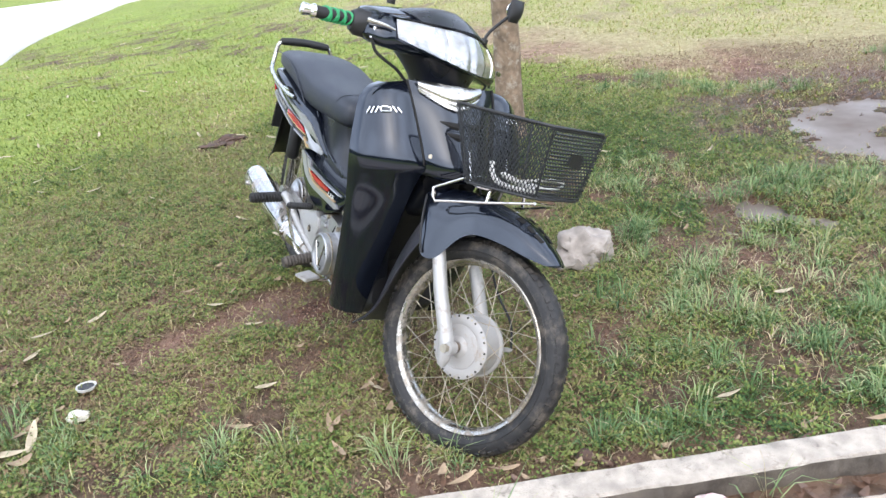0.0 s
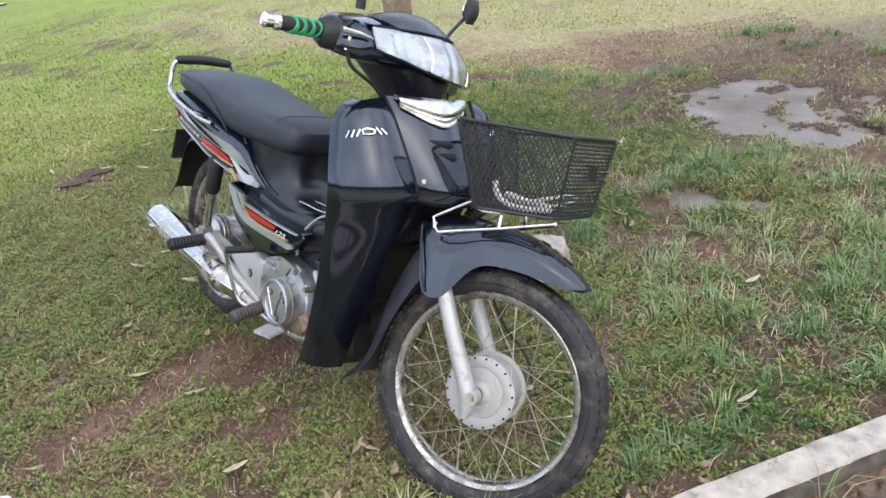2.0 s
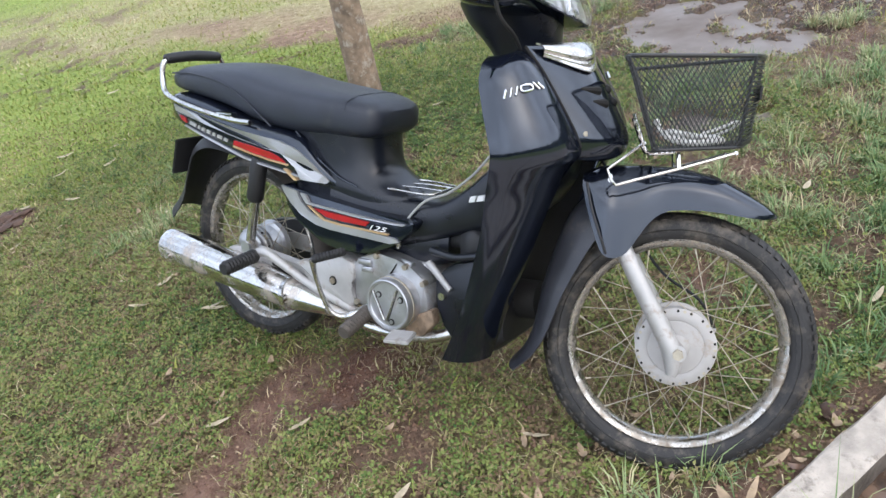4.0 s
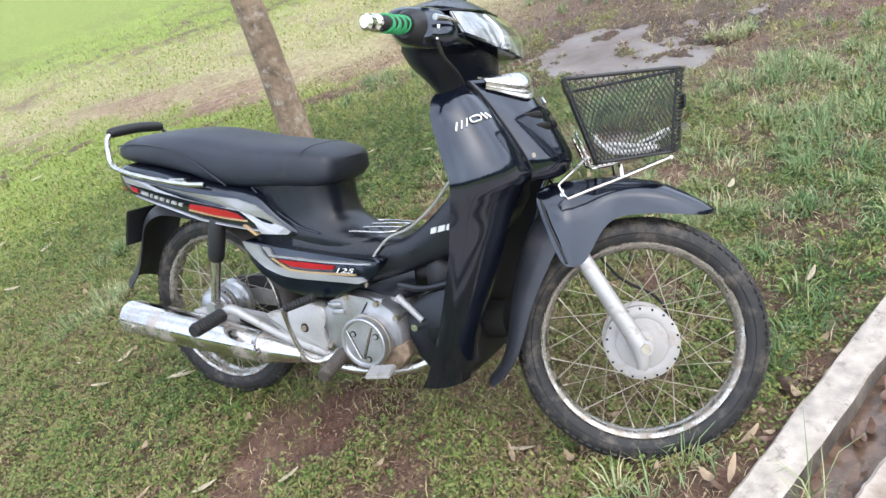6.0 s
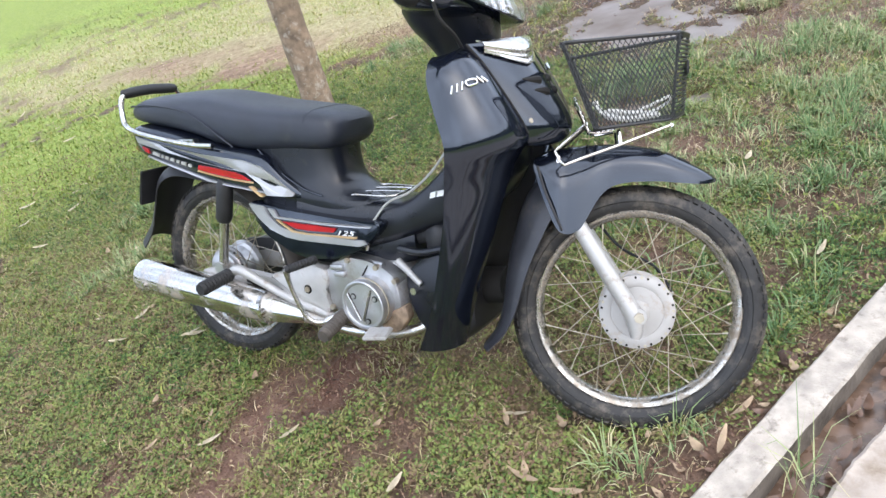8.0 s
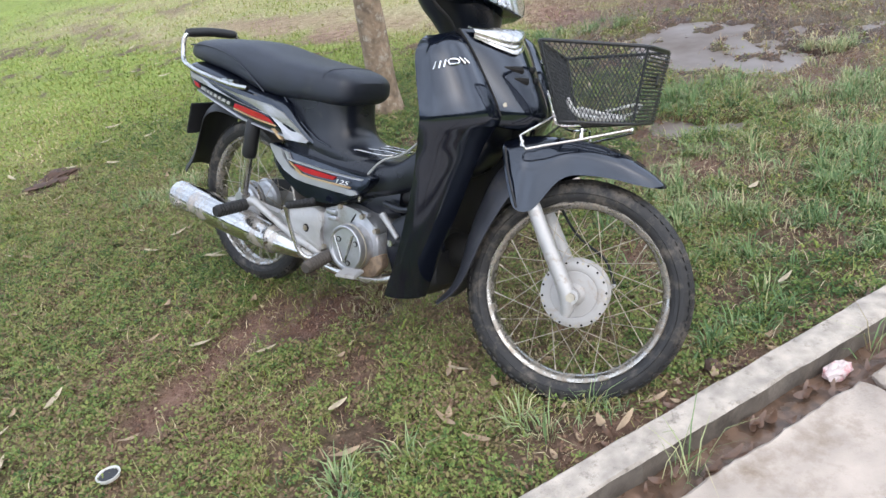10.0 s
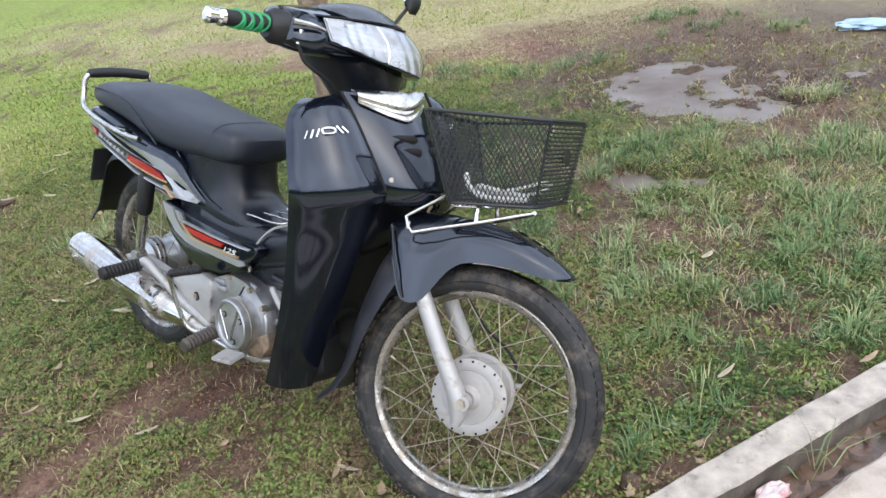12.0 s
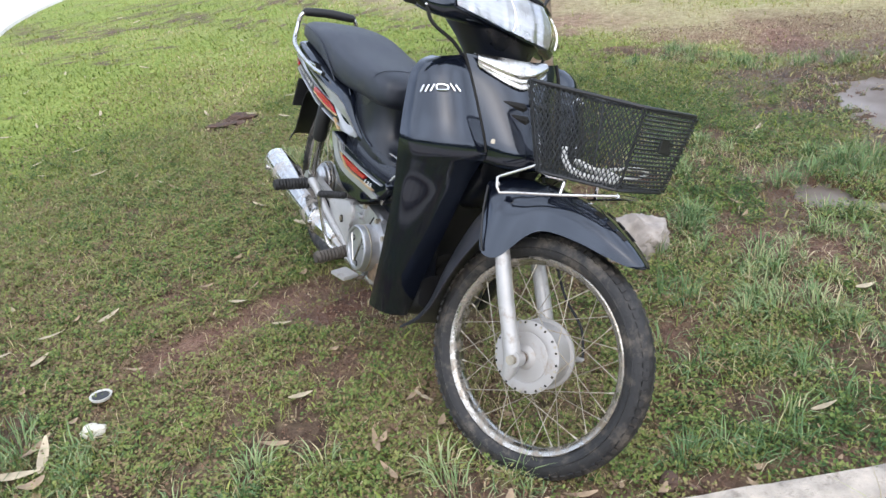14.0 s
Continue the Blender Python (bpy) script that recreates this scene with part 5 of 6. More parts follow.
tail = part("tail_cowl", body(TAIL, 6.0, 40, 40), M_PAINT, bike, "glossy black tail cowl with silver and red stripes")
SILVER_1 = [(-0.205, 0.426), (-0.050, 0.401), (0.085, 0.379), (0.245, 0.361), (0.298, 0.343), (0.340, 0.310), (0.384, 0.267), (0.376, 0.260), (0.304, 0.265), (0.290, 0.294), (0.246, 0.328), (0.079, 0.356), (-0.050, 0.381), (-0.195, 0.408)]
RED_1 = [(0.074, 0.347), (0.122, 0.342), (0.202, 0.330), (0.236, 0.319), (0.258, 0.305), (0.202, 0.312), (0.122, 0.325), (0.068, 0.335)]
GOLD_1 = [(0.068, 0.333), (0.122, 0.323), (0.202, 0.310), (0.266, 0.302), (0.266, 0.298), (0.202, 0.306), (0.122, 0.319), (0.066, 0.329)]
RED_1B = [(-0.173, 0.397), (-0.143, 0.391), (-0.138, 0.377), (-0.163, 0.384)]
SILVER_1B = [(-0.148, 0.371), (-0.008, 0.338), (0.112, 0.306), (0.247, 0.284), (0.302, 0.275), (0.302, 0.271), (0.247, 0.280), (0.102, 0.302), (-0.018, 0.334), (-0.153, 0.368)]
HOOK = [(0.250, 0.290), (0.262, 0.290), (0.294, 0.262), (0.284, 0.261)]


def decal(poly, on, lift, material, parent, label, flip):
    """A thin plate that follows the side of a body."""
    pts = []
    for p, q in zip(poly, poly[1:] + poly[:1]):
        k = max(1, int(math.dist(p, q) / 0.02))
        pts += [(p[0] + (q[0] - p[0]) * i / k, p[1] + (q[1] - p[1]) * i / k) for i in range(k)]
    bm = plate(pts, lambda x, z: on(x, z) - lift, lambda x, z: on(x, z) + 0.010)
    return part("stripe", flip(bm), material, parent, label, smooth=False)


def bars_of_print(x0, z0, x1, z1, h, widths, on, lift, parent, flip, material=None):
    """Small slanted bars that stand for print."""
    bm = bmesh.new()
    total = sum(w + 0.35 * widths[0] for w in widths)
    s = 0.0
    for w in widths:
        a, b = s / total, (s + w) / total
        pa, pb = (x0 + (x1 - x0) * a, z0 + (z1 - z0) * a), (x0 + (x1 - x0) * b, z0 + (z1 - z0) * b)
        plate([pa, pb, (pb[0] + 0.25 * h, pb[1] + h), (pa[0] + 0.25 * h, pa[1] + h)], lambda x, z: on(x, z) - lift, lambda x, z: on(x, z) + 0.004, bm=bm)
        s += w + 0.35 * widths[0]
    return part("print", flip(bm), material or M_WHITE, parent, "pale printed marks", smooth=False)


SIDE_Y = 0.128


def side_on(x, z):
    return -SIDE_Y + 0.06 * max(0, 0.30 - x) + 0.10 * max(0, x - 0.60) - 0.004


SIDE_POLY = [(0.222, 0.246), (0.354, 0.229), (0.538, 0.210), (0.668, 0.205), (0.655, 0.180), (0.600, 0.134), (0.520, 0.103), (0.430, 0.096), (0.368, 0.106), (0.277, 0.152), (0.230, 0.205)]
SILVER_2 = [(0.226, 0.240), (0.285, 0.233), (0.300, 0.208), (0.335, 0.180), (0.390, 0.166), (0.610, 0.158), (0.622, 0.150), (0.598, 0.142), (0.400, 0.146), (0.350, 0.152), (0.300, 0.170), (0.262, 0.196), (0.236, 0.222)]
SILVER_2B = [(0.298, 0.229), (0.318, 0.226), (0.330, 0.207), (0.480, 0.199), (0.640, 0.196), (0.634, 0.191), (0.480, 0.193), (0.318, 0.203)]
RED_2 = [(0.346, 0.195), (0.480, 0.189), (0.530, 0.186), (0.520, 0.175), (0.440, 0.175), (0.392, 0.178)]
GOLD_2 = [(0.330, 0.198), (0.380, 0.171), (0.430, 0.167), (0.590, 0.166), (0.590, 0.162), (0.425, 0.163), (0.376, 0.167), (0.322, 0.199)]
for side in (-1, 1):
    flip = (lambda b: b) if side < 0 else mirrored
    decal(SILVER_1, tail_side, 0.0020, M_SILVER, tail, "silver stripe", flip)
    decal(SILVER_1B, tail_side, 0.0018, M_SILVER, tail, "silver stripe", flip)
    decal(RED_1, tail_side, 0.0024, M_RED, tail, "red stripe", flip)
    decal(RED_1B, tail_side, 0.0024, M_RED, tail, "red stripe", flip)
    decal(GOLD_1, tail_side, 0.0022, M_GOLD, tail, "orange line", flip)
    decal(HOOK, tail_side, 0.0022, M_GOLD, tail, "orange line", flip)
    bars_of_print(-0.122, 0.375, 0.052, 0.338, 0.008, [0.022, 0.006, 0.010, 0.012, 0.008, 0.014, 0.010], tail_side, 0.0026, tail, flip, M_CORD)
    bm = plate(rounded(SIDE_POLY, 0.02, 4), lambda x, z: side_on(x, z) + 0.0035, -0.05, 0.008)
    cover = part("side_cover", flip(bm), M_PAINT, bike, "black side cover with silver and red stripes")
    decal(SILVER_2, side_on, 0.0, M_SILVER, cover, "silver stripe", flip)
    decal(SILVER_2B, side_on, 0.0, M_SILVER, cover, "silver stripe", flip)
    decal(RED_2, side_on, 0.0006, M_RED, cover, "red stripe", flip)
    decal(GOLD_2, side_on, 0.0003, M_GOLD, cover, "orange line", flip)
    text = bpy.data.curves.new("number", "FONT")
    text.body, text.size, text.extrude, text.shear = "125", 0.029, 0.0006, 0.35
    tmp = new("tmp", text)
    tm = bpy.data.meshes.new_from_object(tmp.evaluated_get(bpy.context.evaluated_depsgraph_get()))
    bpy.data.objects.remove(tmp)
    tm.materials.append(M_WHITE)
    num = new("number_print", tm)
    num.parent = cover
    num.matrix_basis = pose(0.528, -0.1352, 0.1700, 90, 0, 0) if side < 0 else pose(0.615, 0.1337, 0.1710, 90, 0, 180)
    num.scale = (1.35, 0.62, 1.0)
    tagged(num, "white printed number 125")



def seat_base(z, front, w):
    """A level outline of the cover below the seat: square at the back, rounded at the front."""
    out = []
    for a in np.linspace(0, 2 * math.pi, 40, endpoint=False):
        c, q = math.cos(a), math.sin(a)
        half = (front - 0.20) / 2
        out.append((0.20 + half + half * math.copysign(abs(c) ** 0.66, c), w * math.copysign(abs(q) ** 0.66, q), z))
    return out


BASE = spline([(0.0, 0.190, 0.660, 0.096), (0.0, 0.240, 0.640, 0.099), (0.0, 0.254, 0.596, 0.100), (0.0, 0.272, 0.548, 0.099), (0.0, 0.300, 0.516, 0.097), (0.0, 0.345, 0.505, 0.097), (0.0, 0.402, 0.506, 0.098)], 26)
mid = part("under_seat_cover", loft([seat_base(z, f, w) for _, z, f, w in BASE]), M_PAINT_DULL, bike, "black plastic cover below the seat flaring into the step-through")
for side in (-1, 1):
    part("edge_seam", tube([(0.272, side * 0.108, 0.386), (0.330, side * 0.104, 0.330), (0.410, side * 0.102, 0.280), (0.470, side * 0.100, 0.262)], 0.0022, 6, 16), M_PAINT, mid)
tunnel = part("tunnel_cover", body([(0.380, 0.104, 0.170, 0.262), (0.470, 0.104, 0.120, 0.250), (0.560, 0.098, 0.112, 0.250), (0.630, 0.090, 0.128, 0.248), (0.700, 0.082, 0.152, 0.250), (0.760, 0.077, 0.172, 0.286), (0.830, 0.072, 0.195, 0.350), (0.900, 0.068, 0.225, 0.425), (0.960, 0.066, 0.262, 0.500), (1.000, 0.060, 0.320, 0.555)], 4.2, 32, 36), M_PAINT_DULL, bike, "black step-through frame cover")


def tunnel_side(x, z):
    return -0.0815 if x < 0.75 else -0.0815 + 0.08 * (x - 0.75)


for side in (-1, 1):
    flip = (lambda b: b) if side < 0 else mirrored
    bars_of_print(0.790, 0.263, 0.850, 0.276, 0.014, [0.010, 0.012, 0.009], tunnel_side, 0.003, tunnel, flip)
rack = [(0.545, -0.070, 0.261), (0.560, -0.072, 0.263), (0.668, -0.060, 0.261), (0.690, -0.010, 0.269), (0.672, 0.045, 0.261), (0.560, 0.052, 0.263), (0.545, 0.0, 0.263), (0.545, -0.070, 0.261)]
step_rack = part("tunnel_rack", tube(rack, 0.0030, 8, 48), M_CHROME_OLD, bike, "small chrome rack on the step-through")
for y in (-0.03, 0.012):
    part("rack_bar", tube([(0.550, y, 0.263), (0.615, y, 0.266), (0.682, y, 0.266)], 0.0024, 8), M_CHROME_OLD, step_rack)
cord = part("cord", tube([(0.597, -0.094, 0.140), (0.610, -0.103, 0.170), (0.628, -0.101, 0.202), (0.668, -0.084, 0.249), (0.720, -0.062, 0.272), (0.783, -0.052, 0.322), (0.850, -0.050, 0.396), (0.900, -0.040, 0.440)], 0.0032, 8, 50), M_CORD, bike, "grey cord hooked over the frame cover")
part("cord_hook", tube([(0.597, -0.094, 0.150), (0.596, -0.095, 0.132), (0.592, -0.095, 0.122)], [0.0045, 0.0065, 0.004], 10), M_CHROME_OLD, cord, "metal hook")

rail = [(0.150, -0.152, 0.402), (0.080, -0.156, 0.405), (-0.060, -0.156, 0.424), (-0.180, -0.144, 0.444), (-0.236, -0.128, 0.460), (-0.258, -0.116, 0.492), (-0.262, -0.108, 0.530), (-0.262, -0.096, 0.545), (-0.262, 0.0, 0.550)]
rail += [(x, -y, z) for x, y, z in rail[-2::-1]]
grab = part("grab_rail", tube(rail, 0.0080, 12, 90), M_CHROME_OLD, bike, "chrome grab rail round the tail")
part("rail_pad", tube([(-0.258, -0.100, 0.547), (-0.262, -0.092, 0.549), (-0.266, 0, 0.554), (-0.262, 0.092, 0.549), (-0.258, 0.100, 0.547)], [0.008, 0.014, 0.0155, 0.014, 0.008], 14, 24), M_PLASTIC, grab, "black rubber pad on the grab rail")
for side in (-1, 1):
    part("rail_bracket", box(0.02, 0.085, side * 0.148 - 0.012, side * 0.148 + 0.012, 0.408, 0.422, 0.003), M_CHROME, grab)
part("tail_light", body([(-0.300, 0.050, 0.372, 0.420), (-0.280, 0.075, 0.362, 0.432), (-0.235, 0.090, 0.362, 0.440)], 3.5, 24, 10), M_RED_GLASS, bike, "red tail light")

RG = spline([(0.020, 0.325, 0.070), (-0.150, 0.335, 0.074), (-0.235, 0.300, 0.074), (-0.285, 0.220, 0.072), (-0.330, 0.140, 0.070), (-0.392, 0.075, 0.072)], 30)


def rear_guard(u, v):
    x, z, w = RG[int(round(u * 29))]
    s = 2 * v - 1
    return (x + 0.050 * abs(s) ** 3 * u, w * s, z - 0.045 * abs(s) ** 3 * (1 - 0.5 * u))


def inner_guard(u, v):
    """Follows the front of the rear tyre at a small distance."""
    a = radians(-18 + 98 * u)
    s = 2 * v - 1
    r = 0.300 - 0.022 * abs(s) ** 3
    return (r * math.cos(a), 0.062 * s, r * math.sin(a))


part("inner_mudguard", sheet(inner_guard, 20, 13, 0.003), M_DUSTY, bike, "dusty grey inner rear mudguard")
part("rear_mudguard", sheet(rear_guard, 30, 15, 0.003), M_PLASTIC, bike, "black rear mudguard")
part("number_plate", box(-0.004, 0.004, -0.095, 0.095, -0.058, 0.058, 0.003), M_PLATE, bike, "dark number plate seen edge-on", pose(-0.285, 0.008, 0.256, 0, 18, 0))

# running gear
for side in (-1, 1):
    shock = part("shock_absorber", tube([(0.148, side * 0.128, 0.300), (0.075, side * 0.118, 0.052)], 0.0135, 14), M_CHROME_OLD, bike, "rear shock absorber")
    part("shock_cover", tube([(0.150, side * 0.128, 0.306), (0.146, side * 0.128, 0.292), (0.116, side * 0.124, 0.192), (0.113, side * 0.124, 0.182)], [0.018, 0.0235, 0.0235, 0.019], 18), M_PLASTIC, shock, "black shock cover")
    part("shock_eye", tube([(0.070, side * 0.135, 0.040), (0.070, side * 0.100, 0.040)], 0.018, 16), M_ALLOY, shock)
    arm = rounded([(-0.045, 0.016), (0.055, 0.034), (0.180, 0.022), (0.430, -0.004), (0.445, -0.040), (0.200, -0.022), (-0.040, -0.018)], 0.014, 4)
    bm = plate(arm, -0.104, -0.076, 0.005)
    part("swing_arm", bm if side < 0 else mirrored(bm), M_FORK, bike, "silver swing arm")
    part("axle_end", tube([(0, side * 0.100, 0), (0, side * 0.122, 0)], 0.0135, 6), M_CHROME_OLD, bike, "rear axle nut", smooth=False)
    panel = rounded([(0.262, 0.034), (0.315, 0.046), (0.432, 0.078), (0.470, 0.066), (0.474, 0.030), (0.459, 0.005), (0.474, -0.042), (0.462, -0.060), (0.408, -0.064), (0.318, -0.012)], 0.010, 4)
    bm = plate(panel, -0.128, -0.095, 0.006)
    fp = part("pivot_plate", bm if side < 0 else mirrored(bm), M_FORK, bike, "silver pivot cover plate")
    part("bolt_seat", tube([(0.401, side * 0.120, 0.007), (0.401, side * 0.1295, 0.007)], 0.0125, 16), M_HOLE, fp)
    part("bolt", tube([(0.401, side * 0.122, 0.007), (0.401, side * 0.1335, 0.007)], 0.0085, 6), M_SPOKE, fp, smooth=False)
    part("lower_rail", tube([(0.150, side * 0.098, 0.004), (0.260, side * 0.100, -0.022), (0.440, side * 0.096, -0.068)], [0.012, 0.015, 0.012], 10, 14), M_HOLE, bike, "black lower frame rail")
    stay = tube([(0.120, side * 0.140, 0.030), (0.160, side * 0.142, 0.046), (0.230, side * 0.138, 0.018), (0.330, side * 0.130, -0.025), (0.470, side * 0.120, -0.066)], [0.013, 0.015, 0.012, 0.011, 0.012], 14, 24)
    hold = part("peg_stay", stay, M_FORK, bike, "silver passenger peg stay")
    ribs_r = [0.013] + [0.0205 if k % 2 else 0.0180 for k in range(21)] + [0.0165]
    ribs_p = [(0.130, side * (0.146 + 0.118 * k / 22), 0.032 - 0.010 * k / 22) for k in range(23)]
    part("peg", tube(ribs_p, ribs_r, 16), M_RUBBER_CLEAN, hold, "ribbed black passenger foot peg")
    ribs_p = [(0.538 + 0.010 * k / 22, side * (0.142 + 0.114 * k / 22), -0.040 - 0.020 * k / 22) for k in range(23)]
    fpeg = part("foot_bar", tube([(0.540, side * 0.04, -0.090), (0.540, side * 0.110, -0.078), (0.538, side * 0.148, -0.042)], 0.010, 10, 10), M_RUST, bike, "foot peg bar")
    part("peg", tube(ribs_p, [r - 0.002 if k % 2 else r - 0.001 for k, r in enumerate(ribs_r)], 16), M_DUSTY, fpeg, "dusty ribbed black rider foot peg")

muffler = part("exhaust_muffler", tube([(-0.290, -0.124, -0.016), (-0.286, -0.124, -0.016), (-0.275, -0.124, -0.017), (-0.100, -0.127, -0.030), (0.100, -0.131, -0.046), (0.230, -0.133, -0.057), (0.252, -0.133, -0.059), (0.262, -0.133, -0.060), (0.290, -0.133, -0.062), (0.385, -0.128, -0.072)],
                                     [0.040, 0.0520, 0.0545, 0.0545, 0.0515, 0.0455, 0.0445, 0.0405, 0.0385, 0.0220], 28), M_MUFFLER, bike, "chrome exhaust muffler")
part("outlet", tube([(-0.297, -0.124, -0.014), (-0.280, -0.124, -0.016)], 0.012, 16), M_RUST, muffler, "sooty outlet pipe")
for x, z in ((-0.232, -0.022), (0.262, -0.052)):
    part("clamp_screw", tube([(x, -0.166, z - 0.006), (x, -0.187, z - 0.006)], [0.012, 0.0085], 12), M_CHROME_OLD, muffler)
part("clamp", lathe([(0.0430, -0.008), (0.0480, -0.006), (0.0480, 0.006), (0.0430, 0.008)], 32), M_CHROME_OLD, muffler, "muffler clamp band", at(0.250, -0.133, -0.059) @ Matrix.Rotation(radians(90), 4, "Z") @ Matrix.Rotation(radians(-4.6), 4, "X"))
part("exhaust_pipe", tube([(0.370, -0.128, -0.072), (0.440, -0.122, -0.084), (0.540, -0.112, -0.102), (0.680, -0.100, -0.092), (0.740, -0.085, -0.074), (0.790, -0.05, -0.045), (0.820, -0.02, 0.0)], [0.020, 0.0165, 0.0150, 0.0150, 0.0150, 0.0150, 0.015], 18, 30), M_CHROME_OLD, bike, "chrome exhaust pipe")

crank = part("engine", body([(0.430, 0.070, -0.060, 0.050), (0.470, 0.092, -0.082, 0.085), (0.560, 0.100, -0.090, 0.105), (0.650, 0.094, -0.088, 0.102), (0.685, 0.074, -0.074, 0.084), (0.708, 0.050, -0.052, 0.060), (0.716, 0.030, -0.034, 0.044)], 3.4, 32, 24), M_ALLOY, bike, "cast aluminium engine")
EC = at(0.612, 0, -0.003)
part("clutch_cover", lathe([(0.0, -0.118), (0.086, -0.118), (0.091, -0.112), (0.093, -0.09), (0.093, -0.04)], 48), M_ALLOY, crank, "round clutch cover", EC)
cap = part("cover_cap", lathe([(0.0, -0.160), (0.056, -0.160), (0.0575, -0.1615), (0.0580, -0.166), (0.0625, -0.167), (0.0655, -0.165), (0.067, -0.160), (0.068, -0.112)], 48), M_ALLOY, crank, "round engine cap with a raised rim", EC)
for x, z in ((-0.029, 0.021), (0.038, 0.020), (0.010, -0.043)):
    part("screw_well", tube([(x, -0.158, z), (x, -0.1622, z)], 0.0082, 14), M_HOLE, cap)
    part("cap_screw", tube([(x, -0.158, z), (x, -0.1640, z)], 0.0055, 12), M_ALLOY, cap)
for x0, z0, x1, z1 in ((-0.049, 0.028, -0.014, -0.043), (0.026, 0.043, -0.006, -0.044)):
    part("cap_ridge", tube([(x0, -0.1605, z0), (x1, -0.1605, z1)], 0.0026, 8), M_CHROME_OLD, cap)
    # near-black line standing in for the shadow beside the ridge
    part("ridge_painted_shadow", tube([(x0 + 0.0042, -0.1597, z0), (x1 + 0.0042, -0.1597, z1)], 0.0013, 6), M_HOLE, cap)
part("cap_groove", lathe([(0.0672, -0.1480), (0.0692, -0.1470), (0.0692, -0.1440), (0.0672, -0.1430)], 48), M_SPOKE, cap)
case = part("upper_case", plate(rounded([(0.466, -0.046), (0.464, 0.052), (0.478, 0.082), (0.548, 0.106), (0.602, 0.102), (0.652, 0.088), (0.694, 0.058), (0.680, 0.000), (0.560, -0.066)], 0.014, 4), -0.119, -0.040, 0.012), M_ALLOY, crank, "upper engine case half")
part("case_seam", tube([(0.609, -0.1155, 0.094), (0.604, -0.1195, 0.084), (0.578, -0.1200, 0.050), (0.560, -0.1200, 0.045)], 0.0022, 6, 12), M_HOLE, case)
for x, z, w in ((0.508, 0.078, 0.022), (0.516, 0.060, 0.019)):
    part("case_lump", plate(rounded([(x - w, z - 0.009), (x - w, z + 0.006), (x + w, z + 0.010), (x + w, z - 0.007)], 0.006, 3), -0.128, -0.112, 0.003), M_ALLOY, case, "cast oil filler boss")
for x, z in ((0.546, 0.100), (0.636, 0.088), (0.690, 0.056), (0.478, -0.036)):
    part("case_bolt", tube([(x, -0.110, z), (x, -0.128, z)], 0.0078, 6), M_SPOKE, case, smooth=False)
part("case_lug", tube([(0.606, -0.100, 0.094), (0.650, -0.108, 0.092)], [0.007, 0.008], 10), M_ALLOY, case)
part("mud_guard_plate", plate(rounded([(0.640, -0.046), (0.662, -0.032), (0.716, -0.004), (0.724, -0.040), (0.690, -0.080), (0.632, -0.090)], 0.008, 3), -0.126, -0.096, 0.005), M_CAKED, crank, "mud-caked lower engine bracket")
part("left_cover", lathe([(0.0, 0.125), (0.070, 0.122), (0.080, 0.112), (0.084, 0.04)], 40), M_ALLOY, crank, "round left engine cover", EC)
fins = [(0.740, 0.040)]
for k in range(8):
    x = 0.752 + 0.016 * k
    fins += [(x, 0.040), (x + 0.002, 0.060), (x + 0.006, 0.060), (x + 0.008, 0.040)]
fins += [(0.885, 0.048), (0.950, 0.046), (0.955, 0.0)]
part("cylinder", tube([(x, -0.005, 0.010 + 0.12 * (x - 0.74)) for x, r in fins], [max(r, 0.001) for x, r in fins], 24), M_HOLE, crank, "finned cylinder, near black")
part("frame_bolt", tube([(0.732, -0.092, 0.028), (0.732, -0.108, 0.028)], 0.0095, 12), M_CHROME_OLD, bike, "bright frame bolt")
part("engine_brace", tube([(0.680, -0.085, 0.098), (0.722, -0.096, 0.072), (0.752, -0.098, 0.046)], [0.010, 0.009, 0.008], 10), M_FORK, bike, "silver engine bracket")
hanger = part("engine_hanger", plate(rounded([(0.706, 0.066), (0.750, 0.108), (0.880, 0.150), (0.900, 0.000), (0.850, -0.100), (0.790, -0.098), (0.738, -0.062), (0.712, 0.000)], 0.012, 3), -0.096, -0.060, 0.004), M_PAINT_DULL, bike, "black engine hanger plate beside the cylinder")
part("hanger_arm", tube([(0.690, -0.088, 0.132), (0.760, -0.092, 0.128), (0.850, -0.094, 0.150)], [0.010, 0.009, 0.009], 10, 14), M_PAINT_DULL, hanger)
part("intake_pipe", tube([(0.720, -0.030, 0.150), (0.775, -0.050, 0.160), (0.820, -0.050, 0.130)], 0.020, 14, 14), M_RUBBER_CLEAN, hanger, "black rubber intake pipe")
part("carburettor", body([(0.760, 0.034, 0.110, 0.190), (0.790, 0.044, 0.100, 0.200), (0.820, 0.034, 0.112, 0.188)], 3.0, 20, 8), M_PLASTIC, hanger, "small dirty black carburettor body", at(0, -0.035, 0))
part("kick_starter", tube([(0.505, -0.10, -0.052), (0.500, -0.150, -0.055), (0.470, -0.166, -0.066), (0.442, -0.180, -0.056), (0.424, -0.194, -0.010), (0.416, -0.208, 0.050), (0.418, -0.218, 0.092)], [0.013, 0.013, 0.0085, 0.0065, 0.0060, 0.0062, 0.0090], 12, 32), M_CHROME_OLD, bike, "bent kick starter arm")
part("kick_pedal", tube([(0.418 + 0.055 * k / 20, -0.220 + 0.064 * k / 20, 0.092 + 0.016 * k / 20) for k in range(21)], [0.008] + [0.0120 if k % 2 else 0.0102 for k in range(19)] + [0.008], 14), M_RUBBER_CLEAN, bike, "ribbed black kick starter pedal")
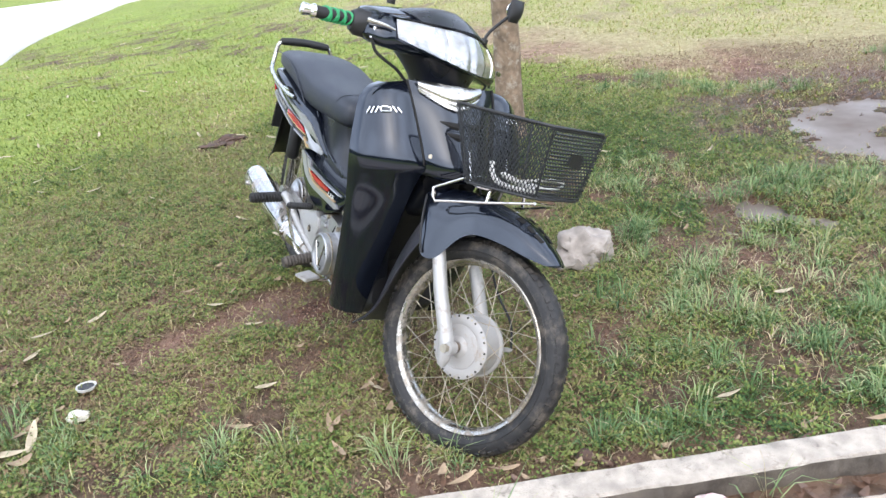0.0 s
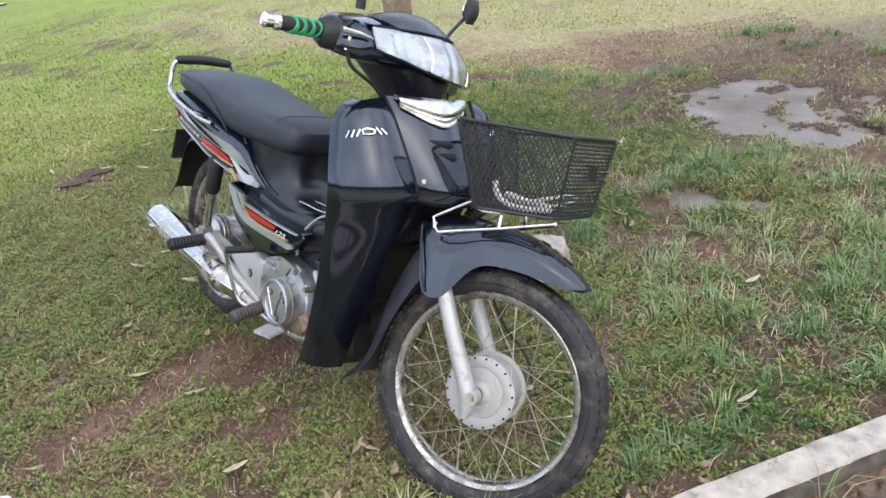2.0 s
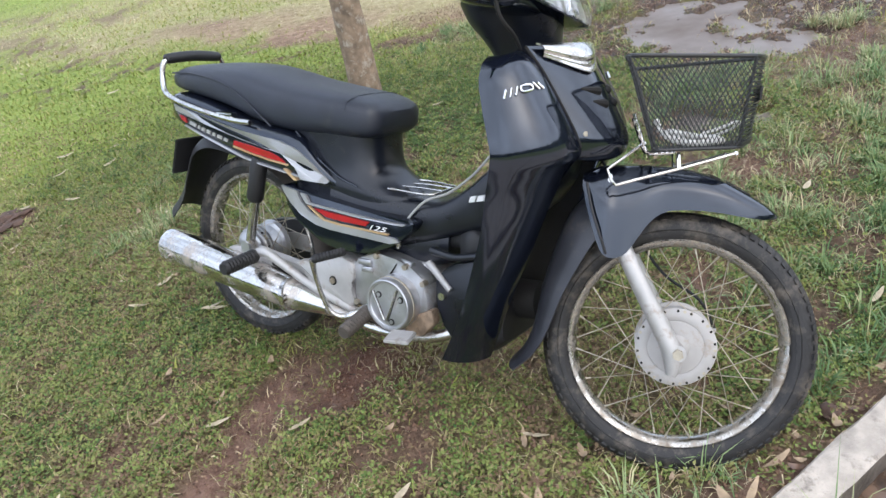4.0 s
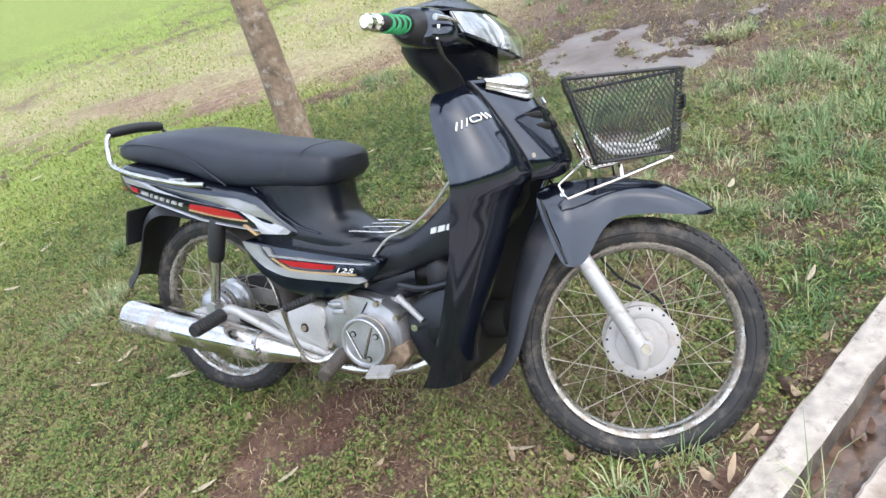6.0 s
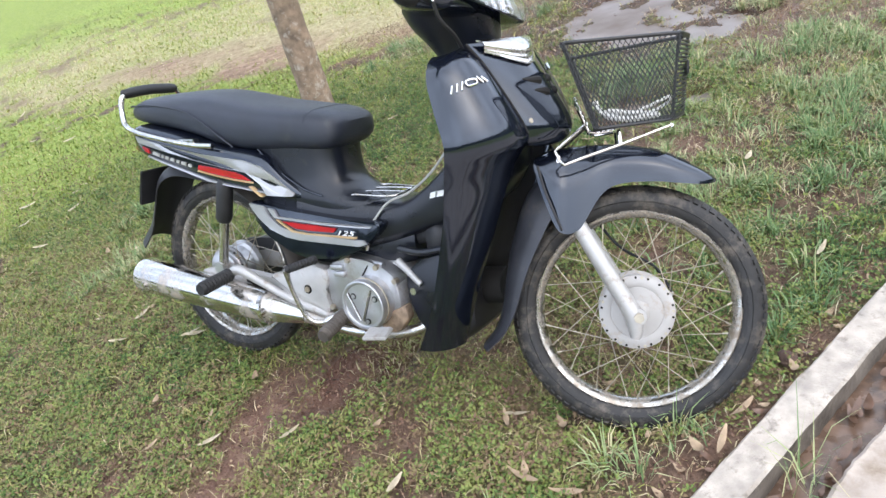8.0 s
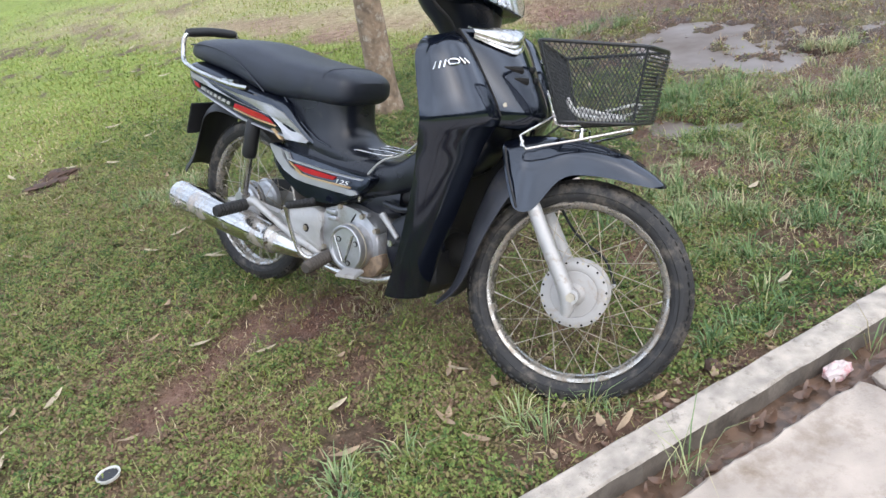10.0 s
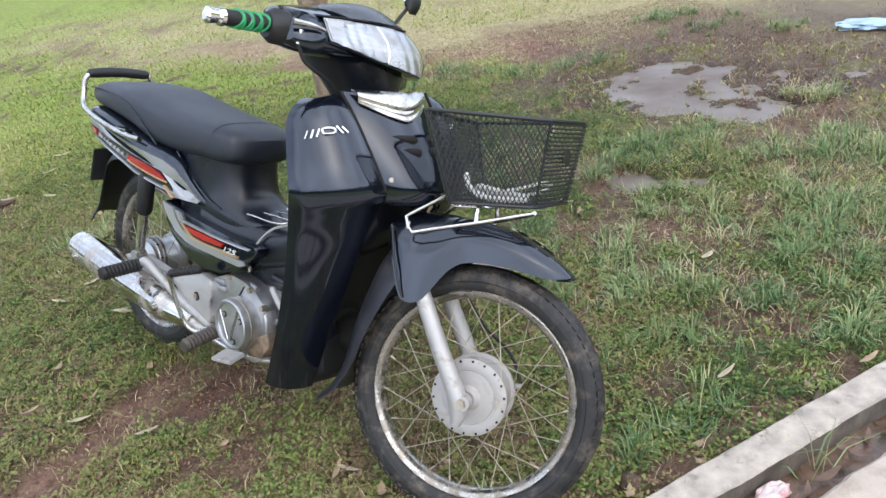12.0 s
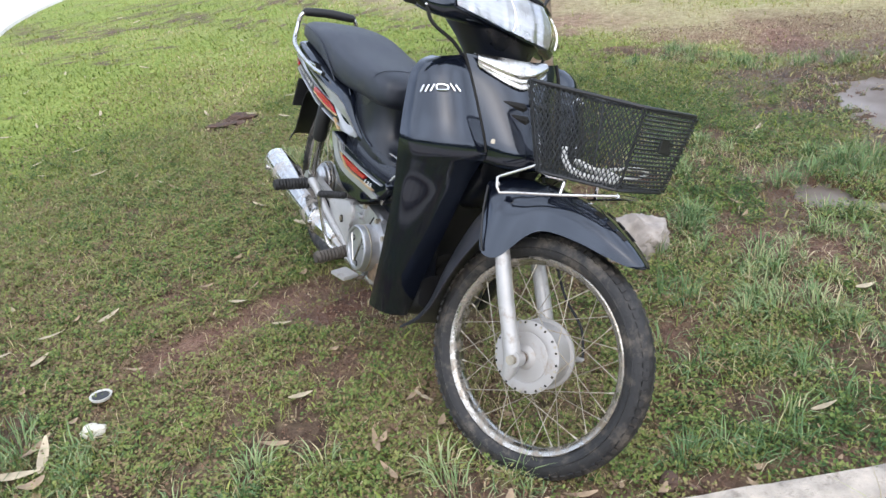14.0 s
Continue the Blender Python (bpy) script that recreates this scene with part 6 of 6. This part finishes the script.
brake = part("brake_pedal", tube([(0.560, -0.120, -0.086), (0.640, -0.140, -0.080), (0.690, -0.190, -0.060), (0.700, -0.215, -0.048)], 0.0065, 10, 16), M_CHROME_OLD, bike, "chrome brake pedal")
part("pedal_pad", box(-0.032, 0.032, -0.026, 0.026, -0.006, 0.004, 0.003), M_FORK, brake, "flat pale pedal pad", pose(0.698, -0.226, -0.042, 8, -4, 12))
for k in range(5):
    part("pad_rib", box(-0.024 + 0.011 * k, -0.020 + 0.011 * k, -0.023, 0.023, 0.003, 0.0048), M_FORK, brake, m=pose(0.698, -0.226, -0.042, 8, -4, 12))
part("underside_pan", body([(0.800, 0.10, -0.110, -0.06), (0.830, 0.13, -0.105, -0.03), (0.870, 0.12, -0.09, 0.02), (0.90, 0.10, -0.06, 0.04)], 4, 24, 10), M_PLASTIC, bike, "black lower cover behind the leg shields")
part("chain_case", plate(rounded([(-0.080, 0.055), (0.060, 0.075), (0.400, 0.050), (0.400, -0.055), (0.060, -0.080), (-0.080, -0.055)], 0.04, 5), 0.082, 0.110, 0.006), M_PLASTIC, bike, "black chain case")
part("side_stand", tube([(0.470, 0.085, -0.090), (0.450, 0.150, -0.150), (0.430, 0.215, -0.206), (0.425, 0.235, -0.212)], [0.010, 0.010, 0.010, 0.016], 10), M_RUST, bike, "side stand resting on the ground")
part("backbone", tube([(0.20, 0, 0.30), (0.45, 0, 0.20), (0.70, 0, 0.20), (0.95, 0, 0.44), (1.00, 0, 0.52)], 0.030, 14, 24), M_PLASTIC, bike, "black frame backbone tube")
part("air_box", body([(0.50, 0.06, 0.08, 0.16), (0.60, 0.075, 0.06, 0.18), (0.72, 0.06, 0.09, 0.19)], 4, 20, 8), M_PAINT_DULL, bike, "black air box")

# front basket on its chrome carrier, turned with the bars
TOP = {"rr": (-0.104, -0.166, 0.577), "fr": (0.140, -0.098, 0.597), "fl": (0.180, 0.078, 0.618), "rl": (-0.090, 0.166, 0.590)}
LOW = {"rr": (-0.036, -0.124, 0.404), "fr": (0.132, -0.060, 0.424), "fl": (0.170, 0.076, 0.444), "rl": (-0.026, 0.124, 0.412)}
basket = new("front_basket")
basket.parent = bike
basket.matrix_basis = STEER
tagged(basket, "black wire-mesh front basket")


def rim_line(d, r=0.03):
    pts = [Vector(d[k]) for k in ("rr", "fr", "fl", "rl")]
    out = []
    for i in range(4):
        p, a, b = pts[i], pts[i - 1], pts[(i + 1) % 4]
        s, e = p + (a - p).normalized() * r, p + (b - p).normalized() * r
        out += [(1 - u) ** 2 * s + 2 * u * (1 - u) * p + u * u * e for u in (0.0, 0.2, 0.4, 0.6, 0.8, 1.0)]
    return out + out[:1]


part("basket_rim", tube(rim_line(TOP), 0.0042, 8), M_WIRE, basket, "black top rim")
part("basket_base", tube(rim_line(LOW, 0.022), 0.0036, 8), M_WIRE, basket, "black bottom frame")
for k in ("rr", "fr", "fl", "rl"):
    c = (Vector(TOP["rr"]) + Vector(TOP["fl"])) / 2
    a, b = Vector(TOP[k]), Vector(LOW[k])
    a, b = a + (c - a) * 0.04, b + (c - b) * 0.04
    part("corner_wire", tube([a, b], 0.0030, 8), M_WIRE, basket)


def wire_panel(a, b, c, d, pitch, r=0.0011):
    """Crossed wires over a four-cornered panel: a, b along the top, d, c along the bottom."""
    a, b, c, d = (Vector(q) for q in (a, b, c, d))
    w, h = ((b - a).length + (c - d).length) / 2, ((d - a).length + (c - b).length) / 2
    bm = bmesh.new()
    spot = lambda u, v: (a * (1 - u) + b * u) * (1 - v) + (d * (1 - u) + c * u) * v
    run = h * 0.55 / w
    n = int(w / pitch) + int(run * w / pitch) + 2
    for sgn in (1, -1):
        for i in range(n):
            u0 = (i + 0.5) * pitch / w - run if sgn > 0 else (i + 0.5) * pitch / w
            u1 = u0 + sgn * run
            v0, v1 = 0.0, 1.0
            lo, hi = (u0, u1) if sgn > 0 else (u1, u0)
            if hi <= 0 or lo >= 1:
                continue
            f0 = max(0.0, (0 - u0) / (u1 - u0)) if sgn > 0 else max(0.0, (1 - u0) / (u1 - u0))
            f1 = min(1.0, (1 - u0) / (u1 - u0)) if sgn > 0 else min(1.0, (0 - u0) / (u1 - u0))
            if f1 - f0 < 0.02:
                continue
            k = max(2, int((f1 - f0) * 12))
            pts = []
            for j in range(k + 1):
                f = f0 + (f1 - f0) * j / k
                pts.append(spot(u0 + (u1 - u0) * f, f))
            tube(pts, r, 4, bm=bm)
    return bm


for p, q in (("rr", "fr"), ("rl", "fl"), ("rr", "rl")):
    part("wire_mesh", wire_panel(TOP[p], TOP[q], LOW[q], LOW[p], 0.0104, 0.00112), M_WIRE, basket, "diamond wire mesh", smooth=False)
part("wire_mesh", wire_panel(LOW["rr"], LOW["fr"], LOW["fl"], LOW["rl"], 0.0104, 0.00112), M_WIRE, basket, "diamond wire mesh", smooth=False)
a, b, c, d = (Vector(q) for q in (TOP["fr"], TOP["fl"], LOW["fl"], LOW["fr"]))
for k in range(20):
    v = 0.035 + 0.0485 * k
    l, r = a.lerp(d, v), b.lerp(c, v)
    l, r = l.lerp(r, 0.02), r.lerp(l, 0.02)
    bm = bmesh.new()
    for t0, t1 in ((0.0, 0.5), (0.5, 1.0)):
        p0, p1 = l.lerp(r, t0) + Vector((0.004 * (t0 == 0.5), 0, 0)), l.lerp(r, t1) + Vector((0.004 * (t1 == 0.5), 0, 0))
        tube([p0, p1], 0.0021, 6, bm=bm)
    part("slat", bm, M_WIRE, basket, "narrow black front slat")
q = (a + b + c + d) / 4
part("front_badge", box(q.x + 0.006, q.x + 0.010, -0.030, 0.035, q.z + 0.000, q.z + 0.030, 0.002), M_PLASTIC, basket, "black name plate on the basket front")

carrier = new("basket_carrier")
carrier.parent = bike
carrier.matrix_basis = STEER
tagged(carrier, "chrome rod carrier under the basket")
for side in (-1, 1):
    part("carrier_rod", tube([(-0.052, side * 0.080, 0.418), (-0.112, side * 0.120, 0.366), (-0.117, side * 0.127, 0.360), (-0.108, side * 0.130, 0.340), (-0.098, side * 0.128, 0.331), (-0.060, side * 0.118, 0.345), (0.020, side * 0.086, 0.372), (0.128, side * 0.050, 0.412)], 0.0033, 8), M_CHROME_OLD, carrier, "bent chrome rod")
    part("upright", tube([(-0.078, side * 0.085, 0.475), (-0.046, side * 0.080, 0.402), (-0.030, side * 0.074, 0.398), (0.010, side * 0.070, 0.404)], 0.0035, 8), M_CHROME, carrier, "chrome upright rod")
    part("clip", tube([(0.020, side * 0.086, 0.372), (0.016, side * 0.080, 0.404)], 0.0045, 8), M_CHROME, carrier)
    part("bracket", box(-0.114, -0.106, side * 0.125 - 0.003, side * 0.125 + 0.003, 0.336, 0.352, 0.002), M_CHROME_OLD, carrier, "chrome carrier bracket")
part("cross_rod", tube([(-0.052, -0.080, 0.418), (-0.052, 0.080, 0.418)], 0.0042, 8), M_CHROME, carrier)
part("cross_rod", tube([(0.128, -0.050, 0.412), (0.132, 0, 0.413), (0.128, 0.050, 0.412)], 0.0042, 8), M_CHROME, carrier)

# a coil of rope in the basket
def braid(points, r, n):
    """A braided rope: its thickness swells from strand to strand."""
    line = spline(points, n)
    return tube(line, [r * (0.62 + 0.46 * abs(math.sin(i * 0.62))) for i in range(n)], 9)


fold = [(-0.034, -0.040, 0.468), (-0.022, -0.046, 0.446), (0.004, -0.056, 0.430), (0.040, -0.060, 0.426), (0.075, -0.052, 0.430), (0.100, -0.030, 0.436), (0.085, -0.006, 0.440),
        (0.040, -0.014, 0.442), (0.000, -0.022, 0.446), (-0.010, 0.004, 0.440), (0.030, 0.020, 0.436), (0.080, 0.016, 0.440)]
loop = [(0.060, -0.050, 0.446), (0.090, -0.040, 0.458), (0.122, -0.010, 0.474), (0.136, 0.028, 0.476), (0.122, 0.052, 0.462), (0.080, 0.050, 0.444), (0.050, 0.030, 0.446)]
rope_bm = merged(braid(fold, 0.0068, 220), braid(loop, 0.0036, 110))
rope = mesh_object("rope", rope_bm, M_ROPE)
rope.matrix_basis = BIKE @ STEER
tagged(rope, "white braided rope coiled loosely inside the wire basket", "rope")

# ---- the tree behind the motorcycle ----
tree = tagged(new("tree"), "young tree with a slim brown trunk blotched with pale lichen", "tree")
tree.matrix_basis = at(0.138, 2.505, 0)


def rough_trunk(pts, radii, seg=22, n=46, seed=0.0, bump=0.006):
    s = spline(np.c_[pts, radii], n)
    rings = []
    for x, y, z, r in s:
        ring = []
        for a in np.linspace(0, 2 * math.pi, seg, endpoint=False):
            q = r + bump * noise.noise((3 * math.cos(a), 3 * math.sin(a), z * 6 + seed)) + 0.5 * bump * noise.noise((9 * math.cos(a), 9 * math.sin(a), z * 25 + seed))
            ring.append((x + q * math.cos(a), y + q * math.sin(a), z))
        rings.append(ring)
    return loft(rings)


part("trunk", rough_trunk([(0, 0, -0.06), (0, 0, 0.02), (0.004, 0.002, 0.20), (0.010, 0.0, 0.70), (0.0, 0.006, 1.30), (0.02, 0.0, 1.90), (0.03, 0.02, 2.80), (0.02, 0.03, 3.9)],
                          [0.105, 0.090, 0.076, 0.070, 0.066, 0.060, 0.045, 0.02]), M_BARK, tree, "brown trunk with pale lichen blotches")
LEAF_RNG = np.random.default_rng(77)
tips = []
for k in range(14):
    a, z = k * 2.4, 2.0 + 0.12 * k
    L = 1.9 - 0.07 * k
    p0 = (0.02, 0.01, z)
    p1 = (0.45 * L * math.cos(a), 0.45 * L * math.sin(a), z + 0.50)
    p2 = (L * math.cos(a), L * math.sin(a), z + 0.95)
    part("limb", tube([p0, p1, p2], [0.028, 0.017, 0.006], 8, 10), M_BARK, tree)
    tips += [Vector(p1).lerp(Vector(p2), f) for f in (-0.15, 0.15, 0.45, 0.7, 0.85, 1.0)]
n = 7500
base = np.array(tips)[LEAF_RNG.integers(0, len(tips), n)] + LEAF_RNG.normal(0, 0.24, (n, 3))
dirs = LEAF_RNG.normal(0, 1, (n, 3)) + np.array([0, 0, -0.6])
dirs *= (0.12 * LEAF_RNG.uniform(0.6, 1.2, n) / np.linalg.norm(dirs, axis=1))[:, None]
wide = np.cross(dirs, LEAF_RNG.normal(0, 1, (n, 3)))
wide *= (0.017 / np.linalg.norm(wide, axis=1))[:, None]
cv = np.stack([base, base + dirs * 0.5 + wide, base + dirs, base + dirs * 0.5 - wide], 1).reshape(-1, 3)
crown = fast_mesh("crown", cv, np.arange(4 * n).reshape(-1, 4), M_GRASS, np.repeat(LEAF_RNG.uniform(0, 0.6, n), 4))
crown.parent = tree

# ---- stones and litter on the lawn ----


def lump(rx, ry, rz, seed, rough=0.25, cuts=3):
    bm = bmesh.new()
    bmesh.ops.create_icosphere(bm, subdivisions=cuts, radius=1)
    for v in bm.verts:
        k = 1 + rough * noise.noise(v.co * 1.4 + Vector((seed, 0, 0))) + 0.4 * rough * noise.noise(v.co * 4.0 + Vector((0, seed, 0)))
        v.co = Vector((v.co.x * rx * k, v.co.y * ry * k, max(v.co.z, -0.55) * rz * k))
    return bm


def ground_z(x, y):
    return float(ground_height(np.array([x]), np.array([y]))[0])


rock = mesh_object("rock", lump(0.112, 0.094, 0.078, 4.0, 0.45, 4), M_ROCK)
rock.matrix_basis = pose(0.405, 0.975, ground_z(0.4, 0.97) + 0.030, 6, -8, 25)
tagged(rock, "rough pale grey rock half sunk in the grass", "rock")
pebble = mesh_object("stone", lump(0.033, 0.023, 0.016, 9.0, 0.5), M_PALE_STONE)
pebble.matrix_basis = pose(-1.147, 0.098, 0.002, 0, 0, 20)
tagged(pebble, "small smooth white stone on the lawn", "stone")
small = mesh_object("clod", lump(0.026, 0.019, 0.015, 15.0, 0.55), M_LOOSE)
small.matrix_basis = pose(0.318, -0.120, -0.002, 0, 0, 60)
tagged(small, "small brown clod of earth beside the kerb", "clod")
cap_top = mesh_object("bottle_cap", lathe([(0.0, -0.002), (0.024, -0.002), (0.026, 0.0), (0.0265, 0.004), (0.031, 0.005), (0.031, 0.002), (0.028, -0.005), (0.0, -0.006)], 40), M_LID)
cap_top.matrix_basis = pose(-1.194, 0.238, 0.004, 84, 0, 0)
tagged(cap_top, "round pale lid with a dark inside lying in the grass", "lid")
part("lid_inside", lathe([(0.0, 0.0), (0.0235, 0.0), (0.0235, -0.0012), (0.0, -0.0012)], 32), M_PLATE, cap_top, "dark inside of the lid", at(0, 0.0022, 0))
clod = mesh_object("soil_mound", lump(0.115, 0.072, 0.026, 31.0, 0.9, 4), M_LOOSE)
clod.matrix_basis = pose(-1.655, 2.790, -0.018, 0, 0, 35)
tagged(clod, "low heap of dark loose soil on the lawn", "soil heap")


def crumple(rx, ry, rz, seed):
    bm = bmesh.new()
    bmesh.ops.create_icosphere(bm, subdivisions=3, radius=1)
    for v in bm.verts:
        k = 1 + 0.55 * abs(noise.noise(v.co * 2.6 + Vector((seed, 1, 0)))) - 0.5 * abs(noise.noise(v.co * 5.5 + Vector((0, seed, 0))))
        v.co = Vector((v.co.x * rx * k, v.co.y * ry * k, max(v.co.z, -0.5) * rz * k))
    return bm


litter = mesh_object("paper_scrap", crumple(0.046, 0.024, 0.014, 2.0), M_LITTER, False)
litter.matrix_basis = pose(0.595, -0.240, -0.042, 10, 0, 15)
tagged(litter, "crumpled white and red paper scrap lying in the gutter", "litter")
bag = mesh_object("plastic_bag", crumple(0.21, 0.080, 0.030, 6.0), M_BAG, False)
bag.matrix_basis = pose(3.40, 2.43, 0.005, 0, 0, -42)
tagged(bag, "crumpled light blue plastic bag on the far lawn", "plastic bag")

# ---- fallen leaves ----


def dry_leaf(length, width, curl, twist, material):
    """A narrow pointed leaf, curled along its length, with a raised midrib."""
    n, rows = 9, []
    for i in range(n):
        t = i / (n - 1)
        w = width * 0.5 * math.sin(math.pi * min(1, t * 0.94 + 0.03)) ** 0.8 + 0.0006
        x, z = length * (t - 0.5), curl * length * (t - 0.5) ** 2 * 2
        a = twist * (t - 0.5)
        rows.append([(x, s * w * math.cos(a), z + s * w * math.sin(a) + (0.10 * w if s else 0) + 0.003) for s in (-1, -0.5, 0, 0.5, 1)])
    bm = bmesh.new()
    for lift in (0.0, 0.0009):
        vs = [[bm.verts.new((p[0], p[1], p[2] + lift)) for p in r] for r in rows]
        for a, b in zip(vs, vs[1:]):
            for j in range(4):
                bm.faces.new((a[j], a[j + 1], b[j + 1], b[j]))
    return mesh_object("dry_leaf", bm, material)


LEAF_LABELS = ("long curled tan dry leaf fallen on the grass", "pale straw-coloured dry leaf lying on the lawn", "short brown dry leaf lying in the grass")
kinds = [dry_leaf(0.080, 0.014, 0.22, 1.0, M_LEAF), dry_leaf(0.078, 0.016, 0.12, -0.5, M_LEAF_PALE), dry_leaf(0.045, 0.018, 0.45, 0.9, M_LEAF)]
for o, lab in zip(kinds, LEAF_LABELS):
    tagged(o, lab, "leaf", "fallen leaves")
SPOTS = [(-0.289, 0.193, 0, 66, 0.9), (-0.943, 0.714, 1, -10, 0.9), (-0.86, 1.29, 1, 150, 1.1), (-1.378, 0.656, 1, 60, 1.1), (-0.75, 0.57, 1, 10, 0.8), (-0.36, 0.02, 0, 110, 1.1),
         (-0.31, -0.08, 0, 130, 1.0), (-0.345, 0.03, 2, 60, 0.9), (-0.60, 0.21, 1, 35, 0.9), (-0.87, 1.31, 1, 160, 1.1), (-1.40, 3.16, 1, 50, 1.2), (-1.38, 3.46, 1, 20, 1.2), (-1.05, 2.32, 2, 80, 1.0),
         (-0.93, 2.19, 1, 100, 1.0), (-0.76, 0.88, 2, 70, 1.0), (-1.27, -0.07, 1, 20, 1.6), (-1.27, 0.02, 0, 75, 1.5), (-1.23, 0.00, 1, 110, 1.6), (-1.20, -0.10, 2, 30, 1.5), (-1.49, 0.42, 1, 80, 1.0), (-1.45, 0.26, 2, 100, 0.9), (0.02, -0.20, 0, 30, 1.0),
         (-0.03, -0.18, 2, 80, 1.1), (0.12, -0.165, 0, 5, 1.0), (0.30, -0.155, 2, 60, 1.0), (1.05, -0.01, 0, 12, 0.9), (0.72, 0.10, 1, 20, 0.9), (1.02, 0.62, 1, 30, 1.1), (-1.52, 0.55, 1, 40, 1.1), (-1.1, 0.83, 0, 20, 0.7), (-0.55, 0.42, 2, 10, 0.7)]
for i, (x, y, k, turn, s) in enumerate(SPOTS):
    m = pose(x, y, max(ground_z(x, y) + 0.014, -0.004) + 0.006, random.uniform(-12, 12), random.uniform(-10, 10), turn) @ Matrix.Scale(s, 4)
    o = copy_thing(kinds[k], m)
    o.scale = (s, s, s)
for i in range(150):
    far = i > 60
    x, y = (random.uniform(-4.8, -0.9), random.uniform(1.6, 7.0)) if far else (random.uniform(-1.9, 1.2), random.uniform(-0.1, 2.4))
    if beyond_kerb(x, y) > -0.03 or (far and random.random() < 0.25):
        continue
    s = random.uniform(0.6, 1.3) if far else random.uniform(0.45, 0.9)
    o = copy_thing(kinds[1 if far else random.choice((0, 1, 2, 2))], pose(x, y, ground_z(x, y) + 0.018, random.uniform(-15, 15), random.uniform(-15, 15), random.uniform(0, 360)))
    o.scale = (s, s, s)
for k, o in enumerate(kinds):
    o.matrix_basis = pose((-0.62, -1.0, -0.2)[k], (0.02, 1.6, 0.08)[k], 0.006, 4, 3, 40 * k)
wet_kinds = [dry_leaf(0.062, 0.014, 0.35, 0.7, M_LEAF_WET), dry_leaf(0.040, 0.016, 0.5, -0.8, M_LEAF_WET)]
for k, o in enumerate(wet_kinds):
    o.matrix_basis = pose(*along_kerb(-0.5 - 0.2 * k, KERB_W + 0.05, -0.050), 5, 0, 20)
    tagged(o, "wet brown leaf lying in the muddy gutter", "leaf", "leaves in the gutter")
for k in range(64):
    s = -0.25 + 0.028 * k + random.uniform(-0.03, 0.03)
    q = along_kerb(s, KERB_W + random.uniform(0.025, 0.095), -0.050 + random.uniform(0, 0.008))
    o = copy_thing(random.choice(wet_kinds), pose(*q, random.uniform(-16, 16), random.uniform(-10, 10), random.uniform(-40, 60)))
    o.scale = [random.uniform(0.6, 1.3)] * 3
for k in range(26):
    s, d = random.uniform(-0.35, 0.95), -random.uniform(0.006, 0.07)
    x, y, z = along_kerb(s, d, 0)
    o = copy_thing(random.choice(wet_kinds + kinds[2:]), pose(x, y, ground_z(x, y) + 0.010, random.uniform(-16, 16), random.uniform(-10, 10), random.uniform(0, 180)))
    o.scale = [random.uniform(0.4, 0.9)] * 3
    tagged(o, "brown dead leaf caught against the kerb", "leaf", "leaves along the kerb")

# long grass stems growing out of the gutter
g = np.random.default_rng(91)
s = np.r_[g.normal(0.06, 0.05, 26), g.normal(0.70, 0.04, 10)]
d = np.r_[g.uniform(KERB_W + 0.01, KERB_W + 0.07, 26), g.uniform(KERB_W + 0.01, KERB_W + 0.06, 10)]
q = np.array([along_kerb(a, b, -0.054) for a, b in zip(s, d)])
stems = blade_mesh("gutter_grass", q[:, 0], q[:, 1], g, 0.16, 0.0032, 0.7, M_TUFT, g.uniform(0.3, 1, len(s)), q[:, 2])
tagged(stems, "thin green grass stems growing out of the gutter", "grass", kind="stuff")

# ---- unseen ring, added to close the horizon and darken low reflections ----
backdrop_rows = []
for a in np.linspace(0, 2 * math.pi, 181):
    r = 46 + 5 * noise.noise((3 * math.cos(a), 3 * math.sin(a), 1.0))
    h = 7.0 - 1.5 * math.sin(a) + 2.5 * noise.noise((14 * math.cos(a), 14 * math.sin(a), 4.0)) + 2.0 * noise.noise((50 * math.cos(a), 50 * math.sin(a), 8.0))
    backdrop_rows.append([(r * math.cos(a), r * math.sin(a), -0.5), (r * 0.985 * math.cos(a), r * 0.985 * math.sin(a), h * 0.6), (r * math.cos(a), r * math.sin(a), h), ((r + 6) * math.cos(a), (r + 6) * math.sin(a), -0.5)])
backdrop = mesh_object("backdrop", loft(backdrop_rows, closed=False), mat("backdrop_green", (0.055, 0.075, 0.035), 0.9, 0, 0.5, 0.6, 0.6, 2))
tagged(backdrop, "unseen dark green backdrop ring added round the lawn", "trees", kind="structure")
